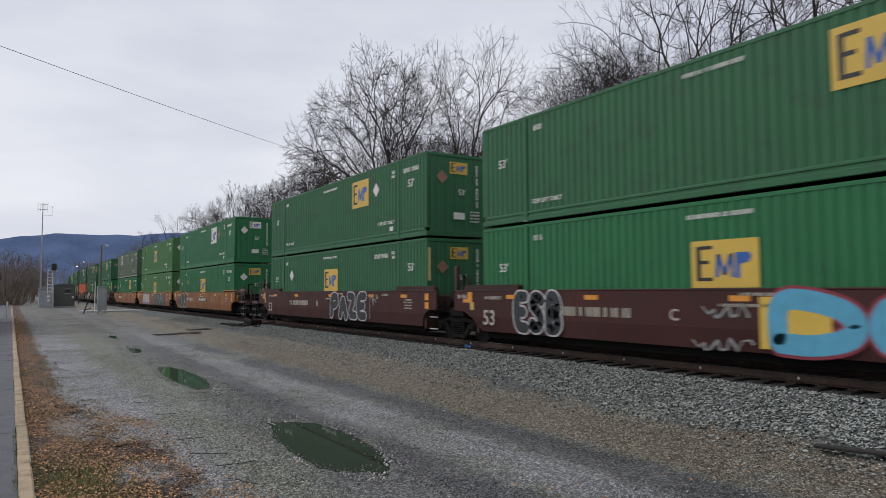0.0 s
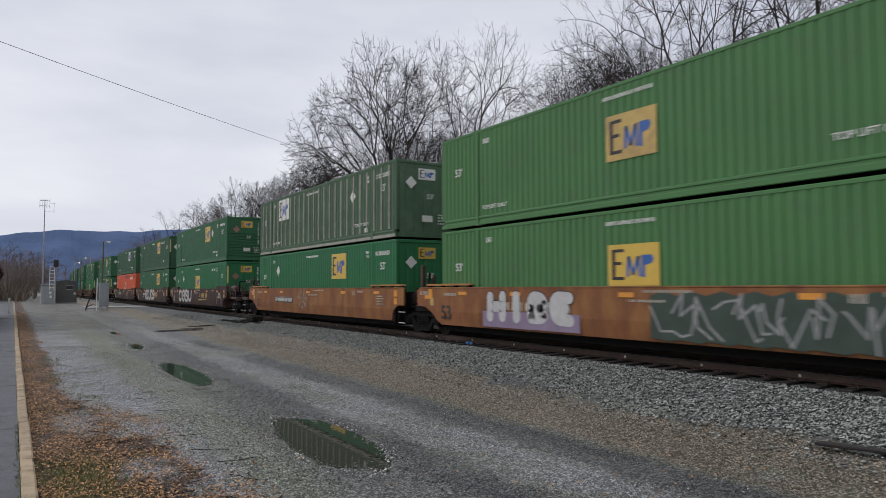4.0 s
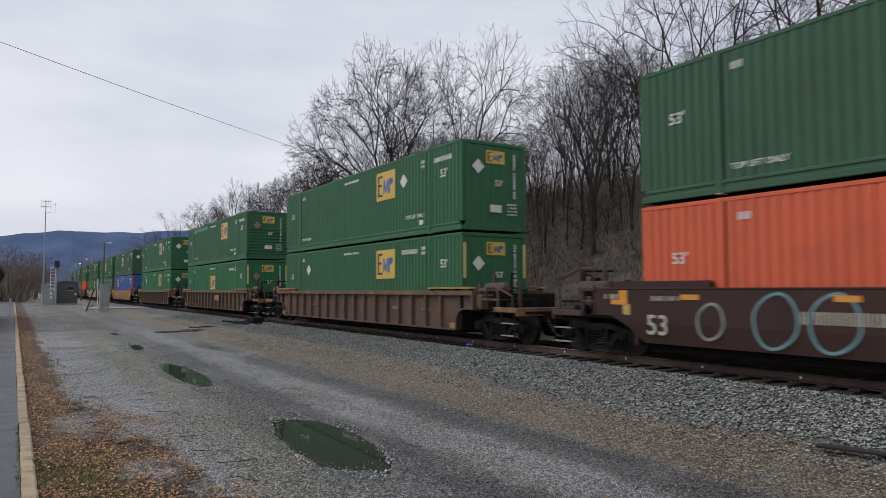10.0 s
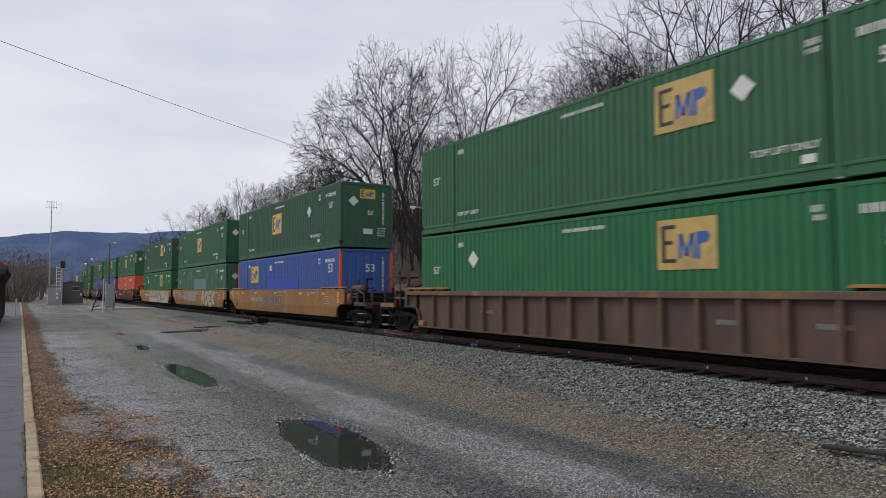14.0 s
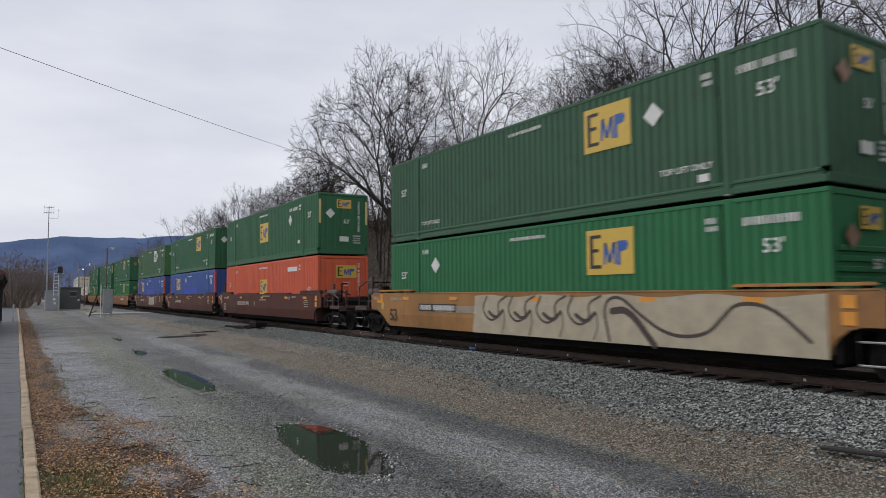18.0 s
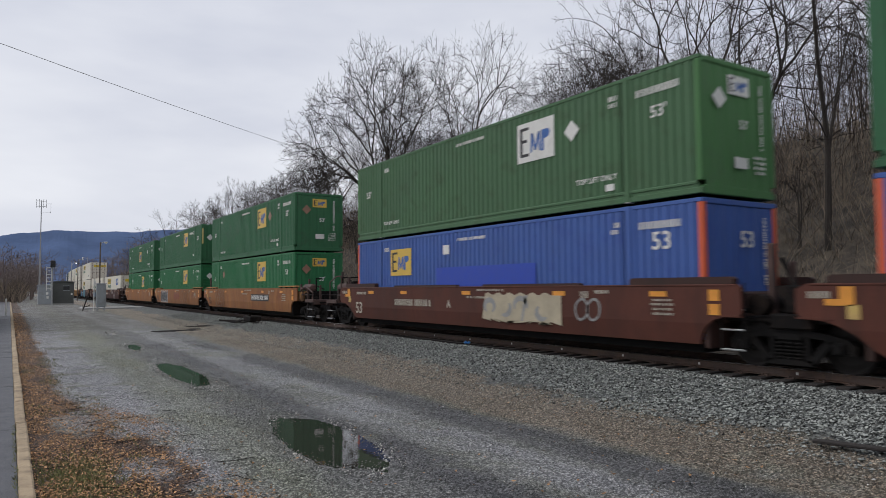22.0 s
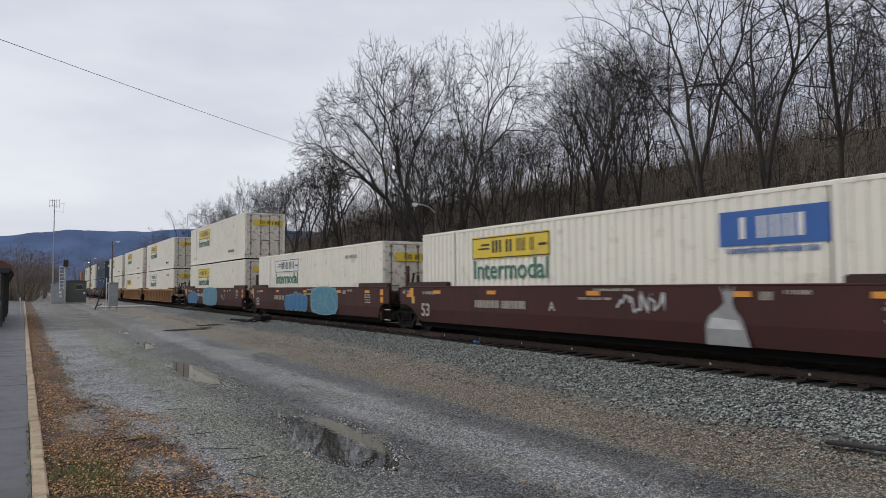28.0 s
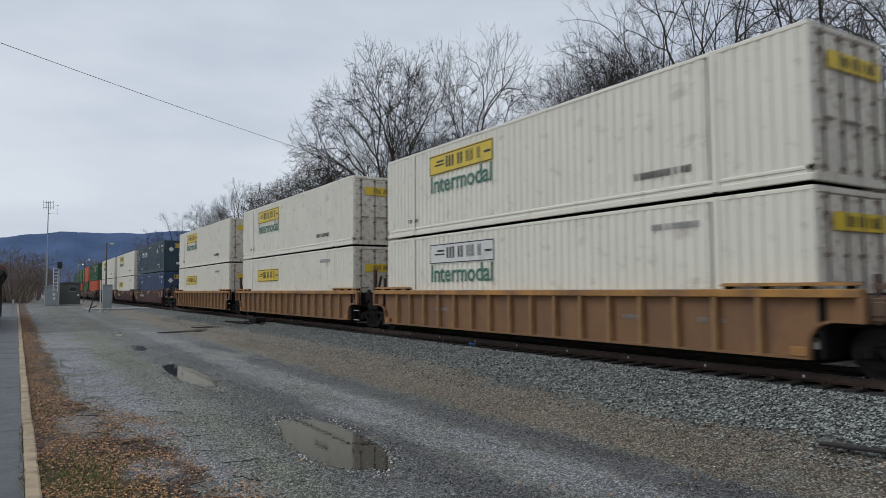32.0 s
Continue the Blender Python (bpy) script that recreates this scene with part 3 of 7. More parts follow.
for px, py, rx, ry, turn in PUDDLES:
    sh, c, s_ = Shape(), math.cos(radians(turn)), math.sin(radians(turn))
    lvl = yard_level(py) - 0.012
    ring = [(1.3 * rx * math.cos(a), 1.3 * ry * math.sin(a)) for a in np.linspace(0, 2 * math.pi, 40, endpoint=False)]
    sh.add([(px + c * u - s_ * v, py + s_ * u + c * v, lvl) for u, v in ring], [tuple(range(40))])
    tagged(new("puddle", sh.mesh("puddle", M["water"])), "shallow muddy rainwater puddle lying in the gravel yard", "puddle", "puddles in the yard", "structure")


# the platform with its kerb
def make_platform():
    pave = tagged(new("pavement"), "wet dark grey paved station platform", "pavement", kind="structure")
    base = Shape()
    ys = [-30, 0, 22, 70, 110, 140]
    for a, b_ in zip(ys, ys[1:]):
        za, zb_ = yard_level(a) + 0.125, yard_level(b_) + 0.125
        base.add([(-9, a, za), (0.134, a, za), (0.134, b_, zb_), (-9, b_, zb_)], [(0, 1, 2, 3)])
    part("bed", base, M["tie"], pave)
    y, k, rk = -9.8, 0, random.Random(6)
    while y < 130:
        ln = 1.84 if y < 34 else 4.6
        for x0, x1 in ((-1.45, 0.128), (-9, -1.46)):
            za, zb_ = yard_level(y + 0.01) + 0.145 + rk.uniform(-0.004, 0.004), yard_level(y + ln - 0.01) + 0.145 + rk.uniform(-0.004, 0.004)
            vs = [(x0, y + 0.004, za), (x1, y + 0.004, za), (x1, y + ln - 0.004, zb_), (x0, y + ln - 0.004, zb_)]
            part("slab", Shape().add(vs + [(a, b_, c - 0.05) for a, b_, c in vs], [(0, 1, 2, 3), (0, 4, 5, 1), (1, 5, 6, 2), (2, 6, 7, 3), (3, 7, 4, 0)]), M["platform"], pave)
        y += ln
    kerb = tagged(new("kerb"), "weathered pale concrete kerb edging the platform", "kerb", kind="structure")
    y = -6.0
    k = 0
    while y < 110:
        ln = 2.35
        z0, z1 = yard_level(y), yard_level(y + ln)
        dx = 0.006 * math.sin(k * 2.1)
        sh = Shape()
        n, rk = 16, random.Random(k)
        prof = ((0.135, -0.1), (0.135, 0.150), (0.150, 0.166), (0.262, 0.166), (0.283, 0.148), (0.288, -0.1))
        for j in range(n + 1):
            f = j / n
            for i, (xx, zz) in enumerate(prof):
                e = 0.0 if i in (0, 5) else 1.0
                chip = rk.random() ** 6 * 0.012 * e
                sh.v.append((xx + dx + (-chip if i > 2 else 0.3 * chip), y + 0.006 + (ln - 0.012) * f, z0 + (z1 - z0) * f + zz - chip * 0.8))
        c = len(prof)
        sh.f = [(j * c + i, j * c + i + 1, (j + 1) * c + i + 1, (j + 1) * c + i) for j in range(n) for i in range(c - 1)] + [tuple(range(c)), tuple(range(n * c + c - 1, n * c - 1, -1))]
        part("kerbstone", sh, M["kerb"], kerb)
        y += ln
        k += 1


make_platform()


# ---- the track ----
def make_track():
    track = tagged(new("railway_track"), "rusty rails on creosoted wooden ties in ballast", "railway track", kind="structure")
    prof = [(-0.075, 0), (0.075, 0), (0.075, 0.012), (0.012, 0.03), (0.01, 0.12), (0.034, 0.128), (0.036, 0.15), (-0.036, 0.15), (-0.034, 0.128), (-0.01, 0.12), (-0.012, 0.03), (-0.075, 0.012)]
    for side in (-1, 1):
        cx = TRACK_X + side * (GAUGE / 2 + 0.036)
        ys = [-40, 125] + list(range(140, 560, 20))
        n = len(prof)
        sh, tp = Shape(), Shape()
        sh.v = [(cx + a + line_x(y) - TRACK_X, y, RAIL_TOP - 0.152 + b_) for y in ys for a, b_ in prof]
        sh.f = [(j * n + i, (j + 1) * n + i, (j + 1) * n + (i + 1) % n, j * n + (i + 1) % n) for j in range(len(ys) - 1) for i in range(n)]
        rail = part("rail", sh, M["rail"], track, "rust-brown rail with a polished head")
        fix_normals(rail.data)
        tp.v = [(cx + a + line_x(y) - TRACK_X, y, RAIL_TOP + 0.001) for y in ys for a in (-0.03, 0.03)]
        tp.f = [(2 * j, 2 * j + 1, 2 * j + 3, 2 * j + 2) for j in range(len(ys) - 1)]
        part("running_surface", tp, M["rail_head"], rail)
    rnd = random.Random(4)
    sleeper = Shape().box(-1.28, 1.28, -0.115, 0.115, -0.17, 0, 0.012).mesh("tie", M["tie"])
    plate = Shape().box(-0.19, 0.19, -0.09, 0.09, 0, 0.018, 0.004)
    for dx in (-0.11, 0.11):
        for dy in (-0.05, 0.05):
            plate.box(dx - 0.014, dx + 0.014, dy - 0.014, dy + 0.014, 0.018, 0.045)
    plate = plate.mesh("tie_plate", M["rail"])
    far = Shape()
    y = -14.0
    while y < 300:
        x = line_x(y) + rnd.uniform(-0.12, 0.12)
        z = RAIL_TOP - 0.171
        if y < 60:
            tie = part("tie", sleeper, None, track, m=pose(x, y, z, 0, 0, rnd.uniform(-1.2, 1.2)))
            part("tie_plate", plate, None, tie, m=pose(TRACK_X - x - 0.754, 0, 0.001))
        else:
            far.box(x - 1.3, x + 1.3, y - 0.115, y + 0.115, z - 0.17, z)
        y += 0.53
    tagged(part("far_ties", far, M["tie"], track), kind="stuff")
    for k in range(16):
        yy = 2.9 + k * 2.12
        part("paint_mark", Shape().box(TRACK_X - 0.754 - 0.018, TRACK_X - 0.754 - 0.0125, yy - 0.025, yy + 0.025, RAIL_TOP - 0.10, RAIL_TOP - 0.05), M["pale"], track)


make_track()


# ---- decals: flat shapes in u (to the right) and v (up), laid on a side or an end ----
SIDE = Matrix(((0, 0, -1, 0), (-1, 0, 0, 0), (0, 1, 0, 0), (0, 0, 0, 1)))
END = Matrix(((1, 0, 0, 0), (0, 0, -1, 0), (0, 1, 0, 0), (0, 0, 0, 1)))
CL, CW, CH = 16.15, 2.59, 2.896


def flat(shape, u0, v0, u1, v1, lift=0.0):
    return shape.box(u0, u1, v0, v1, lift, lift + 0.004)


def bars(w, h, seed):
    """A line of unreadable lettering: narrow upright bars of its size."""
    r = random.Random(seed)
    s, u = Shape(), -w / 2
    while u < w / 2 - 0.3 * h:
        if r.random() < 0.14:
            u += h * 0.42
            continue
        if r.random() < 0.6:
            flat(s, u, -h / 2, u + h * 0.15, h / 2)
            flat(s, u + h * 0.29, -h / 2, u + h * 0.44, h / 2)
            u += h * 0.62
        else:
            flat(s, u, -h / 2, u + h * 0.30, h / 2)
            u += h * 0.48
    if not s.v:
        flat(s, -w / 2, -h / 2, w / 2, h / 2)
    return s


def diamond(r):
    return Shape().prism([(-r, 0), (0, -r), (r, 0), (0, r)], 2, 0, 0.004)


LOGO = {}


def logo_meshes(w, h):
    key = (round(w, 2), round(h, 2))
    if key not in LOGO:
        panel = flat(Shape(), -w / 2, -h / 2, w / 2, h / 2)
        black = Shape()
        u0 = -w * 0.42
        flat(black, u0, -h * 0.36, u0 + w * 0.07, h * 0.38, 0.005)
        for k, ln in ((0.31, 0.25), (0.0, 0.2), (-0.36, 0.25)):
            flat(black, u0 + w * 0.07, h * k, u0 + w * ln, h * (k + 0.075), 0.005)
        blue = Shape()
        for p0, p1, t in (((-0.13, -0.28), (-0.11, 0.20), 0.05), ((-0.11, 0.20), (-0.02, -0.24), 0.055), ((-0.02, -0.24), (0.08, 0.20), 0.055), ((0.085, 0.20), (0.105, -0.28), 0.05)):
            blue.prism([(w * p0[0], h * p0[1]), (w * (p0[0] + t), h * p0[1]), (w * (p1[0] + t), h * p1[1]), (w * p1[0], h * p1[1])], 2, 0.005, 0.009)
        flat(blue, w * 0.17, -h * 0.3, w * 0.235, h * 0.22, 0.005)
        blue.prism([(w * 0.235, -h * 0.02), (w * 0.36, h * 0.02), (w * 0.40, h * 0.13), (w * 0.36, h * 0.22), (w * 0.235, h * 0.22)], 2, 0.005, 0.009)
        LOGO[key] = (panel, black, blue)
    return LOGO[key]


def place_side(d, z, off=0.0):
    """On the side towards the platform, d metres behind the front end."""
    return Matrix.Translation((-CW / 2 - 0.003 - off, -CL / 2 + d, z)) @ SIDE


def place_end(x, z, off=0.0):
    return Matrix.Translation((-CW / 2 + x, -CL / 2 - 0.004 - off, z)) @ END


def add_logo(th, m, w, h, mat, dark=True):
    a, b_, c = logo_meshes(w, h)
    p = part("logo_panel", a, M[mat], th, "square decal with dark and blue shapes" if dark else "", m)
    part("logo_shape", b_, M["ink"], p)
    part("logo_shape", c, M["logo_blue"], p)


# ---- containers ----
SKIN = {}


def corrugated(length, height, depth, pitch):
    """A sheet in u and v with trapezoid ribs that stand out of it."""
    n = max(2, int(round(length / pitch)))
    p = length / n
    us, hs = [], []
    for i in range(n):
        u = -length / 2 + i * p
        us += [u, u + p * 0.56, u + p * 0.67, u + p * 0.89]
        hs += [0, 0, -depth, -depth]
    us.append(length / 2)
    hs.append(0)
    s = Shape()
    s.v = [(u, 0, h) for u, h in zip(us, hs)] + [(u, height, h) for u, h in zip(us, hs)]
    k = len(us)
    s.f = [(i, i + 1, i + 1 + k, i + k) for i in range(k - 1)]
    return s


def skin(kind):
    """The meshes that all containers of a kind share."""
    if kind in SKIN:
        return SKIN[kind]
    out = {}
    bays = (("end_bay", 1.77, -CL / 2 + 0.13), ("bay", 11.90, 0), ("end_bay", 1.77, CL / 2 - 0.13))
    depth = 0.026
    pitch = 0.232 if kind != "white" else 0.27
    out["bays"] = []
    for nm, ln, y in bays:
        yc = 0 if nm == "bay" else (y + math.copysign(ln / 2, -y))
        out["bays"].append((nm, corrugated(ln, CH - 0.30, depth, pitch), yc))
    out["bottom_rail"] = Shape().box(-0.004, 0.09, -CL / 2, CL / 2, 0.0, 0.13, 0.012).box(0.02, 0.09, -CL / 2 + 0.1, CL / 2 - 0.1, 0.13, 0.205)
    out["bottom_rail"].prism([(-0.002, 0.205), (0.09, 0.205), (0.09, 0.27), (0.012, 0.27), (-0.002, 0.25)], 1, -CL / 2 + 0.13, CL / 2 - 0.13)
    out["top_rail"] = Shape().box(0, 0.09, -CL / 2, CL / 2, CH - 0.09, CH, 0.012)
    out["end_sill"] = Shape().box(-CW / 2 + 0.1, CW / 2 - 0.1, 0, 0.1, 0.0, 0.18, 0.012)
    out["end_header"] = Shape().box(-CW / 2 + 0.1, CW / 2 - 0.1, 0, 0.1, CH - 0.12, CH, 0.012)
    out["post"] = Shape().box(0.0, 0.13, -0.065, 0.065, 0.27, CH - 0.09, 0.015)
    # the lifting posts forty feet apart stand proud, with a seam on either side
    out["lift_post"] = Shape().box(-0.022, 0.12, -0.095, 0.095, -0.004, CH + 0.004, 0.02)
    out["roof"] = Shape().box(-CW / 2 + 0.05, CW / 2 - 0.05, -CL / 2 + 0.05, CL / 2 - 0.05, CH - 0.06, CH - 0.02)
    for k in range(26):
        y = -CL / 2 + 0.5 + k * 0.6
        out["roof"].box(-CW / 2 + 0.12, CW / 2 - 0.12, y, y + 0.3, CH - 0.02, CH - 0.006)
    out["floor"] = Shape().box(-CW / 2 + 0.09, CW / 2 - 0.09, -CL / 2 + 0.1, CL / 2 - 0.1, 0.06, 0.16)
    fit = Shape()
    fit.box(-0.02, 0.17, -0.075, 0.075, 0, 0.10, 0.012)
    out["fitting"] = fit
    flat_end = corrugated(CW - 0.3, CH - 0.3, 0.02, 0.38)
    out["flat"] = flat_end
    hr = Shape().box(-CW / 2 + 0.15, CW / 2 - 0.15, 0, CH - 0.3, -0.02, 0.0)
    out["slats"] = hr
    out["slat"] = Shape().prism([(0, 0), (0.02, 0.045), (0.10, 0.045), (0.12, 0)], 0, -CW / 2 + 0.18, CW / 2 - 0.18)
    out["doors"] = Shape().box(-CW / 2 + 0.13, CW / 2 - 0.13, 0.0, CH - 0.3, -0.03, -0.012)
    out["door_leaf"] = Shape().box(-1.16 / 2, 1.16 / 2, 0.02, CH - 0.32, -0.012, 0.0, 0.005)
    rods = Shape().tube((0, 0.0, 0.045), (0, CH - 0.28, 0.045), 0.021, n=8)
    for v in (0.06, 0.75, 1.45, 2.2, CH - 0.4):
        rods.box(-0.06, 0.06, v, v + 0.07, 0.0, 0.06, 0.006)
    rods.box(-0.02, 0.34, 0.96, 1.01, 0.05, 0.075)
    out["lock_rod"] = rods
    out["hinge"] = Shape().box(-0.085, 0.085, 0, 0.12, 0.0, 0.05, 0.008)
    SKIN[kind] = out
    return out


MESHES = {}


def shared(key, make, mat):
    """One mesh for all alike parts of one colour."""
    if (key, mat) not in MESHES:
        MESHES[key, mat] = make().mesh(key.split(":")[0], M[mat])
    return MESHES[key, mat]


COLOUR = {"green": "green", "green_dull": "dull green", "green_bright": "bright green", "green_faded": "faded light green", "green_grey": "weathered grey-green",
          "olive": "olive green", "green_weathered": "sun-faded green", "orange": "orange", "blue": "blue", "teal": "dark teal", "navy": "navy blue", "white": "white"}


def container(seed, paint, end="flat", end_mat=None, post_mat=None, corner_mat=None, logo=None, logo_mat="yellow", strips=False, level="upper", marks=()):
    """A 53-foot container with its front end towards -y."""
    kind = "white" if paint == "white" else "green"
    k = skin(kind)
    end_mat, post_mat = end_mat or paint, post_mat or paint
    where = "stacked on another" if level == "upper" else "in a well car"
    what = {"flat": "", "slats": " with slatted end", "doors": " with barred doors"}[end]
    th = tagged(new("shipping_container"), f"{COLOUR[paint]} corrugated shipping container{what}, {where}", "container", "containers on the train")
    for nm, sh, yc in k["bays"]:
        for sx in (-1, 1):
            m = Matrix.Translation((sx * (CW / 2 - 0.008), yc, 0.22)) @ (SIDE if sx < 0 else Matrix.Rotation(math.pi, 4, "Z") @ SIDE)
            part("side_panel", shared(f"side_panel:{kind}:{nm}", lambda sh=sh: sh, paint), None, th, m=m)
    for sx in (-1, 1):
        m = Matrix.Translation((sx * CW / 2, 0, 0)) @ (Matrix.Identity(4) if sx < 0 else Matrix.Rotation(math.pi, 4, "Z"))
        for nm in ("bottom_rail", "top_rail"):
            part(nm, shared(f"{nm}:{kind}", lambda nm=nm: k[nm], paint), None, th, m=m)
        m = Matrix.Translation((0, sx * CL / 2, 0)) @ (Matrix.Identity(4) if sx < 0 else Matrix.Rotation(math.pi, 4, "Z"))
        for nm in ("end_sill", "end_header"):
            part(nm, shared(f"{nm}:{kind}", lambda nm=nm: k[nm], end_mat), None, th, m=m)
    part("roof", shared(f"roof:{kind}", lambda: k["roof"], paint), None, th)
    part("floor", shared(f"floor:{kind}", lambda: k["floor"], "iron"), None, th)
    for sx in (-1, 1):
        for y, mt in ((-CL / 2 + 0.065, corner_mat or end_mat), (-6.095, post_mat), (6.095, post_mat), (CL / 2 - 0.065, corner_mat or end_mat)):
            m = Matrix.Translation((sx * CW / 2, y, 0)) @ (Matrix.Identity(4) if sx < 0 else Matrix.Rotation(math.pi, 4, "Z"))
            p = part("post", shared(f"post:{kind}:{abs(y) < 7}", lambda: k["lift_post" if abs(y) < 7 else "post"], mt), None, th, m=m)
            if abs(y) < 7:
                for zz in (-0.012, CH - 0.115):
                    part("corner_fitting", shared(f"corner_fitting:{kind}", lambda: k["fitting"], "ink" if kind == "white" else "fitting" if zz < 0 and seed % 4 else post_mat), None, p, m=Matrix.Translation((0, 0, zz)))
    for sy in (-1, 1):
        m = Matrix.Translation((0, sy * (CL / 2 - 0.02), 0.17)) @ (END if sy < 0 else Matrix.Rotation(math.pi, 4, "Z") @ END)
        e = part("end_panel" if end != "doors" else "door_frame", shared(f"end_panel:{end}", lambda: k[end], end_mat), None, th, m=m)
        if end == "slats" and sy < 0:
            for q in range(9):
                part("slat", shared("slat:e", lambda: k["slat"], end_mat), None, e, m=Matrix.Translation((0, 0.12 + q * 0.185, 0)))
        if end == "doors":
            for sx in (-1, 1) if sy < 0 else ():
                part("door_leaf", shared("door_leaf:d", lambda: k["door_leaf"], end_mat), None, e, m=Matrix.Translation((sx * 0.585, 0, 0)))
            for sx in (-1, 1) if sy < 0 else ():
                for x in (0.28, 0.92):
                    part("lock_rod", shared("lock_rod:d", lambda: k["lock_rod"], "rust_rod"), None, e, "steel lock rod", Matrix.Translation((sx * x, 0, 0)) @ (Matrix.Identity(4) if sx < 0 else Matrix.Rotation(math.pi, 4, "Y") @ Matrix.Diagonal((1, 1, -1, 1))))
                for v in (0.2, 0.9, 1.6, 2.3):
                    part("hinge", shared("hinge:d", lambda: k["hinge"], end_mat), None, e, m=Matrix.Translation((sx * (CW / 2 - 0.115), v, 0)))
    if kind == "green":
        w_ = M["pale"]
        d, z = logo if logo else (8.1, 1.6)
        small = level == "lower" and d > 7
        plain = paint == "orange"
        if d:
            add_logo(th, place_side(d, z - 0.08 if plain else z), 1.25 if plain else 1.5, 0.82 if plain else 0.95 if small else 1.08, logo_mat)
        part("size_mark", text_shape("53" if paint == "blue" else "53'", 0.55 if paint == "blue" else 0.38), w_, th, "white painted size mark", place_side(1.05, 2.05 if paint == "blue" else 1.3 if plain else 1.92))
        if paint != "blue":
            part("size_mark", text_shape("53'", 0.34), w_, th, "", place_side(15.15, 1.72))
        if not plain:
            part("lettering", bars(1.15, 0.16, seed), w_, th, "row of white lettering", place_side(3.3 if strips else 1.08, 2.42))
        part("lettering", bars(1.5, 0.09, seed + 1), w_, th, "", place_side(8.2, 2.58))
        part("lettering", bars(0.26, 0.12, seed + 2), w_, th, "", place_side(2.36, 2.50))
        part("lettering", bars(0.26, 0.10, seed + 9), w_, th, "", place_side(2.36, 2.34))
        part("label_plate", flat(Shape(), -0.13, -0.08, 0.13, 0.08), M["pale"], th, "small white printed label", place_side(2.5, 0.72 if strips else 0.42))
        part("lettering", bars(0.36, 0.15, seed + 3), w_, th, "", place_side(13.65, 2.5))
        if level == "upper" and not strips:
            part("lettering", text_shape("TOP LIFT ONLY", 0.19), w_, th, "painted words TOP LIFT ONLY", place_side(2.95, 0.66))
            part("lettering", text_shape("TOP LIFT ONLY", 0.17), w_, th, "", place_side(13.3, 0.5))
        if seed % 3 and not plain and paint != "blue":
            part("placard", diamond(0.27), M["pale" if (seed // 20) % 5 else "brown_placard"], th, "diamond-shaped placard holder", place_side(3.75 if seed % 4 else 13.0, 2.02 if d < 7 else 1.9))
        up = 0.0 if end != "slats" else 0.03
        if end != "doors":
            if paint != "blue":
                add_logo(th, place_end(1.45 if plain else 1.32, 2.15 if plain else 2.40, up), 1.05 if plain else 0.74, 0.6 if plain else 0.42, logo_mat)
            if not plain and paint != "blue":
                part("placard", diamond(0.24), M["pale" if (seed // 20) % 4 else "brown_placard"], th, "", place_end(0.62, 2.05 if not strips else 1.92, up + 0.02))
            part("size_mark", text_shape("53'", 0.27) if paint != "blue" else text_shape("53", 0.5), w_, th, "", place_end(1.45, 1.55 if paint != "blue" else 2.05, up + 0.02))
            part("label_plate", flat(Shape(), -0.23, -0.12, 0.23, 0.12), M["pale"], th, "", place_end(1.32, 0.72, up + 0.02))
            part("lettering", bars(1.5, 0.10, seed + 7), w_, th, "", place_end(2.08, 1.80, up + 0.02) @ Matrix.Rotation(-math.pi / 2, 4, "Z"))
            block = Shape()
            for q in range(4):
                block.add([(u, v + 0.11 * q, w) for u, v, w in bars(0.4, 0.06, seed + 8 + q).v], bars(0.4, 0.06, seed + 8 + q).f)
            part("lettering", block, w_, th, "", place_end(1.98, 0.55, up + 0.02))
        if strips:
            for x in (0.10, CW - 0.10):
                part("warning_strip", flat(Shape(), -0.055, 0.0, 0.055, 1.12), M["strip"], th, "faded yellow warning strip", place_end(x, 1.45))
    for nm, *a in marks:
        if nm == "panel":
            d, z, w, h, mt = a
            part("painted_patch", flat(Shape(), -w / 2, -h / 2, w / 2, h / 2), M[mt], th, "", place_side(d, z))
        elif nm == "bars":
            d, z, w, h, mt = a
            part("lettering", bars(w, h, seed + 11), M[mt], th, "", place_side(d, z, 0.004))
        elif nm == "word":
            d, z, word, size, mt = a
            part("lettering", text_shape(word, size), M[mt], th, f"painted word {word}", place_side(d, z, 0.003))
        elif nm == "carrier":
            d, z, mt = a
            p = part("logo_panel", flat(Shape(), -1.81, -0.34, 1.81, 0.34), M[mt], th, "wide yellow decal with black bars" if mt == "lemon" else "worn pale decal with black bars", place_side(d, z))
            g = bars(2.05, 0.36, 5)
            part("logo_shape", g, M["ink"], p, m=Matrix.Translation((0.25, 0.02, 0.005)))
            rim = Shape()
            for a_ in ((-1.8, 0.28, 1.8, 0.31), (-1.8, -0.32, 1.8, -0.29), (-1.8, -0.3, -1.77, 0.3), (1.77, -0.3, 1.8, 0.3), (-1.5, -0.05, -0.9, 0.0), (-1.35, 0.06, -0.9, 0.12), (1.35, -0.05, 1.7, 0.02)):
                flat(rim, *a_, 0.005)
            part("logo_shape", rim, M["ink"], p)
        elif nm == "end_carrier":
            z, mt = a
            p = part("logo_panel", flat(Shape(), -0.95, -0.17, 0.95, 0.17), M[mt], th, "yellow decal with black bars", place_end(1.5, z, 0.03))
            part("logo_shape", bars(1.3, 0.2, 7), M["ink"], p, m=Matrix.Translation((0.1, 0, 0.005)))
        elif nm == "stripes":
            n, mt = a
            for i in range(n):
                part("pale_rib", Shape().box(-0.045, 0.045, -1.14, 1.26, -0.01, 0.012, 0.004), M[mt], th, "", place_side(0.55 + i * (15.1 / (n - 1)), 1.46))
    return th


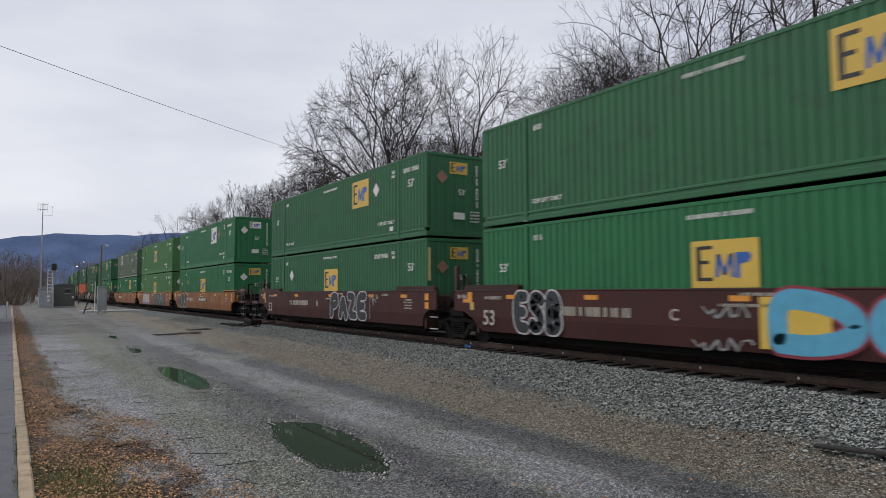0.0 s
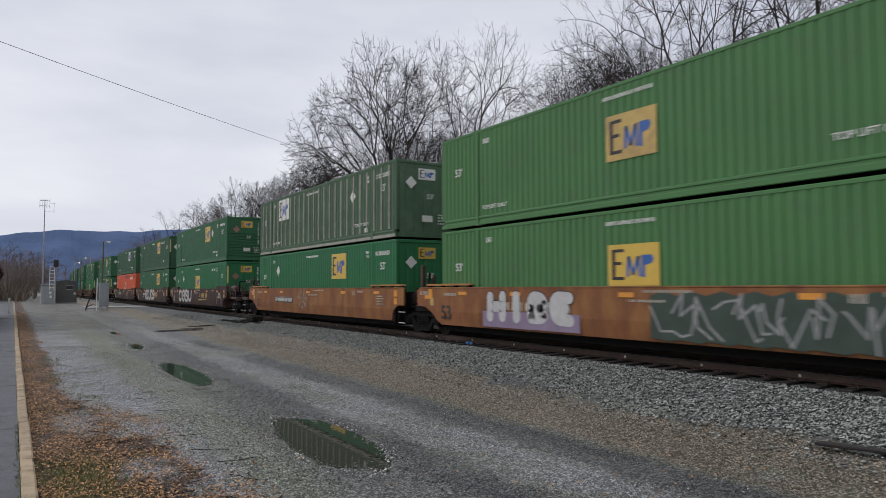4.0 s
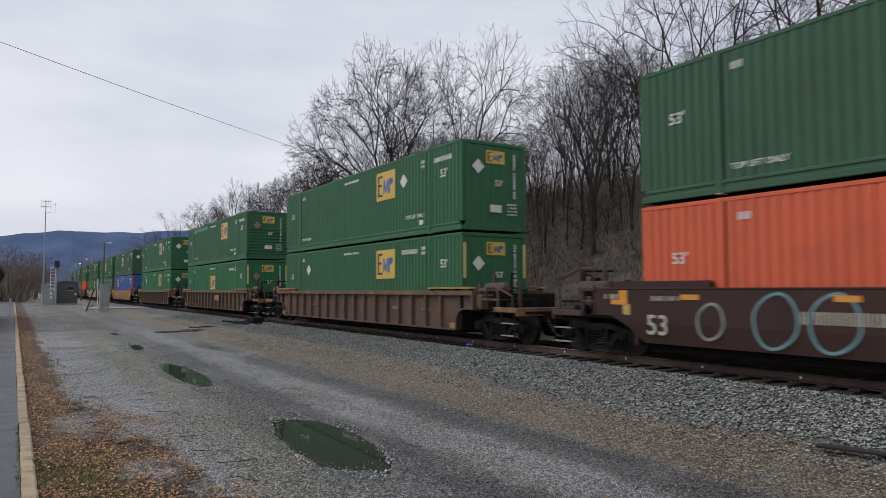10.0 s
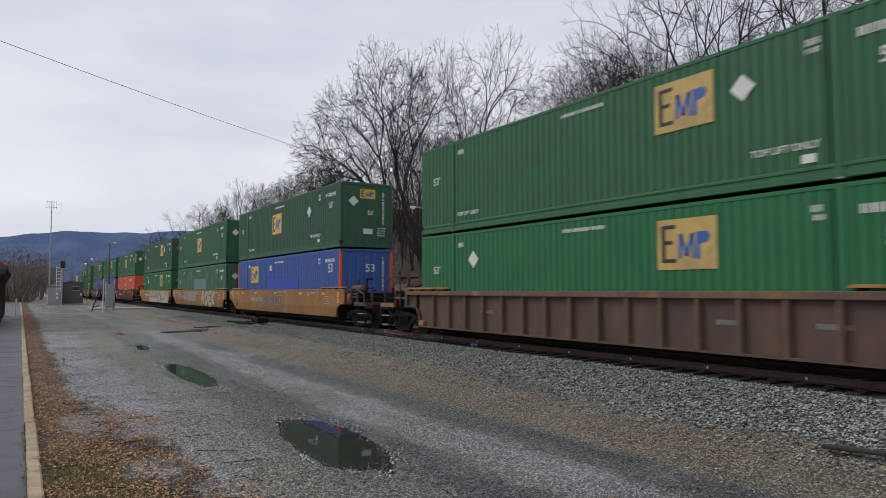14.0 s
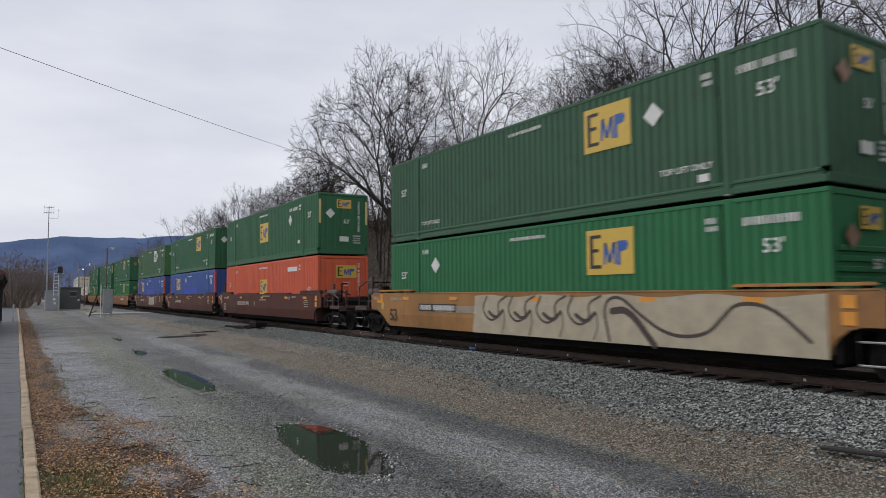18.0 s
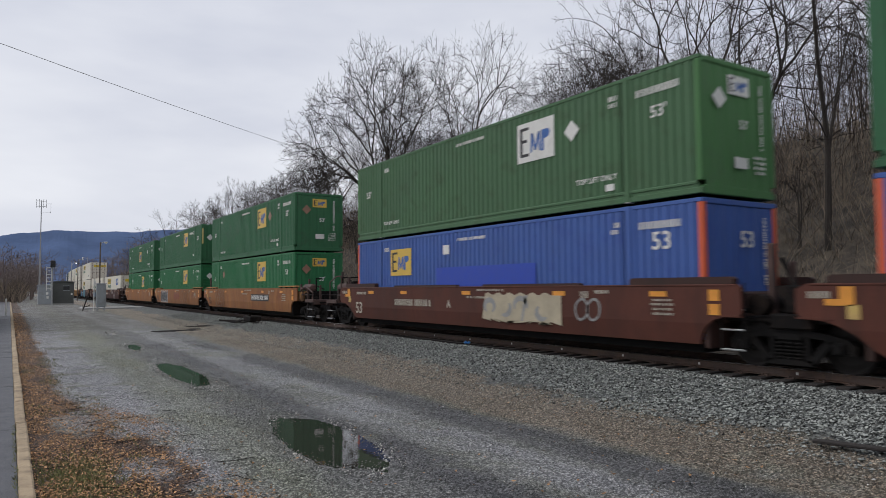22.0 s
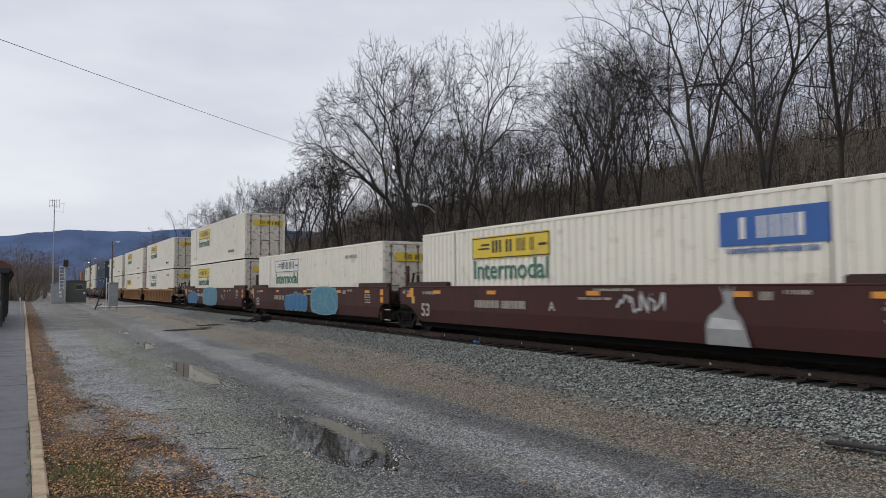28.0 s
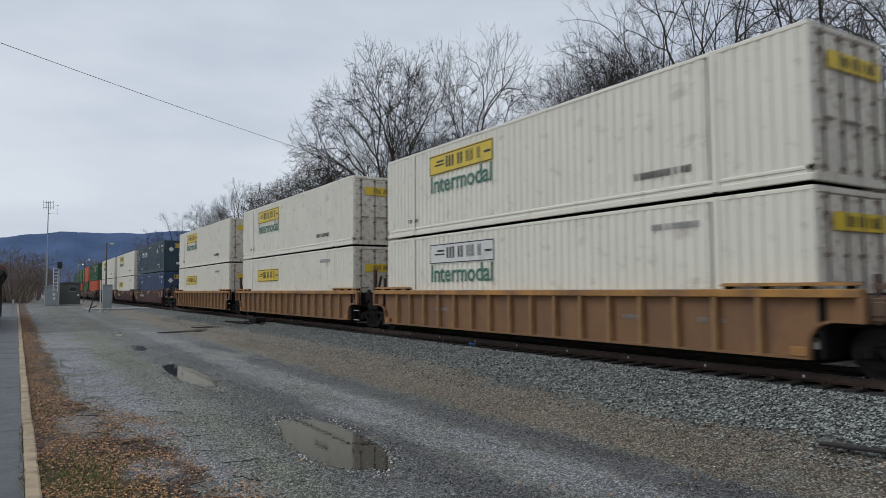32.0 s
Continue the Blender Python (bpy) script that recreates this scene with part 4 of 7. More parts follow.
# ---- well cars ----
def bogie_parts():
    s = Shape()
    for sx in (-1, 1):
        x0, x1 = sorted((sx * 1.04, sx * 1.15))
        s.prism([(-1.16, 1.05), (-1.18, 1.20), (-1.08, 1.29), (-0.82, 1.36), (-0.4, 1.43), (0.4, 1.43), (0.82, 1.36), (1.08, 1.29), (1.18, 1.20), (1.16, 1.05), (1.06, 1.01),
                 (1.04, 1.16), (0.74, 1.18), (0.70, 1.27), (0.34, 1.31), (-0.34, 1.31), (-0.70, 1.27), (-0.74, 1.18), (-1.04, 1.16), (-1.06, 1.01)], 0, x0, x1)
        for e in (-1, 1):
            s.prism([(e * 0.80, 1.26), (e * 0.66, 1.27), (e * 0.34, 0.90), (e * 0.42, 0.82), (e * 0.5, 0.86)], 0, x0, x1)
            s.box(x0, x1, e * 0.33 - 0.045, e * 0.33 + 0.045, 0.86, 1.33, 0.012)
            s.box(min(sx * 1.10, sx * 1.19), max(sx * 1.10, sx * 1.19), e * 0.89 - 0.12, e * 0.89 + 0.12, 1.02, 1.25, 0.03)
            s.tube((sx * 1.19, e * 0.89, 1.137), (sx * 1.23, e * 0.89, 1.137), 0.085, 0.07, n=12)
            s.box(min(sx * 0.6, sx * 1.0), max(sx * 0.6, sx * 1.0), e * 0.36 - 0.03, e * 0.36 + 0.03, 1.0, 1.08)
        s.prism([(-0.46, 0.80), (0.46, 0.80), (0.42, 0.90), (-0.42, 0.90)], 0, x0, x1)
        s.box(min(sx * 1.13, sx * 1.17), max(sx * 1.13, sx * 1.17), -0.24, 0.24, 1.24, 1.38, 0.02)
    s.box(-1.12, 1.12, -0.2, 0.2, 1.18, 1.42, 0.03)
    s.tube((0, 0, 1.42), (0, 0, 1.55), 0.3, n=16)
    springs = Shape()
    for sx in (-1, 1):
        for y in (-0.18, 0, 0.18):
            for k in range(5):
                z = 0.905 + k * 0.066
                springs.tube((sx * 1.1, y, z), (sx * 1.1, y, z + 0.022), 0.07, 0.084, n=10)
                springs.tube((sx * 1.1, y, z + 0.022), (sx * 1.1, y, z + 0.044), 0.084, 0.07, n=10)
    wheels = Shape()
    for sx in (-1, 1):
        a = sx * (GAUGE / 2 - 0.02)
        wheels.tube((a + sx * 0.10, 0, 0), (a - sx * 0.03, 0, 0), 0.457, 0.457, n=28)
        wheels.tube((a - sx * 0.03, 0, 0), (a - sx * 0.055, 0, 0), 0.49, 0.485, n=28)
        wheels.tube((a + sx * 0.10, 0, 0), (a + sx * 0.112, 0, 0), 0.40, 0.30, n=28)
        wheels.tube((a + sx * 0.112, 0, 0), (a + sx * 0.20, 0, 0), 0.16, 0.13, n=12)
        for k in range(3):
            an = k * 2.094
            wheels.tube((a + sx * 0.205, 0.08 * math.cos(an), 0.08 * math.sin(an)), (a + sx * 0.215, 0.08 * math.cos(an), 0.08 * math.sin(an)), 0.025, n=6)
    wheels.tube((-1.05, 0, 0), (1.05, 0, 0), 0.085, n=12)
    return s, springs, wheels


BOGIE = {}
WHEELSETS = ([], [])


def bogie(car, y):
    if not BOGIE:
        a, b_, c = bogie_parts()
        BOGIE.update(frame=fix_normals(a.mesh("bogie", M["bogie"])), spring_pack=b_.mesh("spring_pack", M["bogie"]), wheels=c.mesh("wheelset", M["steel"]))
    b_ = part("bogie", BOGIE["frame"], None, car, "greasy cast-iron bogie with two wheelsets", Matrix.Translation((0, y, 0)))
    part("spring_pack", BOGIE["spring_pack"], None, b_)
    for i, dy in enumerate((-0.89, 0.89)):
        WHEELSETS[i].append(part("wheelset", BOGIE["wheels"], None, b_, m=Matrix.Translation((0, dy, RAIL_TOP + 0.457))))


SIDE_X, TOP = 1.5, 2.27


def side_outline(top, low, rear=9.35):
    """The outline of a car's side along y, with its arches over the bogies."""
    back = [(7.9, low), (8.1, low + 0.11), (8.35, low + 0.33), (8.62, 1.55), (8.85, 1.63), (rear - 0.1, 1.66), (rear, 1.76), (rear, top - 0.1), (rear - 0.2, top)]
    front = [(-8.05, low), (-8.12, low + 0.22), (-8.22, 1.44), (-8.4, 1.58), (-8.62, 1.64), (-8.95, 1.66), (-9.0, 1.72), (-9.0, top - 0.06), (-8.94, top)]
    return front[::-1] + back


def arch_outline(top, low):
    """A ribbed car's side: a tight round arch at either end."""
    half = [(7.98, low), (8.0, low + 0.30)] + [(8.44 - 0.44 * math.cos(a), low + 0.30 + 0.36 * math.sin(a)) for a in np.linspace(0.25, math.pi / 2, 6)] + [(8.88, low + 0.66), (8.92, top)]
    return [(-y, z) for y, z in half[::-1]] + half


def smooth_side():
    """Upright above, drawn in below the crease; one shell of an inner and an outer sheet."""
    s = Shape()
    ring = side_outline(TOP, 1.08)
    # cut the outline along the crease so that the sheet folds there
    crease = 1.50
    for sx in (-1, 1):
        for low_, keep in ((False, lambda z: z >= crease - 1e-6), (True, lambda z: z <= crease + 1e-6)):
            out = []
            for (y0, z0), (y1, z1) in zip(ring, ring[1:] + ring[:1]):
                if keep(z0):
                    out.append((y0, z0))
                if (z0 - crease) * (z1 - crease) < 0:
                    f = (crease - z0) / (z1 - z0)
                    out.append((y0 + (y1 - y0) * f, crease))
            k = len(s.v)
            s.prism(out, 0, sx * SIDE_X, sx * (SIDE_X - 0.055))
            if low_:
                s.v[k:] = [(x - sx * 0.05 * max(0, crease - z) / 0.42, y, z) for x, y, z in s.v[k:]]
        # the stiffening lip under the arch and the rolled top edge
        a, b_ = sorted((sx * (SIDE_X + 0.012), sx * (SIDE_X - 0.12)))
        s.box(a, b_, 8.72, 9.34, 1.655, 1.69)
        s.box(a, b_, -8.98, -8.5, 1.64, 1.675)
        s.box(a, b_, -8.9, 9.1, TOP - 0.035, TOP + 0.004, 0.01)
    return s


def ribbed_side():
    s = Shape()
    for sx in (-1, 1):
        ring = arch_outline(2.08, 0.98)
        s.prism(ring, 0, sx * (SIDE_X - 0.13), sx * (SIDE_X - 0.17))
        # the flange that runs along the lower edge and round the arches
        x0, x1 = sx * (SIDE_X - 0.02), sx * (SIDE_X - 0.17)
        low = ring[1:-1]
        for (y0, z0), (y1, z1) in zip(low, low[1:]):
            ln = math.hypot(y1 - y0, z1 - z0) or 1.0
            ny, nz_ = -(z1 - z0) / ln * 0.05, (y1 - y0) / ln * 0.05
            s.prism([(y0, z0), (y1, z1), (y1 + ny, z1 + nz_), (y0 + ny, z0 + nz_)], 0, x0, x1)
        for sy in (-1, 1):
            c, d = sorted((sy * 8.93, sy * 8.80))
            a, b_ = sorted((sx * SIDE_X, sx * (SIDE_X - 0.17)))
            s.box(a, b_, c, d, 1.63, 2.08, 0.01)
    return s


def rib():
    return Shape().prism([(-0.0, -0.055), (-0.11, -0.05), (-0.13, -0.02), (-0.13, 0.02), (-0.11, 0.05), (-0.0, 0.055)], 2, 1.0, 2.06)


# strokes on a grid of nine by nine, x then y
STROKES = {"A": "00 48 80;23 63", "B": "00 08 68 85 54 04;54 82 60 00", "C": "77 58 18 05 03 10 60 71", "D": "00 08 48 86 82 40 00", "E": "80 00 08 88;04 64", "H": "00 08;80 88;04 84",
           "I": "40 48", "J": "08 88 83 60 20 02", "K": "00 08;88 04 80", "M": "00 08 44 88 80", "N": "00 08 80 88", "O": "30 02 06 38 58 86 82 50 30", "P": "00 08 68 86 64 04", "R": "00 08 68 86 64 04;44 80",
           "S": "87 58 18 06 25 64 82 60 10 01", "T": "08 88;48 40", "U": "08 02 20 60 82 88", "W": "08 20 45 60 88", "Y": "08 44 88;44 40", "Z": "08 88 00 80"}


def ribbon(shape, pts, width, lift):
    """A painted stroke of one width with round joints."""
    for i, ((u0, v0), (u1, v1)) in enumerate(zip(pts, pts[1:])):
        ln = math.hypot(u1 - u0, v1 - v0) or 1e-3
        nx, ny = (v1 - v0) / ln * width / 2, -(u1 - u0) / ln * width / 2
        z = lift + 0.0002 * (i % 5)
        shape.prism([(u0 - nx, v0 - ny), (u1 - nx, v1 - ny), (u1 + nx, v1 + ny), (u0 + nx, v0 + ny)], 2, z, z + 0.002)
    for i, (u, v) in enumerate(pts):
        z = lift + 0.0011 + 0.0002 * (i % 3)
        shape.prism([(u + width / 2 * math.cos(a), v + width / 2 * math.sin(a)) for a in np.linspace(0, 2 * math.pi, 12, endpoint=False)], 2, z, z + 0.0012)


def rounded(pts, rounds=2):
    """A smoother line through the same bends."""
    for _ in range(rounds):
        out = [pts[0]]
        for (a, b_), (c, d) in zip(pts, pts[1:]):
            out += [(a * 0.75 + c * 0.25, b_ * 0.75 + d * 0.25), (a * 0.25 + c * 0.75, b_ * 0.25 + d * 0.75)]
        pts = out + [pts[-1]]
    return pts


def graffiti(car, d, z, w, h, glyphs, fill, edge, fat, rim, seed):
    """Fat bubble strokes over a wider outline, sprayed on a car's side."""
    r = random.Random(seed)
    n = len(glyphs)
    cell = w / n
    inner, outer = Shape(), Shape()
    for i, g in enumerate(glyphs):
        tip, grow_ = r.uniform(-0.06, 0.06), r.uniform(0.92, 1.05)
        for stroke in STROKES[g].split(";"):
            pts = []
            for xy in stroke.split():
                u, v = (int(xy[0]) / 8 - 0.5) * (cell - fat - 0.02), (int(xy[1]) / 8 - 0.5) * (h - fat) * grow_
                pts.append((-w / 2 + cell * (i + 0.5) + u + tip * v, v + tip * u))
            pts = rounded(pts) if len(pts) > 2 else pts
            ribbon(outer, pts, fat + 2 * rim, 0.0)
            ribbon(inner, pts, fat, 0.005)
    base = Matrix.Translation((-SIDE_X - 0.012, -CL / 2 + d, z)) @ SIDE
    p = part("graffiti", outer, M[edge], car, "bubble-shaped spray-painted graffiti", base)
    part("fill", inner, M[fill], p)


def cloud(car, d, z, w, h, fill, edge, seed):
    """A rounded cloud of overlapping bubbles, each with a pale outline."""
    r = random.Random(seed)
    outer, inner = Shape(), Shape()
    n = max(4, int(w / 0.55))
    for i in range(n):
        u = -w / 2 + w * (i + 0.5) / n
        hh = h * (0.62 + 0.36 * math.sin(math.pi * (i + 0.5) / n)) * r.uniform(0.8, 1.02)
        for shape, grow_, lift in ((outer, 0.045, 0.0), (inner, 0.0, 0.004 + 0.0008 * i)):
            ring = [(u + (w / n * 0.62 + grow_) * math.cos(a), -h / 2 + hh / 2 + (hh / 2 + grow_) * math.copysign(abs(math.sin(a)) ** 0.7, math.sin(a))) for a in np.linspace(0, 2 * math.pi, 26, endpoint=False)]
            shape.prism(ring, 2, lift, lift + 0.003)
        if i:
            ribbon(outer, rounded([(u - w / n * 0.5, -h * 0.4), (u - w / n * 0.62, 0.0), (u - w / n * 0.4, hh * 0.42)]), 0.035, 0.013)
    base = Matrix.Translation((-SIDE_X - 0.012, -CL / 2 + d, z)) @ SIDE
    p = part("graffiti", outer, M[edge], car, "cloud-shaped spray-painted graffiti with a pale outline", base)
    part("fill", inner, M[fill], p)


def scrawl(car, d, z, w, h, mat, seed):
    """Thin looping strokes of spray paint."""
    r = random.Random(seed)
    s = Shape()
    u = -w / 2
    pts = []
    while u < w / 2:
        pts.append((u + r.uniform(-0.1, 0.06), r.uniform(-h / 2, h / 2)))
        u += r.uniform(0.03, 0.12)
    for (u0, v0), (u1, v1) in zip(pts, pts[1:]):
        ln = math.hypot(u1 - u0, v1 - v0) or 1e-3
        t = r.uniform(0.012, 0.032)
        nx, ny = (v1 - v0) / ln * t, -(u1 - u0) / ln * t
        s.prism([(u0 - nx, v0 - ny), (u1 - nx, v1 - ny), (u1 + nx, v1 + ny), (u0 + nx, v0 + ny)], 2, 0, 0.003)
    part("graffiti", s, M[mat], car, "scrawled spray-paint tag", Matrix.Translation((-SIDE_X - 0.012, -CL / 2 + d, z)) @ SIDE)


CAR_LABEL = {"brown_car": "dark maroon smooth-sided", "maroon_car": "red-maroon smooth-sided", "dark_car": "dark brown smooth-sided", "orange_car": "weathered orange smooth-sided", "tan_car": "weathered tan smooth-sided", "rust_car": "rust-red smooth-sided",
             "rib_car": "grimy brown ribbed", "rib_rust": "rusty orange-brown ribbed"}


def well_car(seed, paint, first, last, unit="", decals=()):
    """One unit of a container well car; first and last units of a set carry end platforms and couplers."""
    ribbed = paint.startswith("rib")
    car = tagged(new("well_car"), f"{CAR_LABEL[paint]} steel railway well car rolling on the track", "well car", "well cars of the train")
    worn = {"orange_car": "chord", "tan_car": "chord", "rib_car": "rib_chord", "rib_rust": "rib_chord", "rust_car": "rust_car"}.get(paint, "dark_car")
    light = paint in ("orange_car", "tan_car", "rust_car") or ribbed
    if ribbed:
        fix = fix_normals(shared("side_sill:r", ribbed_side, paint))
        part("side_sill", fix, None, car)
        for i in range(16):
            y = -7.05 + i * 0.94
            for sx in (-1, 1):
                m = Matrix.Translation((sx * (SIDE_X - 0.13), y, 0)) @ (Matrix.Identity(4) if sx < 0 else Matrix.Rotation(math.pi, 4, "Z"))
                part("rib", shared("rib:r", rib, "rib_brown" if paint == "rib_car" else "rib_light"), None, car, m=m)
        for sx in (-1, 1):
            a, b_ = sorted((sx * (SIDE_X + 0.01), sx * (SIDE_X - 0.18)))
            part("top_chord", shared(f"top_chord:{sx}", lambda: Shape().box(a, b_, -8.9, 8.9, 2.06, 2.21, 0.012), "rib_chord" if paint == "rib_car" else "chord"), None, car, "rusty top chord with remains of yellow paint")
            for sy in (-1, 1):
                c, d = sorted((sy * 7.95, sy * 7.66))
                a, b_ = sorted((sx * (SIDE_X - 0.005), sx * (SIDE_X - 0.14)))
                part("corner_plate", shared(f"corner_plate:{sx}{sy}", lambda: Shape().box(a, b_, c, d, 1.035, 1.20, 0.01), "reflector_old"), None, car, "worn yellow corner plate")
    else:
        part("side_sill", fix_normals(shared("side_sill:s", smooth_side, paint)), None, car)
    top = 2.21 if ribbed else TOP
    guide = "chord" if light else paint
    for sy in (-1, 1):
        for sx in (-1, 1):
            # a steel angle that leads the containers into the well, on short brackets
            a, b_ = sorted((sx * (SIDE_X - 0.03), sx * (SIDE_X - 0.20)))
            c, d = sorted((sy * 6.25, sy * 8.82))
            gb, gt = (0.055, 0.115) if light else (0.0, 0.15)
            g = part("guide_rail", shared(f"guide_rail:{sx}{sy}{ribbed}{light}", lambda: Shape().prism([(c, top + gb), (d, top + gb), (d, top + gt - 0.04), (d - 0.07, top + gt), (c + 0.07, top + gt), (c, top + gt - 0.04)], 0, a, b_), guide if light else "dark_car"), None, car)
            for q in range(4 if light else 0):
                yy = c + 0.15 + q * (d - c - 0.3) / 3
                a2, b2 = sorted((sx * (SIDE_X - 0.07), sx * (SIDE_X - 0.18)))
                part("bracket", shared(f"bracket:{sx}{sy}{q}{ribbed}", lambda: Shape().box(a2, b2, yy - 0.07, yy + 0.07, top, top + 0.056), "iron"), None, g)
    if paint == "maroon_car":
        # low steel lips on the rim of the well
        for sx in (-1, 1):
            for sy in (-1, 1):
                a, b_ = sorted((sx * (SIDE_X - 0.01), sx * (SIDE_X - 0.16)))
                c, d = sorted((sy * 0.7, sy * 4.7))
                part("rim_lip", shared(f"rim_lip:{sx}{sy}", lambda: Shape().prism([(c, top), (d, top), (d, top + 0.03), (d - 0.05, top + 0.06), (c + 0.05, top + 0.06), (c, top + 0.03)], 0, a, b_), "dark_car"), None, car)
    part("well_floor", shared("well_floor:w", lambda: Shape().box(-1.28, 1.28, -8.0, 7.9, 0.90, 1.14), "floor_shade"), None, car)
    for sy in (-1, 1):
        a, b_ = sorted((sy * 8.13, sy * 8.25))
        part("bulkhead", shared(f"bulkhead:{sy}", lambda: Shape().box(-1.43, 1.43, a, b_, 1.0, 2.12, 0.02).box(-1.2, 1.2, sy * 8.35 - 0.1, sy * 8.35 + 0.1, 1.5, 2.1, 0.02), "iron" if ribbed or light else worn), None, car)
        end_open = (sy < 0 and first) or (sy > 0 and last)
        far = 11.0 if end_open else 9.55

        def span(p, q):
            return sorted((sy * p, sy * q))
        a, b_ = span(8.42, far)
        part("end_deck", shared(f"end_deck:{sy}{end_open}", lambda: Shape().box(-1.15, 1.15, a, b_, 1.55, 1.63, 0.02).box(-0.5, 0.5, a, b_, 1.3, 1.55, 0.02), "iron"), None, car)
        if end_open:
            a, b_ = span(10.88, 10.98)
            c, d = span(9.9, 10.94)
            part("end_beam", shared(f"end_beam:{sy}", lambda: Shape().box(-1.42, 1.42, a, b_, 1.50, 1.74, 0.02).box(-1.45, -1.39, c, d, 1.60, 1.74, 0.01), "end_post" if not ribbed else worn), None, car)
            a, b_ = span(10.95, 11.72)
            part("coupler", shared(f"coupler:{sy}", lambda: Shape().box(-0.11, 0.11, a, b_, 1.42, 1.60, 0.03).box(-0.22, 0.22, sy * 11.55 - 0.14, sy * 11.55 + 0.14, 1.38, 1.66, 0.05), "iron"), None, car, "cast-iron knuckle coupler")
            hose = Shape()
            pts = [Vector((-0.35, sy * (10.95 + 0.68 * q), 1.45 - 0.5 * math.sin(q * 1.9))) for q in np.linspace(0, 1, 7)]
            for p, q in zip(pts, pts[1:]):
                hose.tube(p, q, 0.03, n=6)
            part("air_hose", hose, M["ink"], car, "black rubber brake hose")
            c, d = span(10.25, 10.85)
            for yy in (c, d):
                part("step_post", shared(f"step_post:{yy}", lambda: Shape().box(-1.44, -1.40, yy - 0.02, yy + 0.02, 0.92, 1.62), "iron"), None, car)
            for zz in (0.94, 1.28):
                part("step", shared(f"step:{sy}{zz}", lambda: Shape().box(-1.45, -1.34, c, d, zz, zz + 0.03), "galv"), None, car)
            if sy > 0 and not ribbed:
                a, b_ = span(10.5, 10.68)
                s = Shape().box(-0.35, -0.10, a, b_, 1.66, 2.55, 0.02)
                for q in range(14):
                    a0, a1 = 2 * math.pi * q / 14, 2 * math.pi * (q + 1) / 14
                    s.tube((-0.5, sy * 10.6 + 0.27 * math.cos(a0), 2.35 + 0.27 * math.sin(a0)), (-0.5, sy * 10.6 + 0.27 * math.cos(a1), 2.35 + 0.27 * math.sin(a1)), 0.022, n=6)
                s.tube((-0.35, sy * 10.6, 2.35), (-0.5, sy * 10.6, 2.35), 0.03, n=6)
                part("brake_stand", s, M["iron"], car, "upright brake stand with hand wheel")
            hr = Shape()
            hi = 2.75 if sy > 0 else 2.3
            for p, q in (((-1.38, 9.5, 1.66), (-1.38, 9.5, hi)), ((-1.38, 9.5, hi), (-1.38, 9.95, hi)), ((-1.38, 9.95, hi), (-1.38, 10.7, hi - 0.24)), ((-1.38, 10.7, hi - 0.24), (-1.38, 10.7, 1.66))):
                hr.tube((p[0], sy * p[1], p[2]), (q[0], sy * q[1], q[2]), 0.026, n=6)
            part("handrail", hr, M["end_post"], car, "thin rust-brown steel handrail")
            c, d = span(9.25, 10.15)
            part("air_reservoir", shared(f"air_reservoir:{sy}", lambda: Shape().tube((-1.12, c, 2.28), (-1.12, d, 2.28), 0.17, n=14).tube((-1.12, c - 0.06, 2.28), (-1.12, c, 2.28), 0.09, 0.17, n=14).tube((-1.12, d, 2.28), (-1.12, d + 0.06, 2.28), 0.17, 0.09, n=14), "end_post"), None, car, "brown air reservoir cylinder")
            part("pipework", shared(f"pipework:{sy}", lambda: Shape().tube((-1.3, sy * 8.9, 1.95), (-1.3, sy * 10.7, 1.95), 0.03, n=6).tube((-0.7, sy * 9.0, 2.45), (-0.7, sy * 10.4, 2.2), 0.03, n=6).tube((-1.0, sy * 10.2, 1.65), (-1.0, sy * 10.2, 2.7), 0.035, n=6).tube((-1.0, sy * 10.2, 2.7), (-0.5, sy * 9.7, 2.7), 0.03, n=6), "iron"), None, car, "black brake pipework")
            for yy, x, hh in ((9.05, -1.3, 2.45), (9.45, -1.05, 2.7), (9.95, -1.3, 2.3), (10.45, -0.9, 2.95 if sy > 0 else 2.4)):
                part("end_post", shared(f"end_post:{sy}{yy}", lambda: Shape().box(x - 0.045, x + 0.045, sy * yy - 0.045, sy * yy + 0.045, 1.62, hh, 0.01), "end_post"), None, car)
            c, d = span(8.98, 10.0)
            part("cross_rail", shared(f"cross_rail:{sy}", lambda: Shape().box(-1.34, -1.27, c, d, 2.2, 2.3, 0.01).box(-1.34, -1.29, c, d, 1.92, 1.98, 0.01), "end_post" if not ribbed else worn), None, car)
            c, d = span(8.7, 9.2)
            part("valve_box", shared(f"valve_box:{sy}", lambda: Shape().box(-1.36, -0.9, c, d, 1.64, 2.1, 0.05).box(-1.38, -1.3, c, (c + d) / 2, 1.75, 2.0, 0.02), worn), None, car)
            gear = Shape()
            for x, y_, z, w, l, h in ((-0.95, 9.35, 1.63, 0.5, 0.55, 0.42), (-0.35, 9.9, 1.63, 0.55, 0.5, 0.34), (0.6, 9.5, 1.63, 0.6, 0.9, 0.5), (-1.0, 10.3, 1.63, 0.35, 0.3, 0.22)):
                c, d = span(y_ - l / 2, y_ + l / 2)
                gear.box(x - w / 2, x + w / 2, c, d, z, z + h, 0.04)
            part("brake_gear", gear, M["iron"], car, "black brake valves and reservoirs")
        elif sy < 0:
            for yy in (-8.52, -9.02):
                part("ladder_rail", shared(f"ladder_rail:{yy}", lambda: Shape().tube((-1.43, yy, 0.98), (-1.43, yy, 2.3), 0.02, n=6), "iron"), None, car)
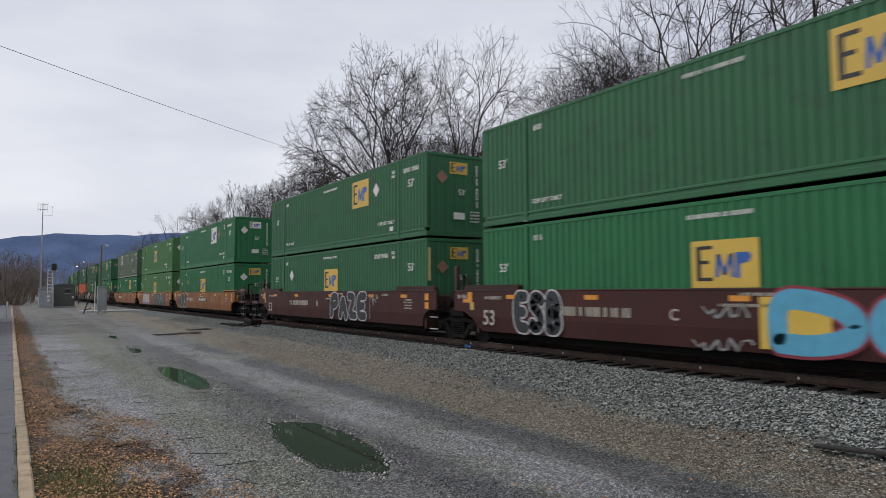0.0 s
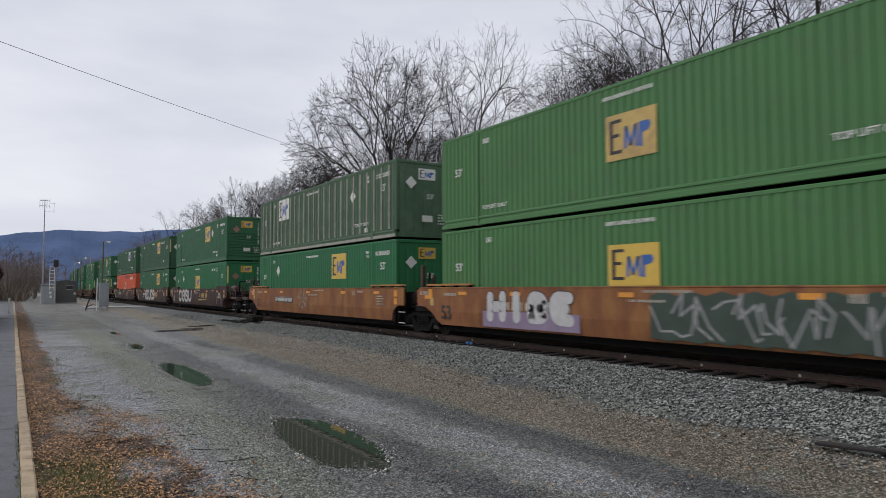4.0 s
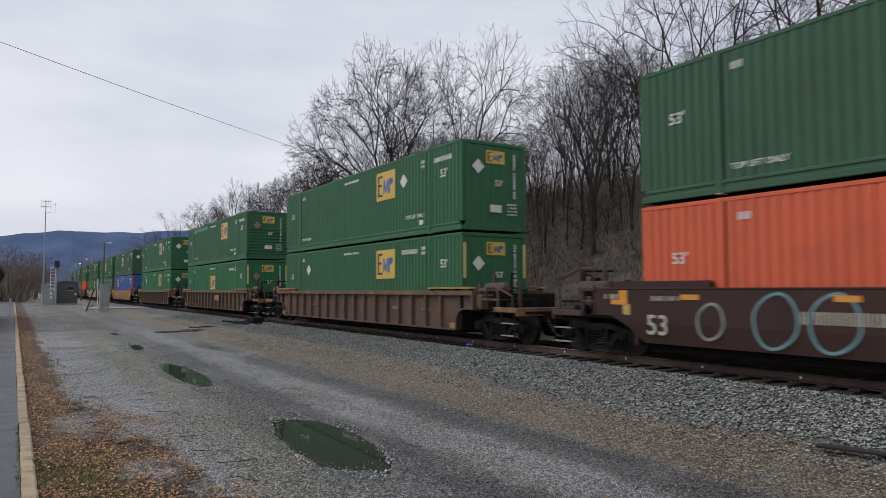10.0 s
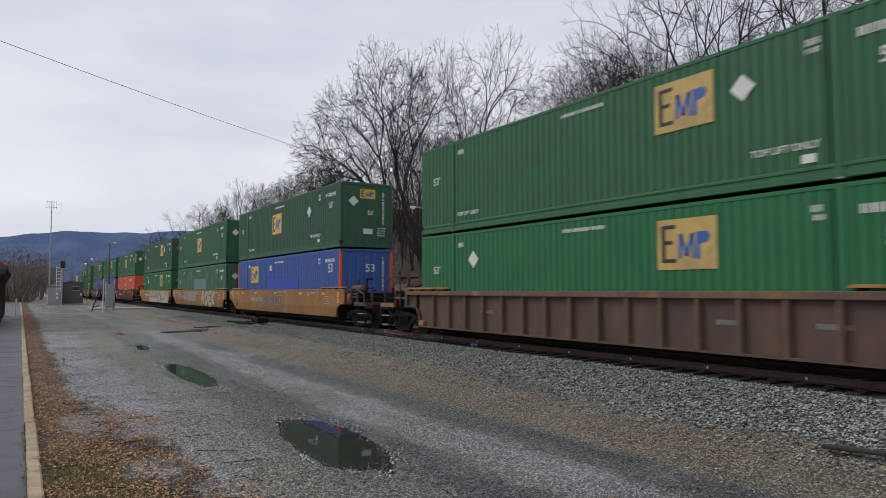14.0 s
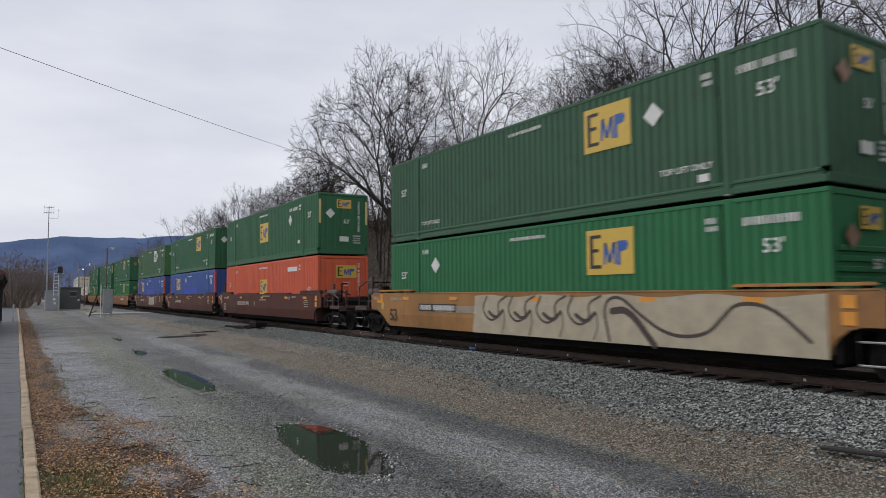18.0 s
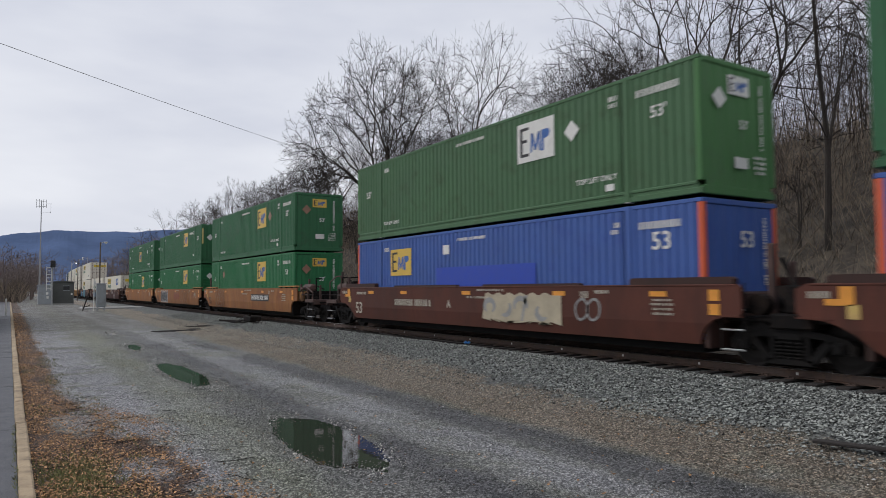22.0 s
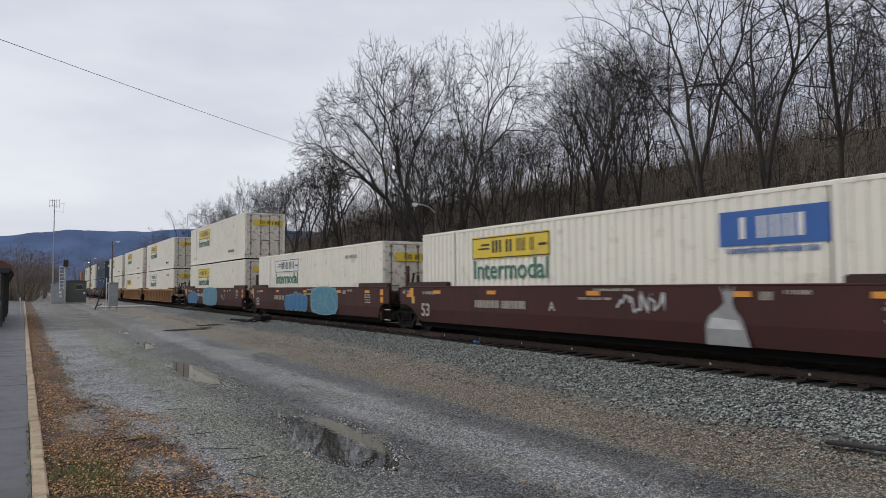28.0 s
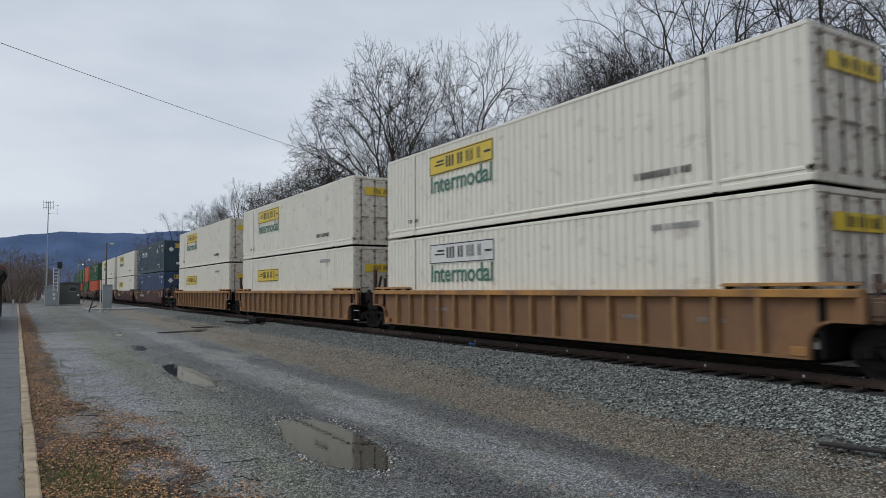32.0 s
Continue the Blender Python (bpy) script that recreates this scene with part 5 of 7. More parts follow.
            for k in range(4):
                part("rung", shared(f"rung:{k}", lambda: Shape().tube((-1.43, -9.02, 1.02 + k * 0.38), (-1.43, -8.52, 1.02 + k * 0.38), 0.02, n=6), "galv"), None, car)
            part("brake_stand", shared("brake_stand:j", lambda: Shape().box(-0.9, -0.76, -9.3, -9.16, 1.63, 3.05, 0.02).box(-0.55, -0.45, -9.5, -9.4, 1.63, 2.7, 0.02), "end_post"), None, car)
            part("brake_cylinder", shared("brake_cylinder:j", lambda: Shape().tube((-1.15, -9.1, 1.88), (-0.2, -9.1, 1.88), 0.2, n=14).tube((-0.2, -9.1, 1.88), (0.0, -9.1, 1.88), 0.14, 0.08, n=14), "iron"), None, car, "black brake cylinder")
            part("articulation", shared("articulation:j", lambda: Shape().box(-0.55, 0.55, -10.1, -9.3, 1.42, 1.8, 0.05).box(-1.25, -0.7, -10.2, -9.4, 1.44, 1.72, 0.03).box(-1.1, -0.8, -9.9, -9.6, 1.72, 2.25, 0.03).tube((-0.95, -9.75, 2.2), (-0.6, -9.3, 2.75), 0.05, n=8), "iron"), None, car, "cast articulation joint")
        else:
            brace = Shape().prism([(9.2, 1.66), (9.34, 1.66), (9.75, 2.1), (9.75, 2.24), (9.62, 2.24)], 0, -1.36, -1.26)
            brace.prism([(8.5, 2.0), (9.5, 1.64), (9.6, 1.74), (8.6, 2.14)], 0, -0.9, -0.7)
            part("brace", brace, M["iron"], car)
    for sx in (-0.7, 0.55):
        for y in (-9.4, 8.4):
            part("brake_pipe", shared(f"brake_pipe:{sx}{y}", lambda: Shape().tube((sx, y, 1.75), (sx, y + 1.0, 1.75), 0.05, n=8), "iron"), None, car)
    bogie(car, -9.7)
    if last:
        bogie(car, 9.7)

    def on(d, z, off=0.0):
        return Matrix.Translation((-SIDE_X - 0.011 - off, -CL / 2 + d, z)) @ SIDE

    num_ink = "ink" if paint in ("orange_car", "tan_car", "rust_car") else "mark"
    if not ribbed:
        part("size_mark", text_shape("53", 0.6), M[num_ink], car, "painted size mark 53", on(15.6, 1.46))
        if paint != "orange_car":
            part("car_number", bars(2.4, 0.22, seed), M["mark"], car, "row of pale painted lettering", on(11.45, 1.74))
        for i, d in enumerate((1.2, 4.0, 7.9, 11.8, 14.6)):
            part("reflector", flat(Shape(), -0.22, -0.055, 0.22, 0.055), M["reflector"], car, "", on(d + 0.3 * math.sin(seed + i), 2.08))
        for i, (d, z, w, h) in enumerate(((0.9, 1.95, 0.5, 0.05), (0.9, 1.86, 0.6, 0.05), (0.9, 1.76, 0.5, 0.05), (0.9, 1.66, 0.55, 0.05), (2.6, 2.12, 0.5, 0.08), (3.2, 2.05, 0.25, 0.16), (7.0, 2.16, 1.3, 0.06), (7.6, 1.95, 1.1, 0.06))):
            part("stencil", bars(w, h, seed + i), M["mark"], car, "", on(d, z))
        for zz in (1.78, 2.06):
            part("placard", flat(Shape(), -0.12, -0.11, 0.12, 0.11), M["reflector"], car, "", on(-0.35, zz))
        part("placard", flat(Shape(), -0.1, -0.12, 0.1, 0.12), M["yellow_old"], car, "", on(16.45, 1.80))
        part("reflector", flat(flat(Shape(), -0.12, -0.16, 0.12, 0.16), -0.36, -0.16, -0.12, -0.05), M["reflector"], car, "", on(16.55, 2.06))
        part("stencil", bars(0.5, 0.12, seed + 3), M["mark"], car, "", on(16.95, 2.08))
        part("stencil", bars(0.8, 0.1, seed + 4), M["mark"], car, "", on(15.4, 2.05))
        if unit:
            part("unit_letter", text_shape(unit, 0.34), M["mark"], car, f"painted letter {unit}", on(9.15, 1.72))
    else:
        for d, w in ((12.2, 0.7), (4.1, 0.62), (2.1, 0.6)):
            part("stencil", bars(w, 0.1, seed + int(d)), M["spray_grey"], car, "row of pale lettering", Matrix.Translation((-SIDE_X + 0.122, -CL / 2 + d, 1.6)) @ SIDE)
    for kind, *a in decals:
        if kind == "bubble":
            graffiti(car, *a, seed)
        elif kind == "star":
            sh = Shape()
            for q in range(7):
                an = q * 2 * math.pi / 7 + 0.2
                ribbon(sh, [(0.12 * math.cos(an), 0.1 * math.sin(an)), (0.62 * math.cos(an), 0.5 * math.sin(an))], 0.05, 0.0)
                for e in (-0.5, 0.5):
                    ribbon(sh, [(0.36 * math.cos(an), 0.3 * math.sin(an)), (0.54 * math.cos(an + e * 0.6), 0.44 * math.sin(an + e * 0.6))], 0.035, 0.002)
            part("graffiti", sh, M["spray_haze"], car, "pale sprayed star of branching rays", on(a[0], a[1]))
        elif kind == "capsule":
            d, z, w, h, glyphs, fill, edge = a
            rim_, body, lines = Shape(), Shape(), Shape()
            for shape, g, lift in ((rim_, 0.05, 0.0), (body, 0.0, 0.004)):
                shape.prism([((w / 2 + g) * math.copysign(abs(math.cos(q)) ** 0.45, math.cos(q)), (h / 2 + g) * math.copysign(abs(math.sin(q)) ** 0.55, math.sin(q)) + 0.02 * math.sin(9 * q)) for q in np.linspace(0, 2 * math.pi, 60, endpoint=False)], 2, lift, lift + 0.003)
            for i, gl in enumerate(glyphs):
                for stroke in STROKES[gl].split(";"):
                    pts = [(-w / 2 + w / len(glyphs) * (i + 0.14 + 0.72 * int(xy[0]) / 8), (int(xy[1]) / 8 - 0.5) * h * 0.84) for xy in stroke.split()]
                    ribbon(lines, rounded(pts) if len(pts) > 2 else pts, 0.05, 0.008)
            p = part("graffiti", rim_, M[edge], car, "rounded spray-painted graffiti with a pale outline", on(d, z))
            part("fill", body, M[fill], p)
            part("outline", lines, M[edge], p)
        elif kind == "cloud":
            cloud(car, *a, seed)
        elif kind == "swoosh":
            d, z, w, h, fill, edge = a
            ring = [(-w / 2 + w * q / 24, h / 2 * (0.93 + 0.07 * math.sin(q * 1.1))) for q in range(25)] + [(w / 2 + 0.25 * math.sin(q * 0.5) - w * q / 24, -h / 2) for q in range(25)]
            p = part("graffiti", Shape().prism(ring, 2, 0, 0.003), M[fill], car, "broad cream band of curling sprayed shapes", on(d, z))
            lines = Shape()
            ribbon(lines, rounded([(0.2, -0.45 * h), (0.0, 0.3 * h), (0.5, 0.5 * h), (1.1, 0.1 * h), (1.9, -0.3 * h), (2.8, -0.25 * h), (3.2, 0.1 * h), (3.5, 0.35 * h), (4.2, 0.3 * h), (4.9, -0.25 * h)], 3), 0.075, 0.004)
            ribbon(lines, rounded([(0.3, 0.15 * h), (0.8, 0.2 * h), (1.5, -0.48 * h)]), 0.16, 0.004)
            for u in (-4.6, -3.4, -2.2, -1.0):
                ribbon(lines, rounded([(u, 0.45 * h), (u - 0.25, 0.1 * h), (u + 0.15, -0.2 * h), (u + 0.6, -0.05 * h), (u + 0.5, 0.3 * h), (u + 0.95, 0.46 * h)], 3), 0.06, 0.004)
                ribbon(lines, rounded([(u + 0.1, 0.05 * h), (u + 0.45, -0.12 * h), (u + 0.75, 0.1 * h)]), 0.1, 0.004)
                ribbon(lines, rounded([(u + 0.8, 0.1 * h), (u + 0.85, -0.2 * h), (u + 0.7, -0.46 * h)]), 0.035, 0.004)
            part("outline", lines, M[edge], p)
        elif kind == "zigzag":
            d, z, w, h, fill, edge = a
            rr = random.Random(seed)
            ring = [(-w / 2 + w * q / 16, h / 2 * (0.82 + 0.18 * (q % 2))) for q in range(17)] + [(w / 2 + 0.2 * (q % 2) - w * q / 16, -h / 2 * (0.9 + 0.1 * (q % 2))) for q in range(17)]
            p = part("graffiti", Shape().prism(ring, 2, 0, 0.003), M[fill], car, "dark green sprayed block with pale jagged outlines", on(d, z))
            lines = Shape()
            u = -w / 2
            while u < w / 2 - 0.5:
                pts = [(u, rr.uniform(-0.1, 0.3) * h)]
                for _ in range(5):
                    pts.append((pts[-1][0] + rr.uniform(-0.12, 0.34), rr.uniform(-0.48, 0.48) * h))
                ribbon(lines, pts, 0.05, 0.004)
                u += rr.uniform(0.4, 0.62)
            part("outline", lines, M[edge], p)
        elif kind == "tag":
            scrawl(car, *a, seed)
        elif kind == "emblem":
            p = part("emblem", bars(2.5, 0.34, 31), M["yellow_old"], car, "faded yellow emblem of plain bars", on(5.4, 1.78))
            part("emblem_line", Shape().prism([(-1.45, -0.28), (1.1, -0.24), (1.0, -0.30), (-1.4, -0.38)], 2, 0, 0.003), M["yellow_old"], p)
        elif kind == "rings":
            z, r_, mt, ds = a
            sh = Shape()
            for d in ds:
                for q in range(26):
                    a0, a1 = 2 * math.pi * q / 26, 2 * math.pi * (q + 1) / 26
                    sh.prism([(-d + ri * math.cos(an) * 0.9, ri * math.sin(an) * (1.05 + 0.1 * math.sin(2 * an))) for ri, an in ((r_, a0), (r_, a1), (r_ - 0.055, a1), (r_ - 0.055, a0))], 2, 0, 0.003)
            part("graffiti", sh, M[mt], car, "pale looping outlines of spray paint", on(0, z))
        elif kind == "wide":
            d, z, w, h, fill, edge = a
            rr = random.Random(seed)
            ring = [(-w / 2 + w * q / 24, h / 2 * (0.9 + 0.1 * math.sin(q * 1.7))) for q in range(25)] + [(w / 2 - w * q / 24 + 0.2 * math.sin(q * 2.0), -h / 2 * (0.88 + 0.12 * math.sin(q * 2.3))) for q in range(25)]
            p = part("graffiti", Shape().prism(ring, 2, 0, 0.003), M[fill], car, "wide band of pale sprayed lettering", on(d, z))
            strokes = Shape()
            u = -w / 2 + 0.2
            while u < w / 2 - 0.3:
                kind_ = rr.random()
                rad = h * rr.uniform(0.2, 0.34)
                cv = rr.uniform(-0.12, 0.12) * h
                span = rr.uniform(2.2, 5.6)
                st = rr.uniform(0, 6.3)
                for q in range(16):
                    a0, a1 = st + span * q / 16, st + span * (q + 1) / 16
                    t_ = 0.025 + 0.05 * math.sin(math.pi * (q + 0.5) / 16)
                    strokes.prism([(u + ri * math.cos(an) * 1.25, cv + ri * math.sin(an)) for ri, an in ((rad + t_, a0), (rad + t_, a1), (rad - t_, a1), (rad - t_, a0))], 2, 0.004, 0.006)
                if kind_ < 0.5:
                    strokes.prism([(u, -h * 0.4), (u + 0.1, -h * 0.4), (u + 0.3, h * 0.4), (u + 0.16, h * 0.4)], 2, 0.004, 0.006)
                u += rr.uniform(0.45, 0.9)
            part("outline", strokes, M[edge], p)
        elif kind == "plate":
            d, z, w, h = a
            p = part("number_board", flat(Shape(), -w / 2, -h / 2, w / 2, h / 2), M["ink"], car, "black painted board with pale lettering", on(d, z))
            part("lettering", bars(w * 0.92, h * 0.66, seed), M["pale"], p, "", Matrix.Translation((0, 0, 0.005)))
        elif kind == "bell":
            ring = [(-0.5, -0.42), (0.46, -0.42), (0.3, 0.1), (0.14, 0.3), (0.1, 0.42), (0.16, 0.75), (0.04, 0.6), (0.0, 0.78), (-0.06, 0.6), (-0.16, 0.74), (-0.08, 0.42), (-0.2, 0.3), (-0.42, 0.16), (-0.52, -0.05)]
            p = part("graffiti", Shape().prism(ring, 2, 0, 0.003), M["spray_grey"], car, "pale bell-shaped sprayed figure", on(a[0], 1.5, 0.004))
            part("outline", Shape().prism([(-0.46, -0.1), (0.3, -0.1), (0.2, 0.08), (-0.36, 0.12)], 2, 0.003, 0.005), M["spray_white"], p)
        elif kind == "patch":
            d, z, w, h, mt = a
            part("painted_patch", flat(Shape(), -w / 2, -h / 2, w / 2, h / 2), M[mt], car, "", on(d, z))
    return car


# ---- the train: each stack by the place of its container's rear end when the clip starts ----
SPEED = 14.96
LOWER_Z, UPPER_Z = 1.16, 4.14
NONE = (0.0, 0.0)
G5, G8, G12 = (5.15, 2.04), (8.1, 1.6), (12.6, 2.0)
JB = (("carrier", 11.25, 2.25, "lemon"), ("word", 11.25, 1.57, "Intermodal", 0.80, "word_green"), ("end_carrier", 2.28, "lemon"), ("bars", 3.3, 0.6, 1.5, 0.16, "ink"), ("bars", 14.2, 0.5, 0.7, 0.12, "ink"))
JBF = (("carrier", 11.25, 2.25, "pale"), ("word", 11.25, 1.57, "Intermodal", 0.80, "word_green"), ("end_carrier", 2.28, "lemon"), ("bars", 3.0, 2.4, 1.2, 0.14, "spray_grey"))
JBS = (("carrier", 11.25, 1.9, "lemon"), ("end_carrier", 2.0, "lemon"), ("bars", 3.0, 2.4, 1.2, 0.14, "spray_grey"))
ULN = JB[:3] + (("panel", 3.2, 2.19, 2.2, 0.68, "logo_blue"), ("bars", 3.2, 2.19, 1.3, 0.42, "pale"), ("bars", 3.2, 1.75, 1.9, 0.10, "logo_blue"))


def up(paint, logo=G5, **k):
    return dict(paint=paint, logo=logo, level="upper", **k)


def lo(paint, logo=G8, **k):
    return dict(paint=paint, logo=logo, level="lower", **k)


def jb(marks, level):
    return dict(paint="white", end="doors", end_mat="white_rust", corner_mat="white", marks=marks, level=level)


BL = dict(end_mat="blue", corner_mat="orange", marks=(("panel", 7.7, 1.42, 5.0, 0.62, "deep_blue"), ("panel", 9.6, 2.3, 0.35, 0.3, "pale")))
STACKS = (
    (-3.1, "brown_car", "f", "A", lo("green"), up("green"), ()),
    (16.3, "brown_car", "", "C", lo("green_bright"), up("green"), (("bubble", 13.5, 1.68, 1.95, 1.1, "ESB", "spray_black", "spray_white", 0.28, 0.045), ("patch", 6.6, 1.64, 1.3, 0.95, "yellow"), ("bubble", 4.5, 1.66, 5.2, 1.16, "DEE", "sky_blue", "purple", 0.37, 0.06), ("tag", 7.9, 1.86, 1.0, 0.3, "spray_grey"), ("tag", 8.0, 1.2, 1.3, 0.28, "spray_grey"))),
    (35.7, "brown_car", "l", "B", lo("green", strips=True), up("green"), (("bubble", 5.9, 1.68, 3.5, 1.1, "PAZE", "spray_black", "spray_white", 0.30, 0.05), ("tag", 3.6, 1.6, 0.7, 1.1, "spray_grey"))),
    (59.1, "rust_car", "f", "", lo("green_bright"), up("green_bright", logo_mat="pale"), (("bubble", 13.75, 1.64, 3.0, 1.1, "ABS", "spray_black", "spray_cream", 0.33, 0.07), ("plate", 7.2, 1.74, 2.5, 0.26), ("tag", 10.8, 1.7, 1.0, 0.7, "spray_grey"))),
    (78.5, "rust_car", "", "", lo("green_faded"), up("green_faded", G8, logo_mat="yellow_old"), (("zigzag", 4.65, 1.64, 5.6, 1.05, "spray_green", "spray_grey"), ("patch", 11.6, 1.36, 4.0, 0.45, "spray_lilac"), ("bubble", 11.6, 1.72, 3.6, 0.85, "HIBE", "spray_white", "ink", 0.30, 0.03))),
    (97.8, "rust_car", "l", "", lo("green_bright", G5), up("green_weathered", (12.2, 2.2), logo_mat="pale", marks=(("stripes", 25, "stripe"), ("panel", 8.1, 0.07, 16.0, 0.11, "stripe"))), (("plate", 11.5, 1.7, 2.7, 0.28), ("star", 8.9, 1.74))),
    (121.15, "dark_car", "f", "", lo("green_bright", strips=True), up("green", end="slats"), (("bubble", 11.4, 1.72, 4.6, 0.95, "COSU", "spray_white", "spray_grey", 0.19, 0.03), ("emblem",), ("tag", 0.9, 1.68, 1.4, 0.9, "spray_grey"))),
    (140.55, "dark_car", "", "", lo("green", G5), up("green_dull", strips=True), (("bubble", 8.4, 1.70, 5.2, 1.05, "OCUOS", "spray_white", "spray_grey", 0.20, 0.03), ("tag", 12.2, 1.42, 1.1, 0.4, "spray_cyan"), ("tag", 13.5, 1.88, 0.9, 0.4, "yellow_old"), ("emblem",))),
    (159.95, "dark_car", "l", "B", lo("orange", marks=(("panel", 6.9, 2.6, 3.9, 0.30, "purple"), ("panel", 1.2, 2.55, 0.9, 0.32, "purple"), ("panel", 3.4, 2.36, 1.6, 0.22, "pale"))), up("green_dull", logo_mat="pale"), (("bubble", 5.8, 1.66, 2.9, 1.1, "SOCO", "dark_car", "spray_grey", 0.27, 0.035), ("rings", 1.66, 0.50, "spray_cyan", (12.95, 11.9)), ("rings", 1.6, 0.36, "spray_grey", (14.3, 10.6)), ("emblem",))),
    (183.3, "rib_car", "fl", "", lo("green", G5, strips=True), up("green"), ()),
    (206.55, "rib_car", "fl", "", lo("green_bright", logo_mat="yellow", strips=True), up("green", end="slats", marks=(("panel", 12.0, 2.62, 4.6, 0.26, "green_patch"),)), (("patch", 6.0, 1.72, 1.1, 0.35, "chord"),)),
    (229.75, "rib_car", "fl", "", lo("green_bright", G5, end="slats", logo_mat="yellow_old"), up("green", logo_mat="yellow_old"), ()),
    (253.0, "tan_car", "f", "", lo("blue", G12, **BL), up("green_dull", (8.6, 1.7)), (("tag", 9.0, 1.66, 4.5, 0.8, "spray_grey"),)),
    (272.3, "tan_car", "", "", lo("green_grey", NONE, marks=(("panel", 7.6, 1.55, 4.1, 0.8, "green_pale"),)), up("green", G8), (("bubble", 4.0, 1.66, 4.1, 1.14, "ROEK", "spray_cream", "spray_dark", 0.31, 0.05), ("patch", 9.4, 1.76, 3.0, 0.75, "spray_haze"), ("bubble", 12.8, 1.76, 4.2, 0.72, "MAIER", "spray_haze", "spray_dark", 0.2, 0.025))),
    (291.7, "tan_car", "l", "", lo("green_bright", G5, end="slats"), up("green_dull"), (("swoosh", 5.2, 1.64, 10.4, 1.12, "spray_cream", "spray_dark"), ("plate", 12.6, 1.78, 2.3, 0.24))),
    (315.2, "maroon_car", "f", "B", lo("orange", marks=(("panel", 3.4, 2.36, 1.4, 0.22, "pale"),)), up("green", G8, strips=True), ()),
    (334.55, "maroon_car", "", "C", lo("blue", G12, **BL), up("green"), ()),
    (353.95, "maroon_car", "l", "A", lo("blue", G12, **BL), up("olive", logo_mat="pale", end_mat="green_faded"), (("wide", 5.6, 1.68, 3.2, 0.85, "spray_cream", "spray_grey"), ("rings", 1.7, 0.26, "spray_grey", (2.9, 3.3)))),
    (377.35, "orange_car", "f", "", lo("green_bright", G5), up("green"), (("bubble", 13.2, 1.66, 2.3, 1.0, "UOCSO", "orange_car", "spray_haze", 0.18, 0.022), ("plate", 4.8, 1.76, 3.2, 0.36))),
    (396.7, "orange_car", "", "", lo("green_bright", G5, end="slats"), up("green", strips=True), (("bubble", 12.55, 1.66, 3.0, 0.95, "DOMIE", "spray_black", "spray_white", 0.26, 0.075), ("patch", 8.1, 1.70, 0.5, 0.5, "rose"), ("patch", 7.4, 1.70, 0.5, 0.5, "rose"), ("patch", 6.7, 1.70, 0.5, 0.5, "rose"), ("bubble", 4.6, 1.66, 3.1, 1.1, "UOCSO", "orange_car", "spray_haze", 0.2, 0.024))),
    (416.05, "orange_car", "l", "", lo("green_bright", (6.1, 1.9)), up("green", G8, logo_mat="yellow_old"), ()),
    (439.3, "brown_car", "f", "A", jb(ULN, "lower"), None, (("tag", 6.1, 1.9, 1.5, 0.55, "spray_white"), ("bell", 4.0))),
    (458.55, "brown_car", "", "", jb(JBF, "lower"), None, (("cloud", 9.2, 1.66, 3.1, 1.05, "spray_blue", "spray_cyan"), ("capsule", 5.5, 1.66, 3.2, 1.15, "EAKS", "spray_teal", "spray_cyan"))),
    (477.8, "brown_car", "l", "", jb(JB, "lower"), jb(JB, "upper"), (("cloud", 14.1, 1.64, 3.3, 1.05, "spray_blue", "spray_cyan"), ("tag", 12.0, 1.42, 0.5, 0.4, "spray_grey"), ("capsule", 8.3, 1.66, 4.4, 1.18, "EAKSU", "spray_teal", "spray_cyan"), ("tag", 4.4, 1.66, 1.2, 0.5, "spray_grey"))),
    (501.4, "rib_rust", "f", "", jb(JBF, "lower"), jb(JB, "upper"), ()),
    (520.7, "rib_rust", "", "", jb(JBS, "lower"), jb(JB, "upper"), ()),
    (540.1, "rib_rust", "l", "", jb(JBS, "lower"), jb(JB, "upper"), ()),
    (563.4, "brown_car", "f", "", lo("navy", NONE), up("teal", NONE, marks=(("bars", 11.5, 2.0, 3.2, 0.5, "pale"),)), ()),
    (582.8, "brown_car", "", "", jb(JBS, "lower"), jb(JB, "upper"), ()),
    (602.2, "brown_car", "l", "", jb(JBS, "lower"), jb(JB, "upper"), ()),
    (625.5, "dark_car", "f", "", lo("orange"), up("green_dull"), ()),
    (644.9, "dark_car", "", "", lo("green"), up("orange"), ()),
    (664.3, "dark_car", "l", "", lo("orange"), up("green"), ()),
    (687.6, "brown_car", "f", "", lo("green"), up("green_dull"), ()),
    (707.0, "brown_car", "l", "", lo("green"), up("green"), ()),
)
ROLLING = []


def make_train():
    for i, (rear, paint, ends, unit, low, high, decals) in enumerate(STACKS):
        y = rear - CL / 2
        car = well_car(20 + i, paint, "f" in ends, "l" in ends, unit, decals)
        ROLLING.append((car, y, 0.0))
        for j, spec in enumerate((low, high)):
            if spec:
                ROLLING.append((container(40 + i * 20 + j * 9, **spec), y, LOWER_Z if j == 0 else UPPER_Z))


make_train()


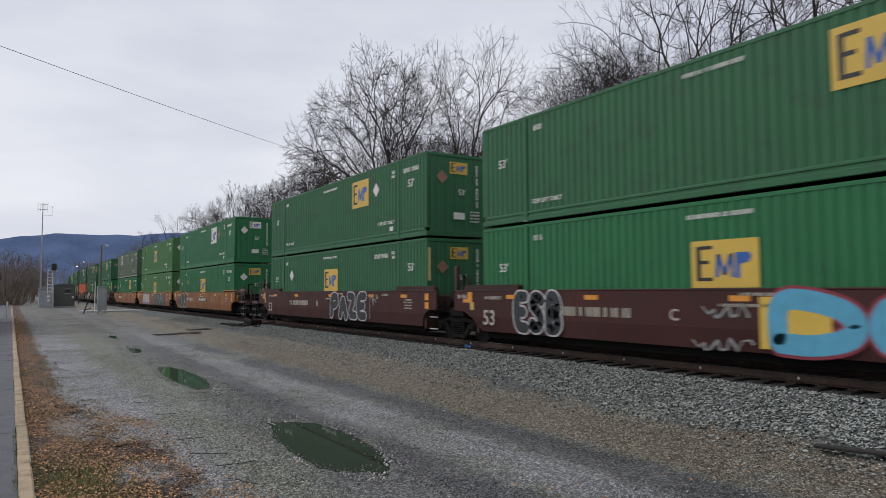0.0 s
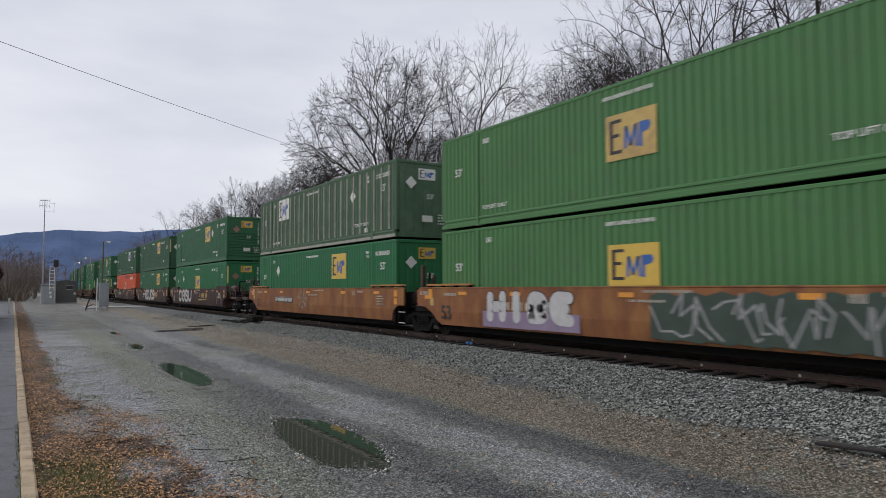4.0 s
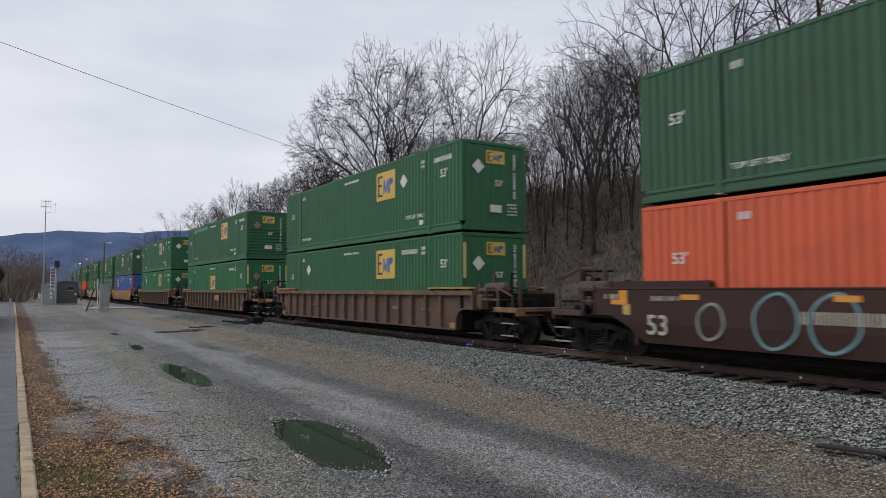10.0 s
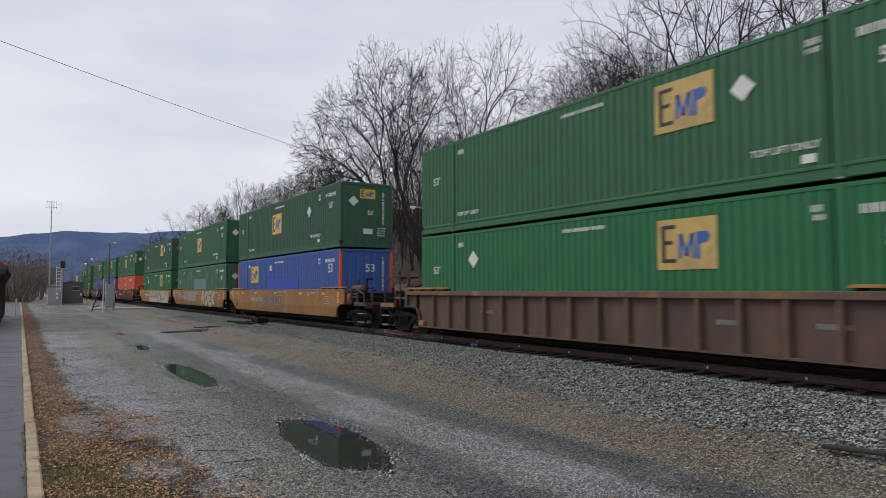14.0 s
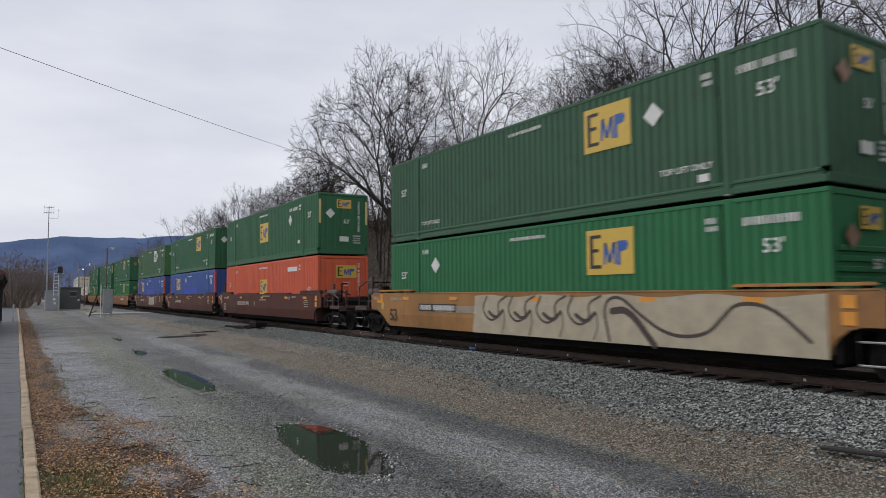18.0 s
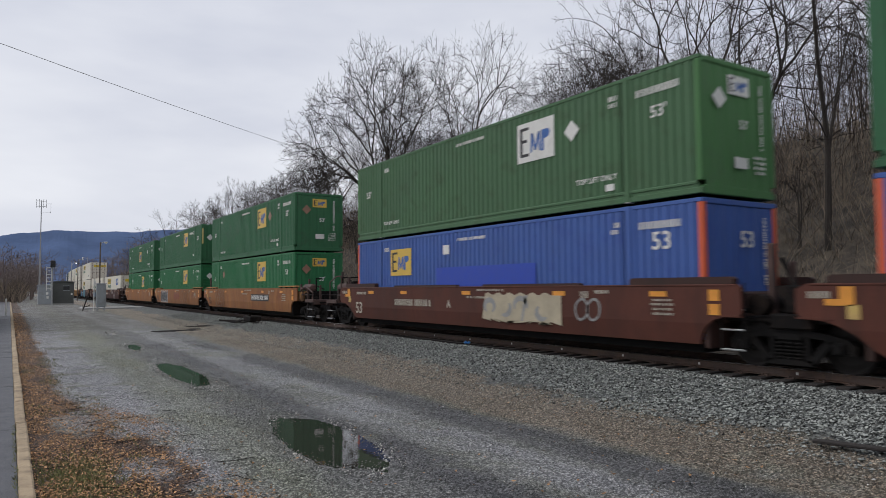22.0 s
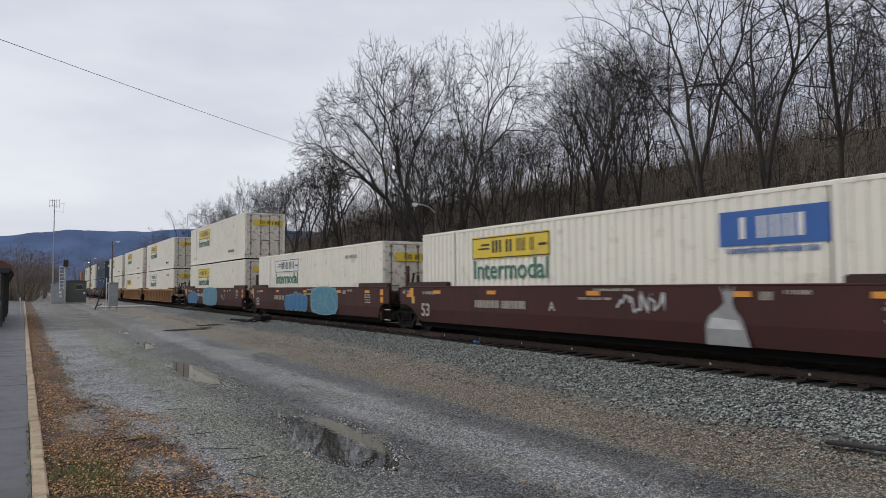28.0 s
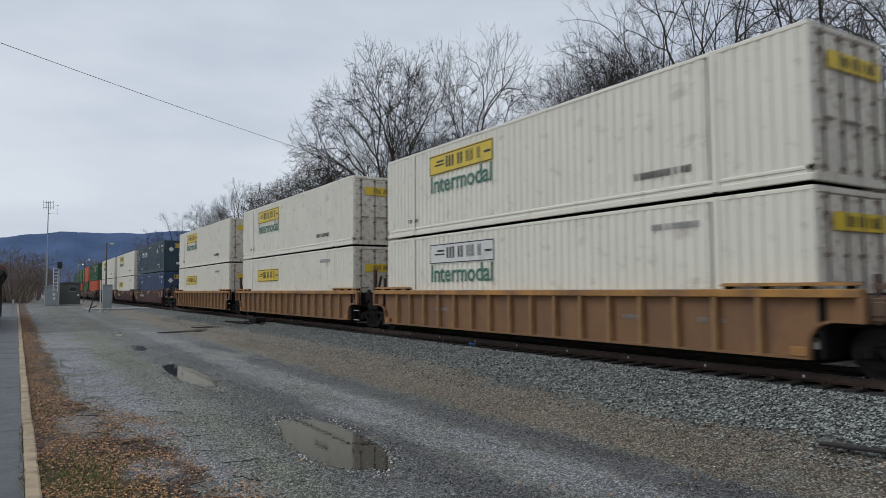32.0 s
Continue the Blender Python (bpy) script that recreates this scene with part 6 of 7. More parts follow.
# ---- trees ----
def grow(seed, style):
    """A bare deciduous tree: its stem and limbs, and its thin branches and twigs."""
    r = random.Random(seed)
    wood, twigs = Shape(), Shape()
    # height, stems, fork height, spread, limbs per stem, side branches, twigs on each
    H, stems, fork, spread, limbs, subs, fine = {
        "broad": (18.0, 5, 0.16, 0.25, 8, 5, 5), "oval": (16.0, 1, 0.22, 0.36, 21, 5, 5), "near": (17.0, 1, 0.2, 0.3, 9, 5, 5), "pole": (15.0, 1, 0.30, 0.25, 12, 3, 1),
        "vine": (16.0, 3, 0.16, 0.34, 10, 6, 5), "far": (12.0, 2, 0.12, 0.36, 8, 3, 1), "haze": (12.0, 3, 0.10, 0.36, 6, 2, 2), "sapling": (9.0, 2, 0.08, 0.20, 9, 1, 2)}[style]
    thick = {"far": 2.0, "haze": 2.0, "broad": 1.3, "near": 0.9, "oval": 1.7, "vine": 1.05, "sapling": 0.9}.get(style, 1.2)

    def wander(p, d, ln, r0, r1, segs, wob, sides, lift, into):
        pts, q = [p.copy()], p.copy()
        for i in range(segs):
            d = (d + Vector((r.uniform(-wob, wob), r.uniform(-wob, wob), r.uniform(-wob, wob) + lift))).normalized()
            n = q + d * (ln / segs)
            into.tube(q, n, r0 + (r1 - r0) * i / segs, r0 + (r1 - r0) * (i + 1) / segs, n=sides, caps=False)
            q = n
            pts.append(q.copy())
        return pts

    def spike(p, d, ln, rad):
        """A straight three-sided twig that runs to a point."""
        u = d.orthogonal().normalized()
        w = d.cross(u)
        twigs.add([p + u * rad, p + (w * 0.87 - u * 0.5) * rad, p - (w * 0.87 + u * 0.5) * rad, p + d * ln], [(0, 1, 3), (1, 2, 3), (2, 0, 3)])

    def aside(d, amount):
        a = r.uniform(0, 2 * math.pi)
        u = d.orthogonal().normalized()
        w = d.cross(u)
        return (d * (1 - amount) + (u * math.cos(a) + w * math.sin(a)) * amount).normalized()

    def along(pts, f):
        f *= len(pts) - 1
        i = min(len(pts) - 2, int(f))
        return pts[i] + (pts[i + 1] - pts[i]) * (f - i), (pts[i + 1] - pts[i]).normalized()

    up_ = Vector((0, 0, 1))

    def sprig(p, d, ln):
        tp = wander(p, d, ln, 0.0085 * thick, 0.005 * thick, 2, 0.22, 3, 0.01, twigs)
        for _ in range(2):
            q3, d3 = along(tp, r.uniform(0.25, 1.0))
            spike(q3, aside(d3, r.uniform(0.35, 0.65)), ln * r.uniform(0.3, 0.6), 0.006 * thick)

    # length of a limb at each division, as a share of the height
    reach_at = (0.28, 0.17, 0.125, 0.10, 0.078, 0.058, 0.045)

    def fork_on(p, d, rad, level, levels, wide):
        """A crooked limb that divides again and again into a rounded crown."""
        end = max(0.011, rad * 0.75)
        ln = H * reach_at[level] * r.uniform(0.75, 1.2)
        lp = wander(p, d, ln, rad, end, 7 if level < 2 else 4, 0.17 if level < 3 else 0.18, 6 if level < 2 else 4 if level < 4 else 3, 0.03 if level < 2 else 0.0, wood if level < 4 else twigs)
        q = lp[-1]
        dd = (lp[-1] - lp[-2]).normalized()
        for _ in range(2 if level >= 3 else 0):
            q2, d2 = along(lp, r.uniform(0.2, 0.95))
            sprig(q2, aside(d2, r.uniform(0.4, 0.62)), r.uniform(0.4, 0.9))
        if level == levels:
            for _ in range(2):
                sprig(q, aside(dd, r.uniform(0.2, 0.55)), r.uniform(0.4, 0.8))
            return
        if level in (0, 1, 2):
            q2, d2 = along(lp, r.uniform(0.4, 0.85))
            fork_on(q2, aside(d2, r.uniform(0.42, 0.6)), end * 0.45, level + 2, levels, wide)
        n = 3 if r.random() < (0.35 if level < 3 else 0.15) else 2
        a0 = r.uniform(0, 6.3)
        u = dd.orthogonal().normalized()
        w = dd.cross(u)
        for k in range(n):
            a = a0 + 2 * math.pi * k / n + r.uniform(-0.4, 0.4)
            bend = radians(r.uniform(22, 50)) * wide * (0.55 if k == 0 and n == 2 else 1.0)
            cd = dd * math.cos(bend) + (u * math.cos(a) + w * math.sin(a)) * math.sin(bend)
            fork_on(q, (cd + up_ * (0.06 if level < 2 else -0.02)).normalized(), end * (0.90 if k == 0 else 0.74), level + 1, levels, wide)

    if style in ("broad", "oval", "vine", "near"):
        # height of the fork, spread, divisions, leaders, sideways lean
        trunk, wide, levels, heads, slant = {"broad": (0.10, 1.0, 6, 4, 0.32), "oval": (0.14, 1.0, 5, 3, 0.0), "near": (0.16, 0.9, 5, 3, 0.1), "vine": (0.12, 1.15, 5, 3, 0.12)}[style]
        rad = {"broad": 0.018, "near": 0.011}.get(style, 0.015) * H
        tp = wander(Vector((0, 0, -0.5)), Vector((slant * 0.5, 0, 1)).normalized(), H * trunk + 0.5, rad * 1.15, rad, 5, 0.06, 8, 0.0, wood)
        a0 = r.uniform(0, 6.3)
        for k in range(heads):
            a = a0 + 2 * math.pi * k / heads + r.uniform(-0.3, 0.3)
            bend = radians(r.uniform(10, 27)) * wide
            q, dd = along(tp, 1.0 - 0.16 * k)
            d0 = Vector((math.cos(a) * math.sin(bend) + slant, math.sin(a) * math.sin(bend), math.cos(bend))).normalized()
            fork_on(q, d0, rad * (0.72 if k < 2 else 0.52), 0, levels, wide)
        return wood, twigs

    def branch(p, d, ln, rad):
        """A limb with side branches, their branchlets and twigs, all reaching outwards and up."""
        lp = wander(p, d, ln, rad, 0.012, 6, 0.15, 5, 0.03, wood)
        for j in range(subs + 3):
            q, dd = along(lp, 0.22 + 0.76 * (j + r.random()) / (subs + 3))
            sd = (aside(dd, r.uniform(0.42, 0.66)) + up_ * 0.10).normalized()
            sl = ln * r.uniform(0.28, 0.52)
            sp = wander(q, sd, sl, max(0.011, rad * 0.32) * thick, 0.007 * thick, 3, 0.18, 3, 0.02, twigs)
            for k in range(subs):
                q2, d2 = along(sp, 0.15 + 0.83 * (k + r.random()) / subs)
                td = (aside(d2, r.uniform(0.4, 0.68)) + up_ * 0.06).normalized()
                tl = max(0.5, sl * r.uniform(0.3, 0.55))
                tp = wander(q2, td, tl, 0.0085 * thick, 0.005 * thick, 2, 0.2, 3, 0.01, twigs)
                for _ in range(fine):
                    q3, d3 = along(tp, r.uniform(0.2, 1.0))
                    spike(q3, aside(d3, r.uniform(0.3, 0.55)), r.uniform(0.3, 0.8), 0.006 * thick)

    base = Vector((0, 0, -0.5))
    trunk_r = {"pole": 0.0095, "sapling": 0.0075}.get(style, 0.0165) * H
    starts = []
    if stems == 1:
        starts.append((wander(base, Vector((r.uniform(-0.05, 0.05), r.uniform(-0.05, 0.05), 1)), H * 0.95, trunk_r, 0.025, 12, 0.06, 7, 0.03, wood), trunk_r, fork))
    else:
        pts = wander(base, up_, H * fork + 0.5, trunk_r * 1.2, trunk_r, 3, 0.05, 8, 0, wood)
        a0 = r.uniform(0, 6.3)
        for k in range(stems):
            a = a0 + 2 * math.pi * k / stems + r.uniform(-0.3, 0.3)
            lean = r.uniform(0.06, 0.34)
            dd = Vector((math.cos(a) * lean, math.sin(a) * lean, 1)).normalized()
            starts.append((wander(pts[-1], dd, H * (0.92 - fork) * r.uniform(0.88, 1.0), trunk_r * 0.62, 0.02, 10, 0.08, 6, 0.03, wood), trunk_r * 0.62, 0.2))
    for ps, rad, low in starts:
        for k in range(limbs):
            f = low + (0.98 - low) * (k + r.random() * 0.8) / limbs
            p, d0 = along(ps, f)
            a = k * 2.4 + r.uniform(-0.5, 0.5)
            d = (Vector((math.cos(a), math.sin(a), 0)) * r.uniform(0.75, 1.1) + d0 * r.uniform(0.35, 0.9)).normalized()
            ln = H * spread * (0.30 + 0.70 * math.sqrt(max(0.0, 1 - ((f - low) / (1 - low)) ** 2))) * r.uniform(0.7, 1.1)
            branch(p, d, ln, max(0.016, rad * 0.42 * (1 - 0.8 * f)))
    return wood, twigs


TREES = {}


def tree_kind(key, seed, style, label, bark="bark", twig="twig"):
    wood, twigs = grow(seed, style)
    th = tagged(new("tree"), label, "tree", "bare trees along the line")
    part("trunk", wood, M[bark], th, "grey-brown trunk and limbs")
    tagged(part("crown", twigs, M[twig], th, "fine bare twigs"), kind="stuff")
    tall = max(v[2] for v in twigs.v)
    tops = np.array([v for v in twigs.v[::7] if v[2] > 0.45 * tall])
    cx, cy = tops[:, 0].mean(), tops[:, 1].mean()
    reach = float(np.percentile(np.hypot(tops[:, 0] - cx, tops[:, 1] - cy), 92))
    TREES[key] = [th, tall, 0, cx, cy, reach]


tree_kind("a", 11, "broad", "tall spreading leafless tree on the wooded bank")
tree_kind("v", 41, "vine", "spreading leafless tree with a dense twiggy crown")
tree_kind("n", 71, "near", "tall leafless tree with long limbs on the wooded bank")
tree_kind("n2", 72, "near", "tall leafless tree with long limbs on the wooded bank")
tree_kind("b", 21, "oval", "upright leafless tree on the wooded bank")
tree_kind("b2", 22, "oval", "upright leafless tree on the wooded bank")
tree_kind("c", 31, "pole", "slender bare tree on the wooded hillside")
tree_kind("c2", 32, "pole", "slender bare tree on the wooded hillside")
tree_kind("c3", 33, "pole", "slender bare tree on the wooded hillside")
tree_kind("f", 51, "far", "thicket of bare shrub stems on the bank")
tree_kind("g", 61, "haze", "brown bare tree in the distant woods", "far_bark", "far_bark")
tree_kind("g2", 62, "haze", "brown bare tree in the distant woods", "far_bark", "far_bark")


def plant(key, x, y, top, turn, wide=1.0, crown=0.0):
    """A tree whose crown ends at the height top; crown: its half width, standing over x and y."""
    th, tall, used, cx, cy, reach = TREES[key]
    z = ground_z(x, y, False)
    k = (top - z) / tall
    if crown:
        wide = min(1.2, max(0.72, crown / (reach * k)))
    c, s = math.cos(radians(turn)), math.sin(radians(turn))
    if crown:
        x, y = x - (c * cx - s * cy) * k * wide, y - (s * cx + c * cy) * k * wide
    m = pose(x, y, z - 0.1, 0, 0, turn) @ Matrix.Diagonal((k * wide, k * wide, k, 1))
    if used:
        copy_thing(th, m @ Matrix.Diagonal([1 / q for q in th.scale] + [1]))
    else:
        th.matrix_basis = m
        TREES[key][2] = 1


# place of the crown, height of its top, kind, its half width, degrees of turn
MAIN_TREES = (
    (30, 126.2, 19.0, "b", 4.5, 40), (32, 121.2, 20.5, "b2", 4.5, 100), (30, 102.5, 19.6, "b2", 4.2, 200), (33, 101.4, 20.4, "b", 4.2, 300), (27, 78.0, 17.2, "b2", 4.0, 20), (31, 82.0, 19.4, "b", 4.4, 250),
    (29, 70.0, 17.6, "b", 4.0, 150), (22.6, 43.0, 20.2, "a", 4.6, 148), (25.7, 35.7, 19.0, "n", 3.5, 30), (20.8, 50.2, 15.8, "v", 3.3, 60), (33, 36.5, 18.8, "n2", 3.0, 310), (30.5, 45.5, 16.5, "b2", 3.4, 70),
    (27.4, 26.4, 17.6, "v", 3.6, 200), (31.5, 33.0, 18.2, "n", 3.2, 120), (29.5, 27.2, 17.0, "n2", 3.2, 10), (27.3, 20.4, 20.0, "n", 4.2, 90), (25.8, 15.6, 18.6, "n2", 4.2, 148),
    (25.7, 13.5, 17.0, "c", 0, 30), (25.4, 10.6, 17.0, "n", 4.2, 140),
    (29.5, 30.5, 16.8, "v", 3.4, 45), (27.5, 40.5, 16.0, "n2", 3.4, 210))


def make_woods():
    r = random.Random(9)
    for x, y, top, key, crown, turn in MAIN_TREES:
        plant(key, x, y, top, turn, crown=crown)
    for i in range(66):
        y = r.uniform(-6, 60) if i < 20 else r.uniform(40, 190)
        x = (r.uniform(23, 36) if i % 2 else r.uniform(30, 52)) + (8 if y < 24 else 0)
        g = ground_z(x, y, False)
        cap = 2.25 + math.hypot(x, y) * (0.24 if y > 0.95 * x else 0.42)
        plant(r.choice(("c", "c2", "c3")), x, y, max(g + 5, min(cap, g + r.uniform(8, 14.5))), r.uniform(0, 360))
    for i in range(13):
        y = r.uniform(30, 85)
        x = r.uniform(34, 50)
        cap = 2.25 + math.hypot(x, y) * (0.235 if y > 0.95 * x else 0.36)
        plant(r.choice(("n", "n2")), x, y, max(ground_z(x, y, False) + 7, min(cap, ground_z(x, y, False) + r.uniform(10, 15))), r.uniform(0, 360), crown=r.uniform(3.2, 4.6))
    for i in range(60):
        y = -6 + 110 * r.random() ** 1.3
        x = r.uniform(18.5, 44)
        plant("f", x, y, ground_z(x, y, False) + r.uniform(2.2, 5.5), r.uniform(0, 360), r.uniform(1.0, 1.7))
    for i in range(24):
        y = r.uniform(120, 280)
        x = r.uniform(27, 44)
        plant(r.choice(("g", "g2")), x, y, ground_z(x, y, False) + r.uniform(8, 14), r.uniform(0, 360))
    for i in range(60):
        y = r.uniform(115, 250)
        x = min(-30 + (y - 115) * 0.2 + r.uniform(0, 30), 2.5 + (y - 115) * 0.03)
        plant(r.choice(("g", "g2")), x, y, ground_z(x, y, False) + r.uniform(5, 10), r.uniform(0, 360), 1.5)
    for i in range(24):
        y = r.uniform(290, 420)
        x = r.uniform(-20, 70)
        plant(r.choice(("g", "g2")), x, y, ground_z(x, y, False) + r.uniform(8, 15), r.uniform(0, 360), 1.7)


make_woods()


def make_thicket():
    """The close-grown saplings that fill the wood behind the larger trees."""
    r = random.Random(17)
    kinds = []
    for seed in (81, 82, 83):
        wood, twigs = grow(seed, "sapling")
        k = len(wood.v)
        kinds.append((np.array(wood.v + twigs.v), wood.f + [tuple(i + k for i in f) for f in twigs.f]))
    verts, faces, count = [], [], 0
    for i in range(285):
        y = -8 + 118 * r.random() ** 1.25 if i < 250 else r.uniform(-8, 34)
        x = r.uniform(34, 50) if i % 3 == 0 or i >= 250 else r.uniform(21, 58)
        if y < 26 and x < 33:
            continue
        v, f = kinds[i % 3]
        k = r.uniform(0.45, 1.0) * (0.75 if x < 27 else 1.0) * (0.8 if y > 60 else 1.0)
        a = r.uniform(0, 6.3)
        c, q = math.cos(a) * k, math.sin(a) * k
        verts.append(np.stack([x + c * v[:, 0] - q * v[:, 1], y + q * v[:, 0] + c * v[:, 1], ground_z(x, y, False) - 0.1 + k * v[:, 2]], 1))
        faces += [tuple(j + count for j in g) for g in f]
        count += len(v)
    me = bpy.data.meshes.new("saplings")
    me.from_pydata(np.concatenate(verts).tolist(), [], faces)
    me.materials.append(M["sapling"])
    tagged(new("saplings", me), "close-grown bare saplings filling the wooded hillside", "saplings", kind="stuff")


make_thicket()


def make_brush():
    """Dead stalks and brambles on the bank and under the trees."""
    r = random.Random(5)
    s = Shape()

    def stalk(p, d, ln, rad):
        u = d.orthogonal().normalized()
        w = d.cross(u)
        q = p + d * ln * 0.6
        t = q + (d + Vector((r.uniform(-0.7, 0.7), r.uniform(-0.7, 0.7), r.uniform(-0.6, 0.2)))).normalized() * ln * 0.5
        s.add([p + u * rad, p - u * rad * 0.5 + w * rad * 0.87, p - u * rad * 0.5 - w * rad * 0.87, q + u * rad * 0.7, q - u * rad * 0.7, t],
              [(0, 1, 4, 3), (1, 2, 4), (2, 0, 3, 4), (3, 4, 5)])

    for i in range(11500):
        x = 18.3 + 26 * r.random() ** 1.3
        y = -6 + 150 * r.random() ** 1.5
        z = ground_z(x, y, False)
        p = Vector((x, y, z))
        tall = r.uniform(0.5, 2.6) * (1.2 if noise.noise((x * 0.2, y * 0.2, 7)) > 0 else 0.6)
        for _ in range(3):
            d = Vector((r.uniform(-0.9, 0.9), r.uniform(-0.9, 0.9), 1)).normalized()
            stalk(p, d, tall * r.uniform(0.5, 1.9), 0.011)
    for i in range(7000):
        x, y = r.uniform(30, 47), r.uniform(-4, 95)
        p = Vector((x, y, ground_z(x, y, False)))
        for _ in range(2):
            stalk(p, Vector((r.uniform(-0.35, 0.35), r.uniform(-0.35, 0.35), 1)).normalized(), r.uniform(1.2, 3.4) * (1.5 if x > 37 else 1.0), 0.013)
    for i in range(9000):
        y = r.uniform(112, 260)
        x = r.uniform(20, 34) if i % 3 == 0 else r.uniform(-30, min(3.0, 1.4 + (y - 112) * 0.03))
        p = Vector((x, y, ground_z(x, y, False)))
        for _ in range(3):
            stalk(p, Vector((r.uniform(-0.6, 0.6), r.uniform(-0.6, 0.6), 1)).normalized(), r.uniform(1, 4.8), 0.045)
    tagged(new("undergrowth", s.mesh("undergrowth", M["brush"])), "tangle of dead brown brush covering the hillside", "undergrowth", kind="stuff")


make_brush()


# ---- loose ground cover ----
def stone_at(s, p, size, r):
    a = [size * r.uniform(0.6, 1.1) for _ in range(6)]
    t = r.uniform(0, 3)
    c, q = math.cos(t), math.sin(t)
    s.add([(p[0] + c * a[0], p[1] + q * a[0], p[2]), (p[0] - c * a[1], p[1] - q * a[1], p[2] + a[1] * 0.2), (p[0] - q * a[2], p[1] + c * a[2], p[2] + 0.1 * a[2]),
           (p[0] + q * a[3], p[1] - c * a[3], p[2]), (p[0] + a[0] * 0.2, p[1] - a[1] * 0.2, p[2] + a[4] * 0.8), (p[0], p[1], p[2] - a[5] * 0.5)],
          [(0, 2, 4), (2, 1, 4), (1, 3, 4), (3, 0, 4), (2, 0, 5), (1, 2, 5), (3, 1, 5), (0, 3, 5)])


def make_ballast():
    r = random.Random(3)
    s = Shape()
    for i in range(62000):
        y = 3 + 50 * r.random() ** 1.8
        x = r.uniform(8.4, 11.72)
        edge = 8.95 + 0.75 * min(1.0, max(0.0, (y - 7) / 13)) + 0.5 * noise.noise((y * 0.3, 4.0, 1.0)) + 0.25 * noise.noise((y * 1.7, 8.0, 1.0))
        if x < edge and r.random() < 0.85:
            continue
        z = ground_z(x, y)
        stone_at(s, (x, y, z + r.uniform(0.0, 0.022)), r.uniform(0.014, 0.036) * (1.3 if r.random() < 0.06 else 1), r)
    tagged(new("ballast_stones", s.mesh("ballast_stones", M["stone"])), "crushed grey ballast stones heaped beside the rail", "ballast", kind="stuff")
    s, pale = Shape(), Shape()
    for i in range(88000):
        y = 3.0 + 27 * r.random() ** 1.9
        x = r.uniform(0.9, 9.3)
        if r.random() > 0.3 + 0.7 * (noise.noise((x * 0.9, y * 0.4, 6.0)) > -0.15):
            continue
        z = ground_z(x, y)
        big = r.random()
        stone_at(pale if r.random() < 0.012 else s, (x, y, z + 0.003), r.uniform(0.007, 0.016) if big < 0.9 else r.uniform(0.015, 0.028), r)
    # rims of washed pebbles round the puddles
    for px, py, rx, ry, turn in PUDDLES:
        c, q = math.cos(radians(turn)), math.sin(radians(turn))
        for i in range(int(900 * (rx + ry))):
            a, d = r.uniform(0, 6.28), r.gauss(1.12 if rx > 0.5 else 1.22, 0.12 if rx > 0.5 else 0.2)
            u, v = rx * d * math.cos(a), ry * d * math.sin(a)
            x, y = px + c * u - q * v, py + q * u + c * v
            if d < 0.95 or noise.noise((x * 2.4, y * 1.1, 14.0)) < (0.02 if rx > 0.5 else -0.12):
                continue
            stone_at(pale if r.random() < 0.35 else s, (x, y, ground_z(x, y) + 0.003), r.uniform(0.007, 0.02), r)
    tagged(new("loose_gravel", s.mesh("loose_gravel", bpy.data.materials["gravel_yard_and_hillside"])), "loose grey-brown gravel strewn over the yard", "gravel", kind="stuff")
    tagged(new("pale_pebbles", pale.mesh("pale_pebbles", M["pale_stone"])), "scattered whitish pebbles lying on the gravel yard", "pebbles", kind="stuff")


make_ballast()

